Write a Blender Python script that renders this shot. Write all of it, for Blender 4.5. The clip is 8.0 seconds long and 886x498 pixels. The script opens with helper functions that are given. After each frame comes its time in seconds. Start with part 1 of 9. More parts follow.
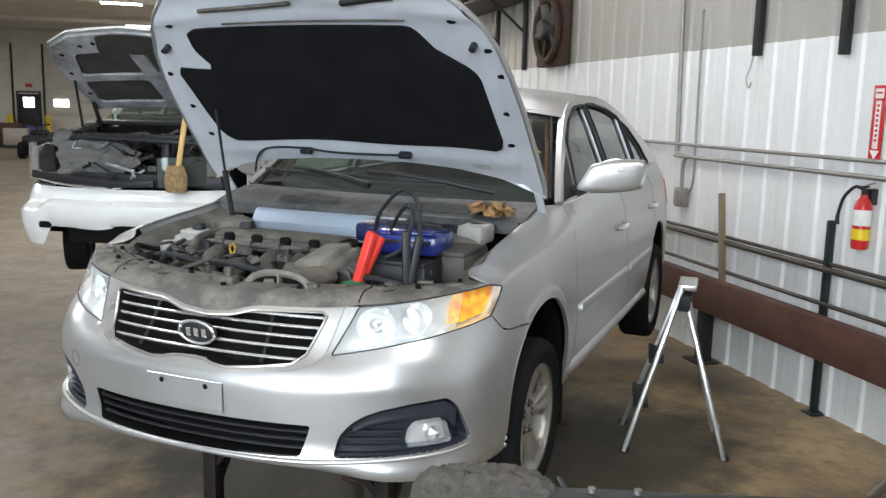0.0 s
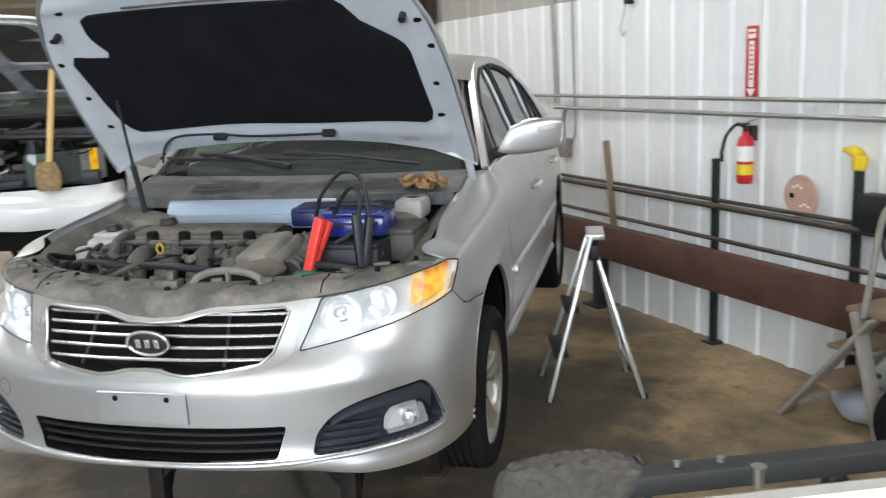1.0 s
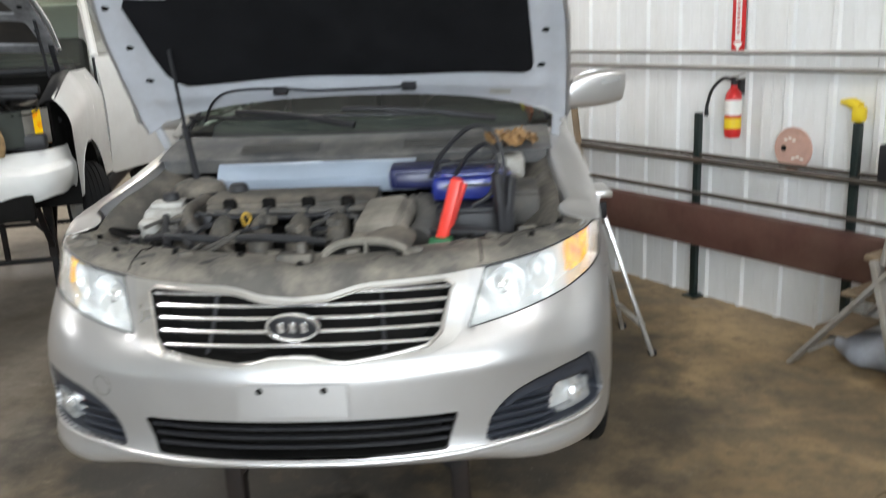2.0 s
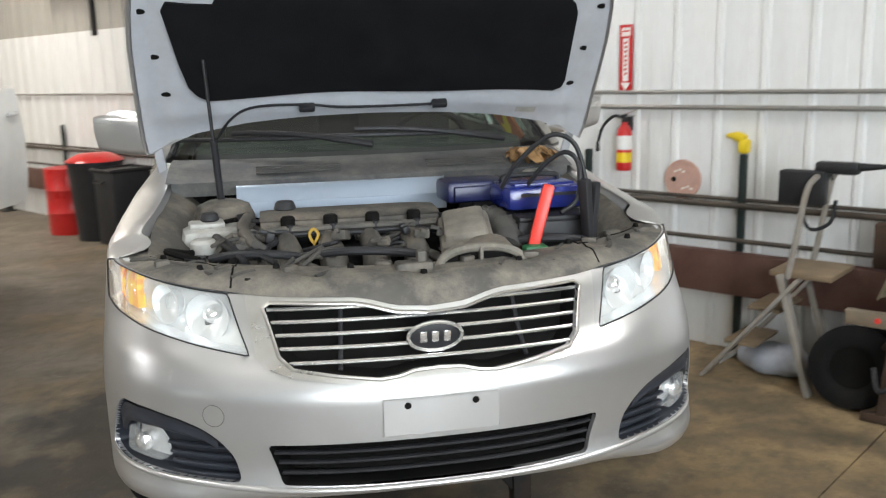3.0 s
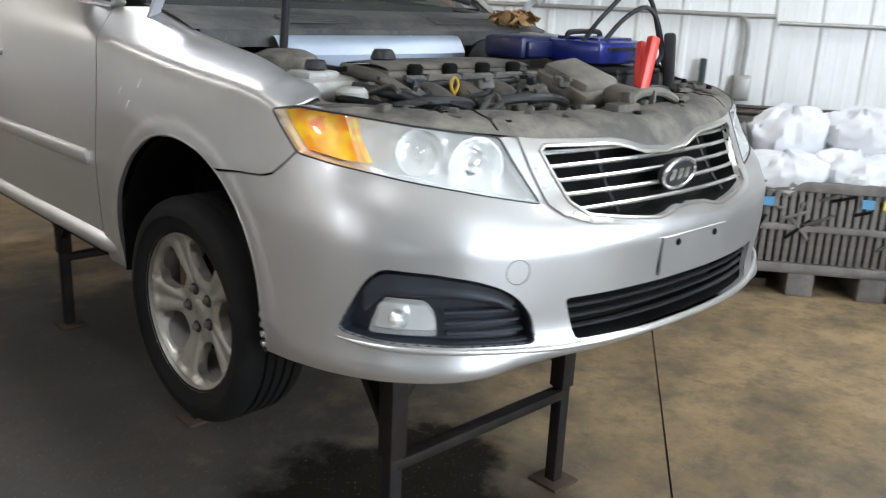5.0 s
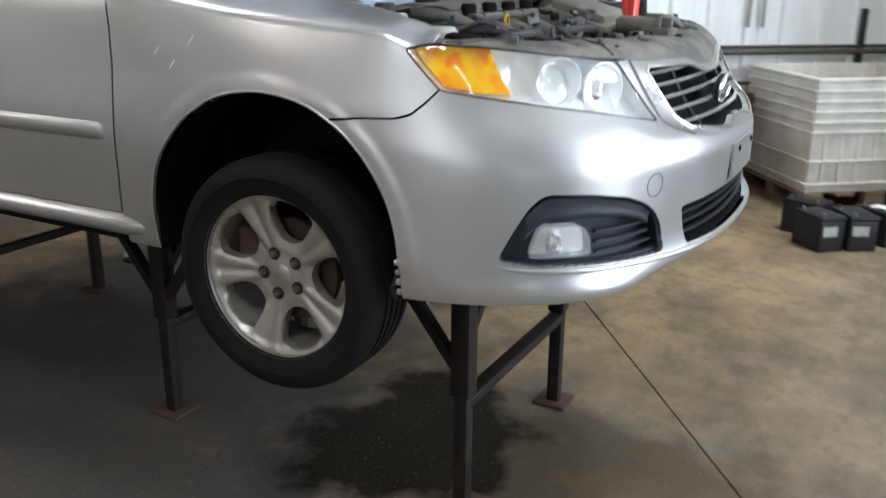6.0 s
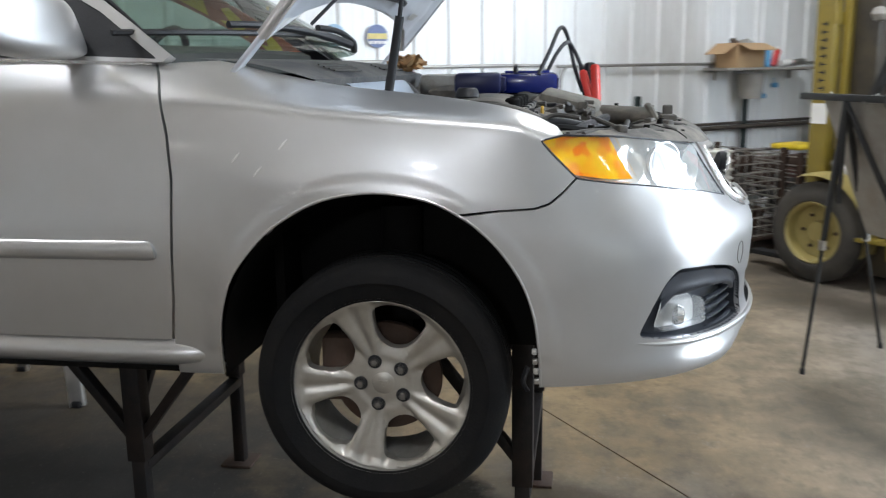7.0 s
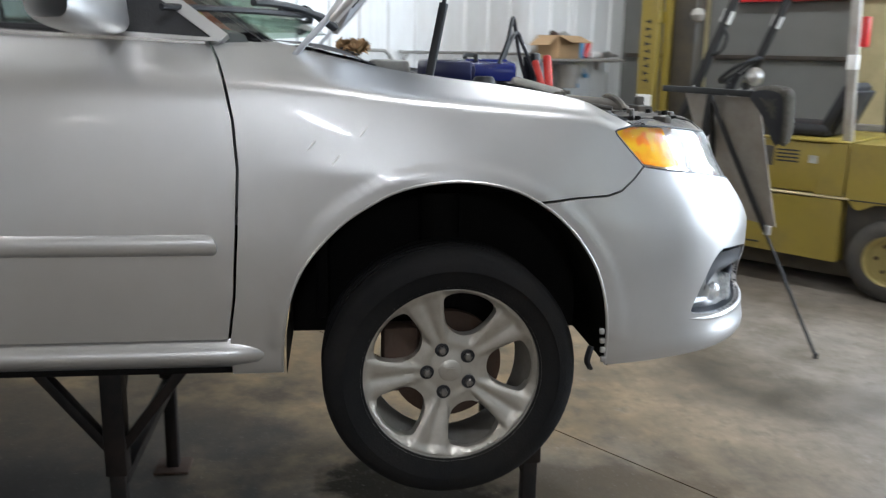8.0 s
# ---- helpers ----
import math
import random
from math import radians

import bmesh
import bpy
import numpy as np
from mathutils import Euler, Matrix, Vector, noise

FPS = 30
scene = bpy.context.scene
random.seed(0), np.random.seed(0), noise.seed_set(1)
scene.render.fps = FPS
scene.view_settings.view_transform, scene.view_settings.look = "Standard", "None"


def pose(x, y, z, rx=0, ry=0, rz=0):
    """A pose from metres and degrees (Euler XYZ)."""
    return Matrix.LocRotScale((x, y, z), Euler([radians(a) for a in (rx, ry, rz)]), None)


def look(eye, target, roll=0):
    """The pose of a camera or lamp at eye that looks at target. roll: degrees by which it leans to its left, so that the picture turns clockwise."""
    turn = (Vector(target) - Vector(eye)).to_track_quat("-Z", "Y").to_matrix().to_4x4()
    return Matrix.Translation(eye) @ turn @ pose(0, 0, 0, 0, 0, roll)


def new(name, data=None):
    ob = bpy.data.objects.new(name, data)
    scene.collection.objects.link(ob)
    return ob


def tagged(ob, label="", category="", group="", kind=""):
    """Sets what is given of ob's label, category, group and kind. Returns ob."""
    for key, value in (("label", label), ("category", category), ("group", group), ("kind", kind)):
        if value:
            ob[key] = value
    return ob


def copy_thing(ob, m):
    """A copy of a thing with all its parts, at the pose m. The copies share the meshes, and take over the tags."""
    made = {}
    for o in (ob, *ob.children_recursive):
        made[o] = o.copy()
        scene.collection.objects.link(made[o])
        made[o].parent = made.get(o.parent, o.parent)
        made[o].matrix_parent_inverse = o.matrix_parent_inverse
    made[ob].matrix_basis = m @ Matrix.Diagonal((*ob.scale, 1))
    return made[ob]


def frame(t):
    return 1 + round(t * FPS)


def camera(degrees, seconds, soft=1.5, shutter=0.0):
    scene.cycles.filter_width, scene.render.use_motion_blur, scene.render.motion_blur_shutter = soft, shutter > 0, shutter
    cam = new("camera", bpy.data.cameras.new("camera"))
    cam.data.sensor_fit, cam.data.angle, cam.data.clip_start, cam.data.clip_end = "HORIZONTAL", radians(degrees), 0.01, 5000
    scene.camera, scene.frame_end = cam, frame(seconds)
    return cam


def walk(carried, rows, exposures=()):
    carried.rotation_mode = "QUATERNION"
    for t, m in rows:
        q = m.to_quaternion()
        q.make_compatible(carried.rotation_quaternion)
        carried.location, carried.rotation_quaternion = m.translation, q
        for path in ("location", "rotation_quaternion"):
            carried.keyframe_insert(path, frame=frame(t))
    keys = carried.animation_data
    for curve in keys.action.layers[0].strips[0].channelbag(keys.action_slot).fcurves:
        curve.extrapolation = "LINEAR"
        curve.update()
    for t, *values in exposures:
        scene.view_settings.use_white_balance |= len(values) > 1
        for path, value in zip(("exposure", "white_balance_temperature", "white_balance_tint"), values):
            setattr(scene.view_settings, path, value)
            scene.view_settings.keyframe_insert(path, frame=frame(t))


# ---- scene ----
cam = camera(54.1, 8.0, soft=1.2, shutter=0.5)

PATH = [
    (0, (1.754, -2.115, 2.030), (1.000, -0.291, 1.709), 1.4),
    (0.5, (1.691, -2.141, 2.046), (1.030, -0.289, 1.682), 1.8),
    (1, (1.442, -2.142, 2.070), (0.995, -0.236, 1.659), -2.8),
    (1.2, (1.307, -2.126, 2.049), (0.958, -0.199, 1.641), -2.8),
    (1.5, (1.051, -2.047, 2.057), (0.765, -0.106, 1.669), -4.9),
    (2, (0.552, -2.022, 2.058), (0.414, -0.093, 1.548), -2.6),
    (2.2, (0.355, -1.989, 2.063), (0.265, -0.076, 1.487), -3.8),
    (3.3, (-0.592, -1.937, 1.875), (-0.081, -0.037, 1.517), -0.5),
    (3.5, (-0.733, -1.901, 1.834), (-0.144, -0.049, 1.363), 0.4),
    (3.7, (-0.899, -1.828, 1.804), (-0.131, -0.053, 1.295), 2.4),
    (4, (-1.153, -1.691, 1.738), (-0.227, 0.025, 1.291), 1.3),
    (4.2, (-1.305, -1.560, 1.714), (-0.353, 0.138, 1.257), 0.6),
    (4.4, (-1.474, -1.453, 1.702), (-0.431, 0.198, 1.268), 3.5),
    (4.5, (-1.576, -1.417, 1.693), (-0.480, 0.196, 1.250), 3.3),
    (4.7, (-1.715, -1.281, 1.707), (-0.519, 0.232, 1.177), 2.5),
    (5.8, (-2.436, -0.526, 1.646), (-0.801, 0.496, 1.115), 1.7),
    (6, (-2.518, -0.384, 1.611), (-0.841, 0.515, 0.996), 0.4),
    (6.5, (-2.642, 0.071, 1.557), (-0.768, 0.617, 1.120), 0.7),
    (6.8, (-2.741, 0.342, 1.583), (-0.835, 0.776, 1.162), -0.0),
    (7, (-2.815, 0.516, 1.606), (-0.882, 0.829, 1.199), -0.9),
    (7.4, (-2.891, 0.803, 1.617), (-0.943, 0.892, 1.172), -0.1),
    (7.5, (-2.887, 0.872, 1.608), (-0.933, 0.938, 1.183), -0.4),
    (8, (-2.845, 1.258, 1.619), (-0.909, 1.019, 1.175), 1.1),
]
walk(cam, [(t, look(eye, target, roll)) for t, eye, target, roll in PATH],
     [(0, -0.06, 6200, 10), (1.5, -0.03, 6340, 10), (3.5, -0.07, 6550, 10), (4.3, 0.01, 6280, 10), (6, 0.03, 5960, 10), (6.5, 0.14, 5820, 10), (7, 0.08, 6000, 10), (8, 0.10, 5950, 10)])

# ---- world, sun and lamps ----
TURN = 37.53            # the building stands turned to the car by this many degrees
RB = pose(0, 0, 0, 0, 0, TURN)


def bp(x, y, z, rz=0, rx=0, ry=0):
    """A pose given in the building's own axes."""
    return RB @ pose(x, y, z, rx, ry, rz)


world = bpy.data.worlds.new("sky")
scene.world = world
world.use_nodes = True
wn = world.node_tree.nodes
sky = wn.new("ShaderNodeTexSky")
sky.sky_type = "NISHITA"
sky.sun_disc = False
sky.sun_elevation = radians(38)
sky.sun_rotation = radians(200)
wn["Background"].inputs["Strength"].default_value = 0.14
world.node_tree.links.new(sky.outputs[0], wn["Background"].inputs["Color"])

WALL_E, WALL_S, WALL_N, WALL_W, CEIL = 4.175, -5.57, 41.8, -17.0, 5.1


def area(name, m, sx, sy, watts, colour):
    d = bpy.data.lights.new(name, "AREA")
    d.shape, d.size, d.size_y, d.energy, d.color = "RECTANGLE", sx, sy, watts, colour
    o = new(name, d)
    o.matrix_world = m
    return o


# daylight through the open vehicle door in the south wall
area("daylight_south_door", bp(-3.2, WALL_S + 0.1, 2.4, 0, 74), 6.5, 3.6, 1050, (0.86, 0.94, 1.0))
# added light in an unseen opening of the west wall
area("added_west_light", bp(WALL_W + 0.1, -2.0, 3.0, -90, 90), 6.5, 2.7, 12, (0.88, 0.95, 1.0))

LAMPS = [(1.9, -2.5), (1.9, 4.0), (-2.35, 2.0), (-11.0, -2.5), (-11.0, 4.0)] + [(x, y) for y in (10.5, 17.0, 25.0, 33.0) for x in (1.9, -2.35, -11.0)]
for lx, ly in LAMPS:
    area("ceiling_lamp_light", bp(lx, ly, CEIL - 0.42), 1.1, 0.3, ((84 if ly < 0 else 76) if lx > 0 else 60 if lx > -9 else 15) if ly < 9 else (720 if (lx, ly) == (-11.0, 10.5) else 170), (0.98, 0.99, 1.0) if ly < 9 or (lx, ly) == (-11.0, 10.5) else (1.0, 0.94, 0.85))
    if ly < 9 and lx > -9:      # added fill above the near lamps' closed trays, to brighten the ceiling
        area("ceiling_fill_light", bp(lx, ly, CEIL - 0.17, 0, 180), 1.1, 0.3, 90 if lx < 0 else 40, (0.98, 0.99, 1.0))

# ---- materials ----


def mat(name, colour, rough=0.5, metal=0.0, var=0.12, scale=6.0, bump=0.0, bscale=60.0, dirt=None, dirt_amount=0.35,
        dirt_scale=1.6, spread=0.0, coat=0.0, rvar=0.12, flake=0.0, stretch=(1, 1, 1)):
    """Principled material with two scales of variation, an optional dirt colour and fine relief."""
    m = bpy.data.materials.new(name)
    m.use_nodes = True
    nt = m.node_tree
    n, ln = nt.nodes, nt.links
    b = n["Principled BSDF"]
    tc = n.new("ShaderNodeTexCoord")
    mp = n.new("ShaderNodeMapping")
    mp.inputs["Scale"].default_value = stretch
    ln.new(tc.outputs["Object"], mp.inputs["Vector"])
    big = n.new("ShaderNodeTexNoise")
    big.inputs["Scale"].default_value = scale
    big.inputs["Detail"].default_value = 6
    big.inputs["Roughness"].default_value = 0.65
    ln.new(mp.outputs[0], big.inputs["Vector"])
    ramp = n.new("ShaderNodeMapRange")
    ramp.inputs["From Min"].default_value, ramp.inputs["From Max"].default_value = 0.3, 0.7
    ramp.inputs["To Min"].default_value, ramp.inputs["To Max"].default_value = 1 - var, 1 + var
    ln.new(big.outputs["Fac"], ramp.inputs["Value"])
    mul = n.new("ShaderNodeVectorMath")
    mul.operation = "SCALE"
    mul.inputs[0].default_value = colour[:3]
    ln.new(ramp.outputs[0], mul.inputs["Scale"])
    out = mul.outputs[0]
    if spread:
        oi = n.new("ShaderNodeObjectInfo")
        r2 = n.new("ShaderNodeMapRange")
        r2.inputs["To Min"].default_value, r2.inputs["To Max"].default_value = 1 - spread, 1 + spread
        ln.new(oi.outputs["Random"], r2.inputs["Value"])
        m2 = n.new("ShaderNodeVectorMath")
        m2.operation = "SCALE"
        ln.new(out, m2.inputs[0])
        ln.new(r2.outputs[0], m2.inputs["Scale"])
        out = m2.outputs[0]
    if dirt:
        dn = n.new("ShaderNodeTexNoise")
        dn.inputs["Scale"].default_value = dirt_scale
        dn.inputs["Detail"].default_value = 9
        dn.inputs["Roughness"].default_value = 0.72
        ln.new(mp.outputs[0], dn.inputs["Vector"])
        dr = n.new("ShaderNodeMapRange")
        dr.inputs["From Min"].default_value, dr.inputs["From Max"].default_value = 0.42, 0.72
        dr.inputs["To Max"].default_value = dirt_amount
        ln.new(dn.outputs["Fac"], dr.inputs["Value"])
        mx = n.new("ShaderNodeMix")
        mx.data_type = "RGBA"
        ln.new(dr.outputs[0], mx.inputs["Factor"])
        ln.new(out, mx.inputs[6])
        mx.inputs[7].default_value = (*dirt, 1)
        out = mx.outputs[2]
    ln.new(out, b.inputs["Base Color"])
    rr = n.new("ShaderNodeMapRange")
    rr.inputs["From Min"].default_value, rr.inputs["From Max"].default_value = 0.3, 0.7
    rr.inputs["To Min"].default_value, rr.inputs["To Max"].default_value = max(0.02, rough * (1 - rvar)), min(1, rough * (1 + rvar))
    ln.new(big.outputs["Fac"], rr.inputs["Value"])
    ln.new(rr.outputs[0], b.inputs["Roughness"])
    b.inputs["Metallic"].default_value = metal
    if coat:
        b.inputs["Coat Weight"].default_value = coat
        b.inputs["Coat Roughness"].default_value = 0.12
    if bump:
        fn = n.new("ShaderNodeTexNoise")
        fn.inputs["Scale"].default_value = bscale
        fn.inputs["Detail"].default_value = 4
        ln.new(mp.outputs[0], fn.inputs["Vector"])
        bn = n.new("ShaderNodeBump")
        bn.inputs["Strength"].default_value = bump
        bn.inputs["Distance"].default_value = 0.004
        ln.new(fn.outputs["Fac"], bn.inputs["Height"])
        ln.new(bn.outputs[0], b.inputs["Normal"])
    return m


def glass(name, tint, rough=0.0, mixed=0.0):
    """Clear or tinted pane: part gloss, part straight transparency."""
    m = bpy.data.materials.new(name)
    m.use_nodes = True
    nt = m.node_tree
    n, ln = nt.nodes, nt.links
    n.remove(n["Principled BSDF"])
    tr = n.new("ShaderNodeBsdfTransparent")
    tr.inputs["Color"].default_value = (*tint, 1)
    gl = n.new("ShaderNodeBsdfGlossy")
    gl.inputs["Roughness"].default_value = rough
    df = n.new("ShaderNodeBsdfDiffuse")
    df.inputs["Color"].default_value = (0.80, 0.81, 0.80, 1)
    lw = n.new("ShaderNodeLayerWeight")
    lw.inputs["Blend"].default_value = 0.5
    pw = n.new("ShaderNodeMath")
    pw.operation = "POWER"
    pw.inputs[1].default_value = 5.0
    ln.new(lw.outputs["Facing"], pw.inputs[0])
    fr = n.new("ShaderNodeMath")
    fr.operation = "MULTIPLY_ADD"
    fr.inputs[1].default_value, fr.inputs[2].default_value = 0.94, 0.045
    ln.new(pw.outputs[0], fr.inputs[0])
    mx = n.new("ShaderNodeMixShader")
    ln.new(fr.outputs[0], mx.inputs[0])
    ln.new(tr.outputs[0], mx.inputs[1])
    ln.new(gl.outputs[0], mx.inputs[2])
    m2 = n.new("ShaderNodeMixShader")
    m2.inputs[0].default_value = mixed
    ln.new(mx.outputs[0], m2.inputs[1])
    ln.new(df.outputs[0], m2.inputs[2])
    ln.new(m2.outputs[0], n["Material Output"].inputs["Surface"])
    return m


def glow(name, colour, strength):
    m = bpy.data.materials.new(name)
    m.use_nodes = True
    b = m.node_tree.nodes["Principled BSDF"]
    b.inputs["Base Color"].default_value = (*colour, 1)
    b.inputs["Emission Color"].default_value = (*colour, 1)
    b.inputs["Emission Strength"].default_value = strength
    return m


SILVER = mat("silver_paint", (0.54, 0.537, 0.534), 0.35, 0.80, 0.04, 3, coat=0.2, dirt=(0.42, 0.38, 0.33), dirt_amount=0.16, dirt_scale=2.2)
SATIN = mat("satin_silver_trim", (0.62, 0.615, 0.60), 0.30, 0.85, 0.05, 4, dirt=(0.40, 0.36, 0.30), dirt_amount=0.45, dirt_scale=5)
SILVER_IN = mat("silver_underside_paint", (0.50, 0.52, 0.56), 0.42, 0.2, 0.06, 5, dirt=(0.3, 0.29, 0.28), dirt_amount=0.35, dirt_scale=4)
CHROME = mat("chrome", (0.86, 0.85, 0.84), 0.24, 0.9, 0.05, 8)
DULL_CHROME = mat("dull_chrome", (0.62, 0.6, 0.57), 0.3, 0.9, 0.08, 10, dirt=(0.4, 0.36, 0.3), dirt_amount=0.4, dirt_scale=6)
BLACK = mat("black_plastic", (0.016, 0.016, 0.018), 0.5, 0, 0.25, 12, 0.15, 180)
POD = mat("dark_blue_grey_plastic", (0.020, 0.023, 0.031), 0.45, 0, 0.15, 12, 0.1, 200)
DUSTY = mat("dusty_black_plastic", (0.060, 0.055, 0.048), 0.8, 0, 0.35, 9, 0.3, 90, dirt=(0.20, 0.172, 0.136), dirt_amount=0.95, dirt_scale=6.5)
DUSTY2 = mat("dusty_engine_plastic", (0.04, 0.038, 0.035), 0.7, 0, 0.3, 9, 0.2, 90, dirt=(0.12, 0.105, 0.085), dirt_amount=0.55, dirt_scale=7)
ALU = mat("dusty_cast_aluminium", (0.07, 0.066, 0.060), 0.6, 0.3, 0.25, 20, 0.25, 120, dirt=(0.2, 0.17, 0.13), dirt_amount=0.7, dirt_scale=9)
BEIGE = mat("dust_coated_plastic", (0.13, 0.12, 0.10), 0.8, 0, 0.25, 9, 0.2, 90, dirt=(0.27, 0.24, 0.20), dirt_amount=0.8, dirt_scale=6)
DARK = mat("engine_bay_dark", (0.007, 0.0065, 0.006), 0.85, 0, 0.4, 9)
PAD = mat("black_hood_felt", (0.009, 0.009, 0.010), 0.92, 0, 0.3, 7, 0.5, 260)
RUBBER = mat("tyre_rubber", (0.008, 0.008, 0.0085), 0.8, 0, 0.25, 9, 0.25, 150, dirt=(0.020, 0.017, 0.014), dirt_amount=0.45, dirt_scale=7)
# dusty rim alloy, darkened to carry the shade inside the wheel openings
BARREL = mat("shaded_dusty_alloy", (0.27, 0.26, 0.24), 0.5, 0.6, 0.12, 9, dirt=(0.10, 0.08, 0.06), dirt_amount=0.6, dirt_scale=6)
RIM = mat("silver_alloy", (0.46, 0.44, 0.40), 0.38, 0.78, 0.06, 8, dirt=(0.24, 0.205, 0.16), dirt_amount=0.5, dirt_scale=7)
RUST = mat("rusty_steel", (0.055, 0.030, 0.018), 0.8, 0.2, 0.35, 14, 0.4, 90, dirt=(0.07, 0.05, 0.04), dirt_amount=0.8, dirt_scale=8)
STEEL = mat("bare_steel", (0.45, 0.44, 0.42), 0.35, 0.95, 0.1, 14)
STAND = mat("black_stand_steel", (0.010, 0.009, 0.009), 0.6, 0.1, 0.3, 9, 0.2, 90, dirt=(0.05, 0.032, 0.022), dirt_amount=0.5, dirt_scale=5)
COWL = mat("grey_cowl_plastic", (0.050, 0.052, 0.056), 0.7, 0, 0.15, 9, 0.2, 150, dirt=(0.24, 0.22, 0.19), dirt_amount=0.6, dirt_scale=4)
# silver body metal, the blue sky it mirrors put into its colour
BLUEBAR = mat("sky_tinted_silver_metal", (0.33, 0.39, 0.47), 0.4, 0.3, 0.06, 5, dirt=(0.3, 0.3, 0.3), dirt_amount=0.3)
LENS = glass("headlight_lens", (0.97, 0.98, 0.98), 0.04, 0.17)
CORNERLENS = glass("corner_lens", (1.0, 0.97, 0.93), 0.02, 0.01)
FOGLENS = glass("fog_lamp_lens", (0.93, 0.94, 0.95), 0.06, 0.15)
AMBER = mat("amber_lens", (1.0, 0.30, 0.004), 0.22, 0, 0.1, 24, 0.5, 45)
WSGLASS = glass("windscreen_glass", (0.42, 0.53, 0.45), 0.0, 0.025)
SIDEGLASS = glass("side_window_glass", (0.38, 0.44, 0.42), 0.0, 0.02)
REFLECT = mat("headlight_reflector", (0.90, 0.90, 0.89), 0.16, 0.60, 0.05, 9, 0.6, 45)
WHITEPLASTIC = mat("white_plastic", (0.40, 0.395, 0.37), 0.5, 0, 0.15, 9, dirt=(0.16, 0.14, 0.11), dirt_amount=0.85, dirt_scale=7)
INTERIOR = mat("grey_interior", (0.055, 0.055, 0.052), 0.8, 0, 0.2, 9, 0.2, 120)

LINING = mat("grey_roof_lining", (0.16, 0.16, 0.15), 0.9, 0, 0.1, 9, 0.2, 200)
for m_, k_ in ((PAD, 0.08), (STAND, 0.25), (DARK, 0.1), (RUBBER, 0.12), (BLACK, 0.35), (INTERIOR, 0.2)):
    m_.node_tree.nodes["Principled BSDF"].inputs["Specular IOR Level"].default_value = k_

SILVER.node_tree.nodes["Principled BSDF"].inputs["Coat Roughness"].default_value = 0.06
COVER = mat("dust_grey_trim", (0.075, 0.070, 0.062), 0.75, 0.0, 0.3, 12, 0.3, 120, dirt=(0.25, 0.222, 0.18), dirt_amount=0.85, dirt_scale=9)
BOWL = mat("satin_reflector_bowl", (0.88, 0.89, 0.90), 0.24, 0.6, 0.05, 9, 0.4, 50)

# small amber lens facets, yellow to deep orange; the yellow paints transmitted light
_n, _l = AMBER.node_tree.nodes, AMBER.node_tree.links
_v = _n.new("ShaderNodeTexVoronoi")
_v.inputs["Scale"].default_value = 46
_c = _n.new("ShaderNodeTexCoord")
_l.new(_c.outputs["Object"], _v.inputs["Vector"])
_r = _n.new("ShaderNodeValToRGB")
_r.color_ramp.elements[0].position, _r.color_ramp.elements[0].color = 0.15, (0.95, 0.24, 0.001, 1)
_r.color_ramp.elements[1].position, _r.color_ramp.elements[1].color = 0.70, (1.0, 0.62, 0.004, 1)
_l.new(_v.outputs["Color"], _r.inputs["Fac"])
_l.new(_r.outputs["Color"], _n["Principled BSDF"].inputs["Base Color"])

# ---- mesh helpers ----
from mathutils import geometry


class Geo:
    """Collects vertices and faces of one mesh."""

    def __init__(self):
        self.v, self.f = [], []

    def add(self, vf, m=None):
        v, f = vf
        k = len(self.v)
        self.v += [tuple(m @ Vector(p)) for p in v] if m is not None else [tuple(p) for p in v]
        self.f += [tuple(i + k for i in q) for q in f]
        return self

    def mesh(self, name, smooth=True, sharp=38):
        me = bpy.data.meshes.new(name)
        me.from_pydata(self.v, [], self.f)
        me.validate()
        if smooth:
            me.polygons.foreach_set("use_smooth", [True] * len(me.polygons))
            me.set_sharp_from_angle(angle=radians(sharp))
        me.update()
        return me


def box(sx, sy, sz, b=0.0, at=(0, 0, 0)):
    x, y, z = sx / 2, sy / 2, sz / 2
    ax, ay, az = at
    if not b:
        v = [(i * x + ax, j * y + ay, k * z + az) for i in (-1, 1) for j in (-1, 1) for k in (-1, 1)]
        f = [(0, 1, 3, 2), (4, 6, 7, 5), (0, 4, 5, 1), (2, 3, 7, 6), (0, 2, 6, 4), (1, 5, 7, 3)]
        return v, f
    b = min(b, x * 0.95, y * 0.95, z * 0.95)
    bm = bmesh.new()
    bmesh.ops.create_cube(bm, size=1)
    bmesh.ops.scale(bm, vec=(sx, sy, sz), verts=bm.verts)
    bmesh.ops.bevel(bm, geom=list(bm.edges), offset=b, segments=2, profile=0.5, affect="EDGES")
    bm.verts.index_update()
    v = [(p.co.x + ax, p.co.y + ay, p.co.z + az) for p in bm.verts]
    f = [tuple(q.index for q in fc.verts) for fc in bm.faces]
    bm.free()
    return v, f


def lathe(profile, n=32, closed=False, axis="z"):
    """Turns (radius, height) pairs round an axis."""
    v, f = [], []
    k = len(profile)
    for i in range(n):
        a = 2 * math.pi * i / n
        for r, h in profile:
            p = (r * math.cos(a), r * math.sin(a), h)
            v.append(p if axis == "z" else (h, p[0], p[1]) if axis == "x" else (p[0], h, p[1]))
    for i in range(n):
        for j in range(k if closed else k - 1):
            a, b = i * k + j, i * k + (j + 1) % k
            c, d = ((i + 1) % n) * k + (j + 1) % k, ((i + 1) % n) * k + j
            f.append((a, b, c, d))
    return v, f


def cyl(r, h, n=20, r2=None, b=0.0, axis="z"):
    r2 = r if r2 is None else r2
    pr = [(0.0001, 0), (r - b, 0), (r, b), (r2, h - b), (r2 - b, h), (0.0001, h)] if b else [(0.0001, 0), (r, 0), (r2, h), (0.0001, h)]
    return lathe(pr, n, False, axis)


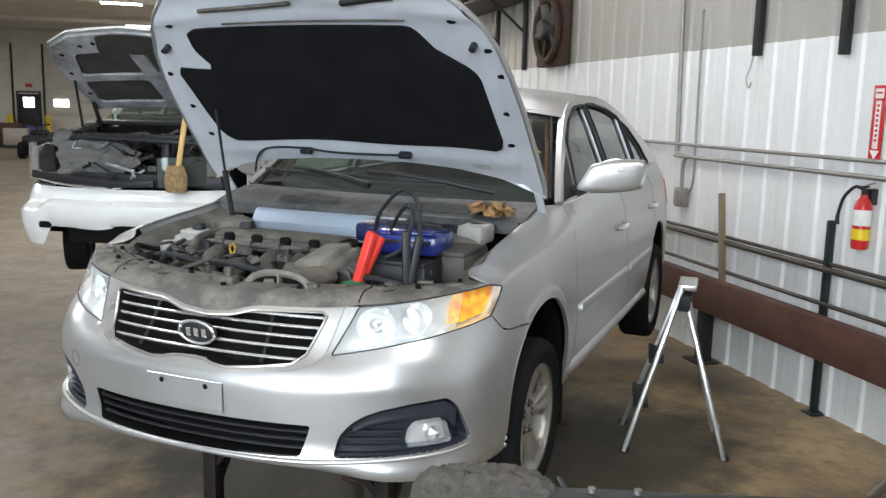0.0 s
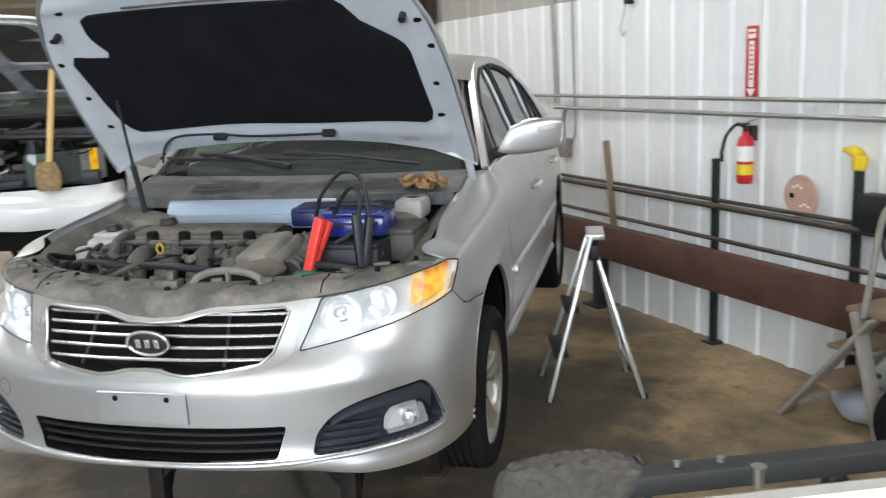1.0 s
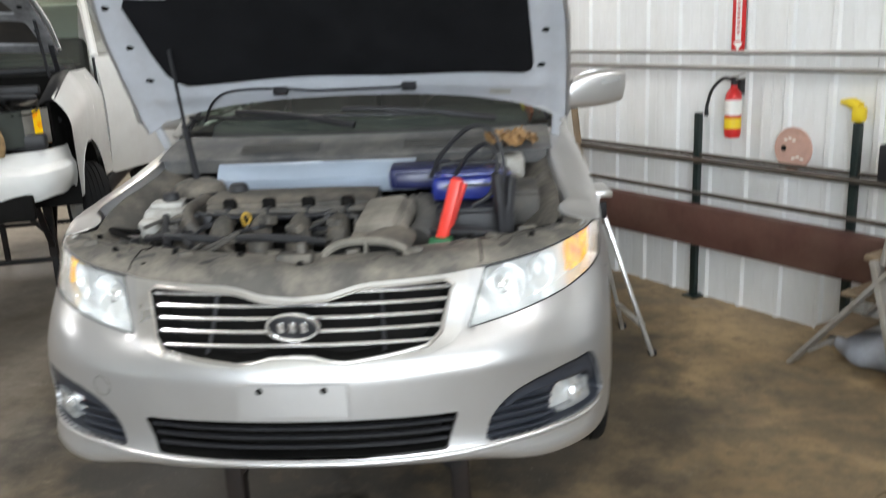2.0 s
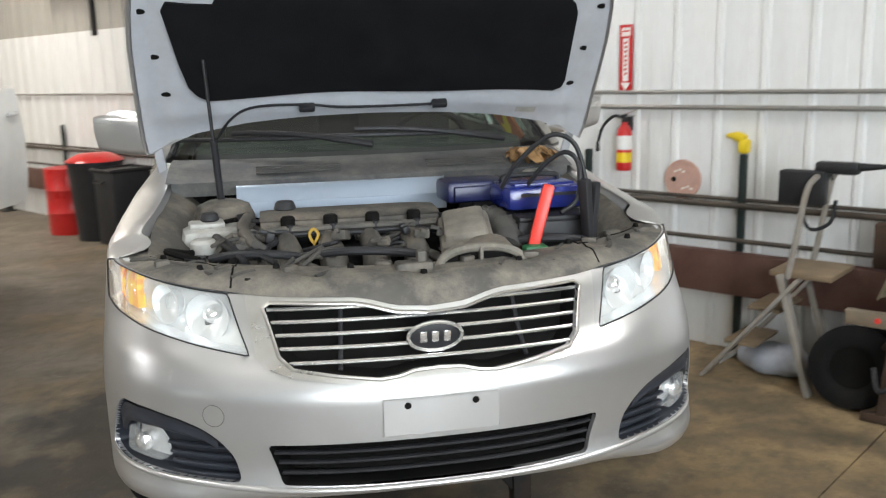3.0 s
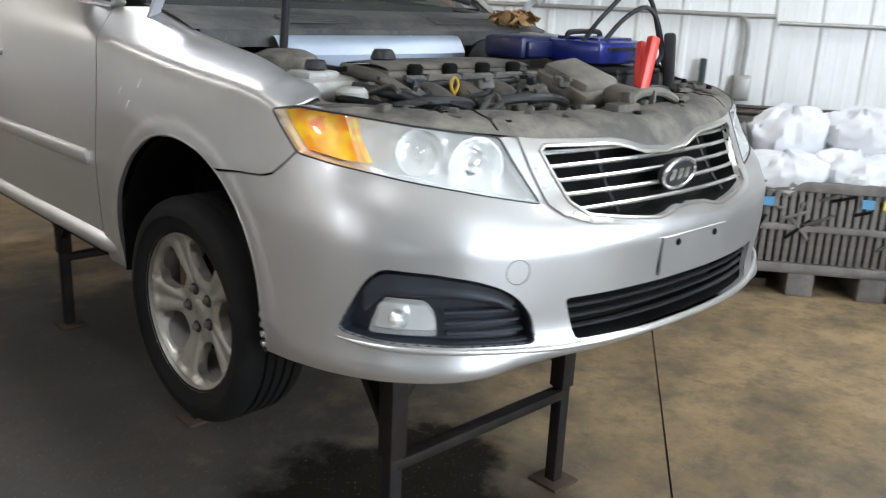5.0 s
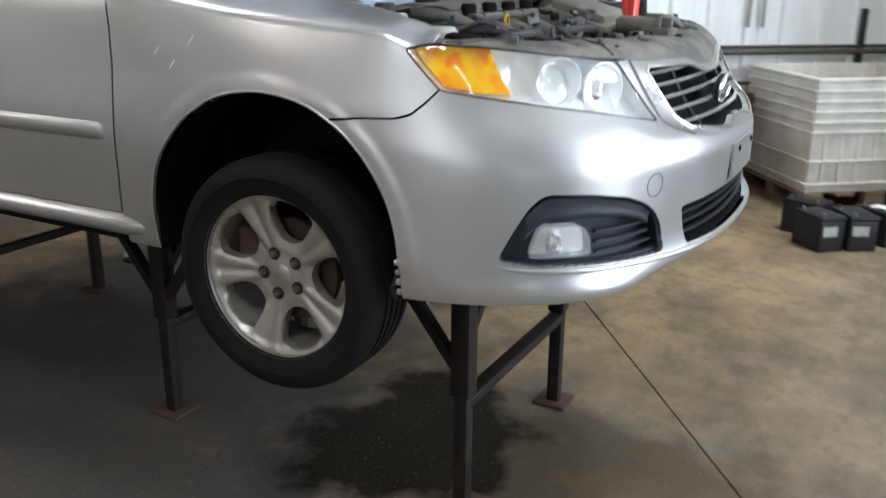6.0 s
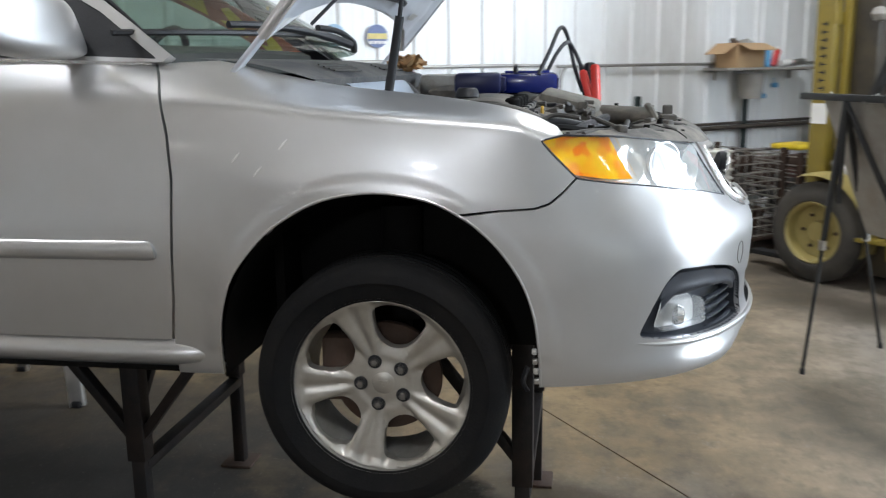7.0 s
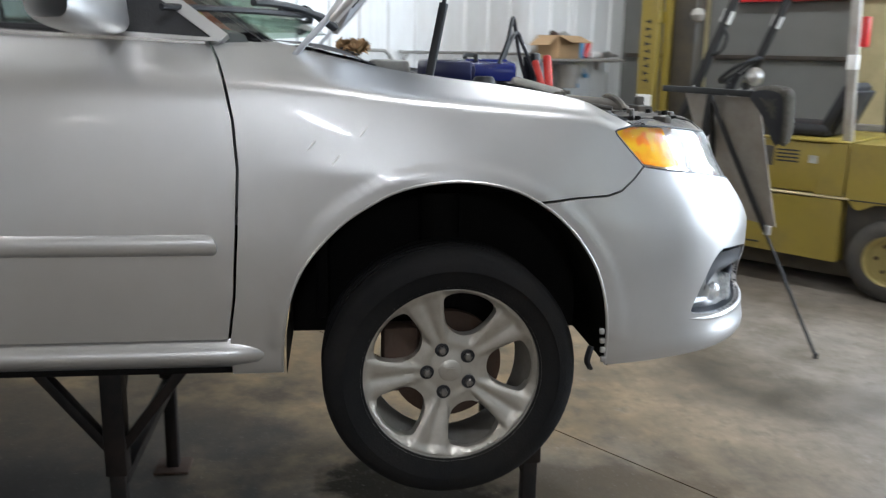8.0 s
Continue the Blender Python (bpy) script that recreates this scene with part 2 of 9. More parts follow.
def spline(pts, n=8, closed=False):
    """A smooth curve through points."""
    P = np.array(pts, float)
    out = []
    m = len(P)
    rng = range(m) if closed else range(m - 1)
    for i in rng:
        p0 = P[(i - 1) % m] if closed or i > 0 else 2 * P[0] - P[1]
        p1, p2 = P[i], P[(i + 1) % m]
        p3 = P[(i + 2) % m] if closed or i + 2 < m else 2 * P[-1] - P[-2]
        for k in range(n):
            t = k / n
            out.append(0.5 * (2 * p1 + (p2 - p0) * t + (2 * p0 - 5 * p1 + 4 * p2 - p3) * t * t + (3 * p1 - p0 - 3 * p2 + p3) * t ** 3))
    if not closed:
        out.append(P[-1])
    return np.array(out)


def tube(pts, r, n=10, closed=False, flat=1.0, up=(0, 0, 1)):
    """A round (or flattened) rod along points; r may be a list."""
    P = np.array(pts, float)
    m = len(P)
    R = np.full(m, r) if np.isscalar(r) else np.interp(np.linspace(0, 1, m), np.linspace(0, 1, len(r)), r)
    T = np.zeros_like(P)
    for i in range(m):
        a = P[(i + 1) % m] if closed or i + 1 < m else P[i]
        b = P[i - 1] if closed or i > 0 else P[i]
        T[i] = (a - b) / (np.linalg.norm(a - b) + 1e-12)
    u = np.array(up, float)
    if abs(T[0] @ u) > 0.95:
        u = np.array((1.0, 0, 0))
    v, f = [], []
    N = u - (u @ T[0]) * T[0]
    for i in range(m):
        N = N - (N @ T[i]) * T[i]
        N /= np.linalg.norm(N) + 1e-12
        Bn = np.cross(T[i], N)
        for k in range(n):
            a = 2 * math.pi * (k + 0.5) / n
            v.append(tuple(P[i] + R[i] * (math.cos(a) * Bn + flat * math.sin(a) * N)))
    for i in range(m if closed else m - 1):
        for k in range(n):
            a, b = i * n + k, i * n + (k + 1) % n
            c, d = ((i + 1) % m) * n + (k + 1) % n, ((i + 1) % m) * n + k
            f.append((a, b, c, d))
    if not closed:
        f.append(tuple(range(n - 1, -1, -1)))
        f.append(tuple((m - 1) * n + k for k in range(n)))
    return v, f


def bar(a, b, w, h=None, bev=0.004, up=(0, 0, 1)):
    """A square bar from a to b."""
    a, b = Vector(a), Vector(b)
    d = b - a
    z = d.normalized()
    u = Vector(up)
    if abs(z.dot(u)) > 0.98:
        u = Vector((0, 1, 0))
    x = u.cross(z).normalized()
    y = z.cross(x)
    m = Matrix((x, y, z)).transposed().to_4x4()
    m.translation = (a + b) / 2
    v, f = box(w, h or w, d.length, bev)
    return [tuple(m @ Vector(p)) for p in v], f


def prism(poly, h, axis="z", at=0.0):
    """A plate with the given outline, from at to at + h along the axis."""
    n = len(poly)

    def p3(p, k):
        return (p[0], p[1], k) if axis == "z" else (k, p[0], p[1]) if axis == "x" else (p[0], k, p[1])
    v = [p3(p, at) for p in poly] + [p3(p, at + h) for p in poly]
    f = [tuple(range(n - 1, -1, -1)), tuple(range(n, 2 * n))] + [(i, (i + 1) % n, n + (i + 1) % n, n + i) for i in range(n)]
    return v, f


def sheet(fn, nu, nv):
    """A grid surface fn(u, v) for u, v in 0..1."""
    v = [tuple(fn(i / nu, j / nv)) for i in range(nu + 1) for j in range(nv + 1)]
    f = [(i * (nv + 1) + j, (i + 1) * (nv + 1) + j, (i + 1) * (nv + 1) + j + 1, i * (nv + 1) + j + 1) for i in range(nu) for j in range(nv)]
    return v, f


def inside(P, poly):
    x, y = P[:, 0], P[:, 1]
    r = np.zeros(len(P), bool)
    n = len(poly)
    for i in range(n):
        (x1, y1), (x2, y2) = poly[i], poly[i - 1]
        c = (y1 > y) != (y2 > y)
        with np.errstate(divide="ignore", invalid="ignore"):
            r ^= c & (x < (x2 - x1) * (y - y1) / (y2 - y1 + 1e-15) + x1)
    return r


def resample(poly, cell):
    out = []
    n = len(poly)
    for i in range(n):
        a, b = np.array(poly[i], float), np.array(poly[(i + 1) % n], float)
        k = max(1, int(np.linalg.norm(b - a) / cell + 0.5))
        out += [a + (b - a) * q / k for q in range(k)]
    return np.array(out)


def skin(fn, poly, holes=(), cell=0.02, depth=0.012, inner=None):
    """A surface patch fn(u, v) -> point inside an outline with holes, its edges turned inwards by depth.
    inner(u, v) gives the inward direction."""
    loops = [resample(poly, cell)] + [resample(h, cell) for h in holes]
    allb = np.concatenate(loops)
    lo, hi = allb.min(0), allb.max(0)
    gx = np.arange(lo[0] + cell / 2, hi[0], cell)
    gy = np.arange(lo[1] + cell / 2, hi[1], cell)
    G = np.array(np.meshgrid(gx, gy)).reshape(2, -1).T
    keep = inside(G, loops[0])
    for h in loops[1:]:
        keep &= ~inside(G, h)
    G = G[keep]
    if len(G):
        d = np.min(np.hypot(G[:, None, 0] - allb[None, :, 0], G[:, None, 1] - allb[None, :, 1]), axis=1) if len(G) * len(allb) < 4e7 else np.ones(len(G))
        G = G[d > cell * 0.45]
    pts = [Vector(p) for p in np.concatenate([allb, G])]
    edges, k = [], 0
    for lp in loops:
        n = len(lp)
        edges += [(k + i, k + (i + 1) % n) for i in range(n)]
        k += n
    vo, eo, fo, *_ = geometry.delaunay_2d_cdt(pts, edges, [], 0, 1e-7)
    vo = np.array([(p.x, p.y) for p in vo])
    cen = np.array([vo[list(q)].mean(0) for q in fo])
    ok = inside(cen, loops[0])
    for h in loops[1:]:
        ok &= ~inside(cen, h)
    faces = [tuple(q) for q, o in zip(fo, ok) if o]
    v3 = [tuple(fn(*p)) for p in vo]
    if depth:
        cnt = {}
        for q in faces:
            for i in range(len(q)):
                e = (q[i], q[(i + 1) % len(q)])
                cnt[tuple(sorted(e))] = None if tuple(sorted(e)) in cnt else e
        rim = {}
        add = []
        for e in cnt.values():
            if e is None:
                continue
            for p in e:
                if p not in rim:
                    rim[p] = len(v3)
                    v3.append(tuple(np.array(v3[p]) + depth * np.array(inner(*vo[p]))))
            add.append((e[1], e[0], rim[e[0]], rim[e[1]]))
        faces += add
    return v3, faces


def part(name, geo, material, parent=None, label="", m=None, smooth=True, sharp=38):
    """One mesh object under a thing or under a part."""
    me = geo if isinstance(geo, bpy.types.Mesh) else (geo if isinstance(geo, Geo) else Geo().add(geo)).mesh(name, smooth, sharp)
    if material and not me.materials:
        me.materials.append(material)
    o = new(name, me)
    if parent is not None:
        o.parent = parent
    if m is not None:
        o.matrix_basis = m
    if label:
        tagged(o, label)
    return o


def thing(name, m, label, category, group="", kind=""):
    o = new(name)
    o.matrix_world = m
    o.empty_display_size = 0.1
    return tagged(o, label, category, group, kind)


def solo(name, geo, material, m, label, category, group="", kind="", smooth=True, sharp=38):
    o = part(name, geo, material, None, "", m, smooth, sharp)
    return tagged(o, label, category, group, kind)


def rounded(poly, r, n=5):
    """Rounds the corners of an outline."""
    out = []
    k = len(poly)
    for i in range(k):
        a, b, c = np.array(poly[i - 1], float), np.array(poly[i], float), np.array(poly[(i + 1) % k], float)
        d1, d2 = a - b, c - b
        l1, l2 = np.linalg.norm(d1), np.linalg.norm(d2)
        q = min(r, l1 * 0.45, l2 * 0.45)
        p1, p2 = b + d1 / l1 * q, b + d2 / l2 * q
        for j in range(n + 1):
            t = j / n
            out.append((1 - t) ** 2 * p1 + 2 * t * (1 - t) * b + t * t * p2)
    return [tuple(p) for p in out]

# ---- materials of the building and its things ----


def concrete():
    """Worn concrete: tan and grey patches, dark oily stains, fine speckle, smoother where oily."""
    m = bpy.data.materials.new("stained_concrete")
    m.use_nodes = True
    n, ln = m.node_tree.nodes, m.node_tree.links
    b = n["Principled BSDF"]
    tc = n.new("ShaderNodeTexCoord")

    def noise_fac(scale, detail, rough, lo, hi, shift, distort=0.0):
        mp = n.new("ShaderNodeMapping")
        mp.inputs["Location"].default_value = shift
        ln.new(tc.outputs["Object"], mp.inputs["Vector"])
        t = n.new("ShaderNodeTexNoise")
        t.inputs["Scale"].default_value, t.inputs["Detail"].default_value = scale, detail
        t.inputs["Roughness"].default_value, t.inputs["Distortion"].default_value = rough, distort
        ln.new(mp.outputs[0], t.inputs["Vector"])
        r = n.new("ShaderNodeMapRange")
        r.inputs["From Min"].default_value, r.inputs["From Max"].default_value = lo, hi
        ln.new(t.outputs["Fac"], r.inputs["Value"])
        return r.outputs[0]

    def mixed(fac, a, c, kind="MIX"):
        x = n.new("ShaderNodeMix")
        x.data_type, x.blend_type = "RGBA", kind
        if isinstance(fac, float):
            x.inputs["Factor"].default_value = fac
        else:
            ln.new(fac, x.inputs["Factor"])
        for slot, v in ((6, a), (7, c)):
            if isinstance(v, tuple):
                x.inputs[slot].default_value = (*v, 1)
            else:
                ln.new(v, x.inputs[slot])
        return x.outputs[2]

    # greyer on one side, darker brown across the middle, paler tan along the wall
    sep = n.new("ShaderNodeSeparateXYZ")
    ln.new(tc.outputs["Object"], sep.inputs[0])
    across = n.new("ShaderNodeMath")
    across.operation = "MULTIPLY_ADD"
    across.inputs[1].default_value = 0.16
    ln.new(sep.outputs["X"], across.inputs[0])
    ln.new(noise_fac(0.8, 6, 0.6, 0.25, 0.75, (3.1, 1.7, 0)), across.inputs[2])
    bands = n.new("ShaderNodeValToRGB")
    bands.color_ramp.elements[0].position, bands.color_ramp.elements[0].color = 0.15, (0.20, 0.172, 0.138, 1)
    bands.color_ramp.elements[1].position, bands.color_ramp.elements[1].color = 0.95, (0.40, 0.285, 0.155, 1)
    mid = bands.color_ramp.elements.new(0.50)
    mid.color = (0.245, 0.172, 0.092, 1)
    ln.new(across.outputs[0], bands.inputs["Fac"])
    # greyer in front of the nose: a cool cast of light put into the colour
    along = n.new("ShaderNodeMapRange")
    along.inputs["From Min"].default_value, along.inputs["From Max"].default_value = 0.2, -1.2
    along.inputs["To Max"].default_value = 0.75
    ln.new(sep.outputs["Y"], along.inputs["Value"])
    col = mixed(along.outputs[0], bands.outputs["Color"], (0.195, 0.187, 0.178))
    # grimy, oily and wet patches in the slab; the widest also paints the car's shade

    def patch_mask(centre, radii, lo, hi, amount, shift):
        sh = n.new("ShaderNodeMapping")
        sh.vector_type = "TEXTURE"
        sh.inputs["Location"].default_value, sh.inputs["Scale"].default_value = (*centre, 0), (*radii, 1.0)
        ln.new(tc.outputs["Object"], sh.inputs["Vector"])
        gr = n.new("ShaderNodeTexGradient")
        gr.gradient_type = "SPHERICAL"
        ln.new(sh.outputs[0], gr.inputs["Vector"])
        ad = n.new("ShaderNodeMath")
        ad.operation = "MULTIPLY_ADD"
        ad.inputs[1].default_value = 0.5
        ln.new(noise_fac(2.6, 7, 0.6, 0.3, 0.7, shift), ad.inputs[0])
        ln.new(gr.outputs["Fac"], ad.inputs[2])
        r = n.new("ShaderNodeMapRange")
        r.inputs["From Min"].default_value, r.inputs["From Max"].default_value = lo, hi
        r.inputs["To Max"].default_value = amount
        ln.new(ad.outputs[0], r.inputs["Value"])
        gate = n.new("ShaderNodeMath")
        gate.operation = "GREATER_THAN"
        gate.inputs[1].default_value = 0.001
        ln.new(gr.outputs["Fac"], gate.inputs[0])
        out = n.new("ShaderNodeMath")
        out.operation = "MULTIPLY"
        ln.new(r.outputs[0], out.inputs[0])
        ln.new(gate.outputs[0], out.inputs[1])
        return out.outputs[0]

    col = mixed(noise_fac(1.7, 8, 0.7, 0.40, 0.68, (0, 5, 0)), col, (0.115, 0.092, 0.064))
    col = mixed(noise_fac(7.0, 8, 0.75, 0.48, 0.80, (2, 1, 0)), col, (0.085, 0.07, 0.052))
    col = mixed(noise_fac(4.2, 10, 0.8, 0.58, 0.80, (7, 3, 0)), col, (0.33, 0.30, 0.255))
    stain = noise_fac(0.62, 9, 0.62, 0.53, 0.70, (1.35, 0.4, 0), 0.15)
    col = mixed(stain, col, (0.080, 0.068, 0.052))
    # wide dirty patch with the shade under the car put into its colour
    grime_shade = patch_mask((-0.65, 2.5), (2.1, 2.5), 0.44, 0.80, 0.84, (1, 7, 0))
    col = mixed(grime_shade, col, (0.030, 0.030, 0.030))
    walked = patch_mask((0.80, 2.6), (1.10, 2.0), 0.42, 0.80, 0.74, (3, 3, 0))
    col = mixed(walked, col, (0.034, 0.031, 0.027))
    damp = patch_mask((-0.15, 0.35), (0.75, 1.0), 0.42, 0.70, 0.80, (9, 2, 0))
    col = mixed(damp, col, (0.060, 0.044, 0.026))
    oil = patch_mask((-0.10, 1.02), (0.60, 0.52), 0.42, 0.60, 0.94, (4, 4, 0))
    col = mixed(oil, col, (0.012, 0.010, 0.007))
    speck = noise_fac(60, 4, 0.7, 0.60, 0.95, (0, 0, 0))
    col = mixed(speck, col, (0.36, 0.33, 0.28))
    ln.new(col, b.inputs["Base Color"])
    wet = n.new("ShaderNodeMapRange")
    wet.inputs["To Min"].default_value, wet.inputs["To Max"].default_value = 0.28, 0.05
    ln.new(oil, wet.inputs["Value"])
    ln.new(wet.outputs[0], b.inputs["Specular IOR Level"])
    rr = n.new("ShaderNodeMapRange")
    rr.inputs["To Min"].default_value, rr.inputs["To Max"].default_value = 0.62, 0.40
    ln.new(stain, rr.inputs["Value"])
    ln.new(rr.outputs[0], b.inputs["Roughness"])
    bn = n.new("ShaderNodeBump")
    bn.inputs["Strength"].default_value, bn.inputs["Distance"].default_value = 0.3, 0.003
    ln.new(noise_fac(55, 6, 0.7, 0.0, 1.0, (0, 0, 0)), bn.inputs["Height"])
    ln.new(bn.outputs[0], b.inputs["Normal"])
    return m


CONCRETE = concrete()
SHEET = mat("white_ribbed_steel", (0.80, 0.81, 0.81), 0.38, 0.05, 0.04, 1.2, 0.05, 20, dirt=(0.42, 0.39, 0.33), dirt_amount=0.35, dirt_scale=1.1, stretch=(1, 1, 0.35))
OLDSHEET = mat("old_grey_ribbed_steel", (0.40, 0.385, 0.35), 0.5, 0.05, 0.08, 1.2, 0.05, 20, dirt=(0.25, 0.22, 0.18), dirt_amount=0.5, dirt_scale=0.9, stretch=(1, 1, 0.35))
CEILING = mat("off_white_liner", (0.70, 0.66, 0.58), 0.7, 0, 0.12, 0.6, dirt=(0.25, 0.2, 0.15), dirt_amount=0.4, dirt_scale=0.4)
DOORPANEL = mat("cream_door_panel", (0.62, 0.59, 0.52), 0.5, 0, 0.06, 1.5, dirt=(0.35, 0.3, 0.24), dirt_amount=0.4, dirt_scale=0.8)
GREYWALL = mat("grey_painted_panel", (0.17, 0.17, 0.158), 0.6, 0, 0.12, 1.5, dirt=(0.16, 0.15, 0.13), dirt_amount=0.5, dirt_scale=0.9)
BROWN = mat("brown_oxide_beam", (0.085, 0.035, 0.026), 0.6, 0.1, 0.2, 4, 0.2, 60, dirt=(0.16, 0.10, 0.07), dirt_amount=0.5, dirt_scale=3)
PIPE = mat("galvanised_pipe", (0.34, 0.33, 0.31), 0.45, 0.7, 0.15, 6)
DARKPIPE = mat("dark_steel_rail", (0.075, 0.065, 0.055), 0.5, 0.5, 0.3, 6, dirt=(0.13, 0.09, 0.06), dirt_amount=0.5, dirt_scale=4)
GREENPOST = mat("dark_green_black_post", (0.012, 0.022, 0.02), 0.4, 0.2, 0.2, 9)
YELLOW = mat("yellow_plastic", (0.75, 0.55, 0.02), 0.45, 0, 0.08, 9)
RED = mat("red_paint", (0.55, 0.02, 0.02), 0.3, 0, 0.08, 9)
CLAMPRED = mat("red_clamp_plastic", (0.66, 0.045, 0.03), 0.4, 0, 0.08, 12)
WHITE = mat("white_card", (0.78, 0.77, 0.74), 0.6, 0, 0.05, 9)
PINK = mat("faded_pink_disc", (0.52, 0.32, 0.26), 0.6, 0, 0.2, 12, dirt=(0.3, 0.2, 0.16), dirt_amount=0.5, dirt_scale=9)
BLUE = mat("blue_plastic", (0.006, 0.014, 0.15), 0.35, 0, 0.15, 9, dirt=(0.12, 0.12, 0.13), dirt_amount=0.3, dirt_scale=9)
SKYBLUE = mat("bright_blue_label", (0.10, 0.30, 0.52), 0.5, 0, 0.1, 9)
ALUM = mat("ladder_aluminium", (0.66, 0.66, 0.65), 0.32, 0.85, 0.08, 9, dirt=(0.35, 0.33, 0.3), dirt_amount=0.3, dirt_scale=6)
GREYPAINT = mat("grey_painted_steel", (0.33, 0.31, 0.28), 0.55, 0.2, 0.15, 8, dirt=(0.2, 0.15, 0.1), dirt_amount=0.5, dirt_scale=5)
WOOD = mat("worn_wood", (0.20, 0.145, 0.09), 0.7, 0, 0.25, 9, 0.3, 70, stretch=(1, 1, 0.2))
PINE = mat("pine_handle", (0.62, 0.40, 0.15), 0.55, 0, 0.15, 14, stretch=(1, 1, 0.1))
CARDBOARD = mat("cardboard", (0.45, 0.30, 0.16), 0.8, 0, 0.08, 6)
BIN = mat("dirty_white_bin", (0.74, 0.72, 0.66), 0.55, 0, 0.1, 4, dirt=(0.28, 0.22, 0.15), dirt_amount=0.6, dirt_scale=2.5)
CRATEGREY = mat("grey_crate_plastic", (0.20, 0.185, 0.17), 0.65, 0, 0.2, 6, dirt=(0.08, 0.065, 0.05), dirt_amount=0.8, dirt_scale=5)
FORKYELLOW = mat("forklift_yellow", (0.255, 0.190, 0.024), 0.45, 0, 0.18, 3, 0.1, 60, dirt=(0.13, 0.088, 0.028), dirt_amount=0.7, dirt_scale=3)
FORKDARK = mat("forklift_grease", (0.030, 0.024, 0.015), 0.55, 0, 0.4, 9, 0.3, 40, dirt=(0.10, 0.07, 0.025), dirt_amount=0.35, dirt_scale=4)
FORKCREAM = mat("forklift_cream_yellow", (0.36, 0.29, 0.10), 0.5, 0, 0.2, 5, 0.1, 50, dirt=(0.12, 0.085, 0.03), dirt_amount=0.5, dirt_scale=5)
OLDTYRE = mat("old_tyre_rubber", (0.045, 0.040, 0.034), 0.85, 0, 0.3, 8, 0.3, 50, dirt=(0.10, 0.085, 0.06), dirt_amount=0.35, dirt_scale=5)
CREAM = mat("faded_cream_yellow", (0.50, 0.43, 0.24), 0.5, 0, 0.1, 4, dirt=(0.25, 0.2, 0.12), dirt_amount=0.5, dirt_scale=3)
WHITECAR = mat("white_car_paint", (0.78, 0.78, 0.76), 0.25, 0, 0.03, 3, coat=0.6, dirt=(0.5, 0.47, 0.42), dirt_amount=0.3, dirt_scale=2)
BAG = mat("white_plastic_bag", (0.72, 0.73, 0.76), 0.4, 0, 0.06, 9, 0.4, 30)
GREYFOIL = mat("torn_grey_insulation", (0.10, 0.096, 0.092), 0.75, 0, 0.3, 9, 0.4, 50)
LEAF = mat("dry_leaves", (0.36, 0.21, 0.09), 0.8, 0, 0.3, 30, spread=0.3)
BLACKPAINT = mat("black_paint", (0.012, 0.012, 0.012), 0.6, 0.0, 0.2, 9, dirt=(0.03, 0.028, 0.025), dirt_amount=0.4)
WINDOWGLOW = glow("daylit_window_pane", (0.95, 0.98, 1.0), 4.0)
LAMPGLOW = glow("lamp_tube_glow", (1.0, 0.95, 0.87), 12.0)

# ---- the building ----
# the floor, cast in two pours with an open joint between them
J0, J1 = Vector((0.251, 0.045, 0)), Vector((1.426, 0.90, 0))
jd = (J1 - J0).normalized()
jn = Vector((-jd.y, jd.x, 0))


def half(poly, sign, gap):
    out = []
    n = len(poly)
    for i in range(n):
        a, b = Vector((*poly[i], 0)), Vector((*poly[(i + 1) % n], 0))
        da, db = ((a - J0).dot(jn) - sign * gap) * sign, ((b - J0).dot(jn) - sign * gap) * sign
        if da >= 0:
            out.append((a.x, a.y))
        if da * db < 0:
            c = a + (b - a) * (da / (da - db))
            out.append((c.x, c.y))
    return out


rect = [((RB @ Vector((x, y, 0))).x, (RB @ Vector((x, y, 0))).y) for x, y in
        ((WALL_W - 0.3, WALL_S - 0.3), (WALL_E + 0.3, WALL_S - 0.3), (WALL_E + 0.3, WALL_N + 0.3), (WALL_W - 0.3, WALL_N + 0.3))]
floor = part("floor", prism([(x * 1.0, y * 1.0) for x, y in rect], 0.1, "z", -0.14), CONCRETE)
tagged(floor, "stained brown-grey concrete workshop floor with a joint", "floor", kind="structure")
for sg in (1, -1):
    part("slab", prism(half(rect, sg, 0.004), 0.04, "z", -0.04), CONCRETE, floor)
ground = part("ground", prism([(-400, -400), (400, -400), (400, 400), (-400, 400)], 0.1, "z", -0.26), CONCRETE)
tagged(ground, "bare yard ground outside the workshop", "ground", kind="structure")

# ribbed steel sheet walls, one sheet 0.915 m wide with three ribs


def rib_sheet(h, w=0.915, ribs=3):
    prof = []
    p = w / ribs
    for i in range(ribs):
        x = i * p
        prof += [(x, 0), (x + 0.02, 0), (x + 0.036, 0.021), (x + 0.066, 0.021), (x + 0.082, 0), (x + 0.150, 0), (x + 0.155, 0.0015), (x + 0.170, 0.0015), (x + 0.175, 0),
                 (x + 0.225, 0), (x + 0.230, 0.0015), (x + 0.245, 0.0015), (x + 0.250, 0)]
    prof.append((w, 0))
    g = Geo()
    n = len(prof)
    v = [(y, x, 0) for x, y in prof] + [(y, x, h) for x, y in prof]
    f = [(i, i + 1, n + i + 1, n + i) for i in range(n - 1)]
    g.add((v, f))
    return g.mesh("wall_sheet", False)


LINER = 2.57           # top of the newer lower liner sheets
sheet_mesh, upper_mesh = rib_sheet(LINER), rib_sheet(CEIL - LINER)


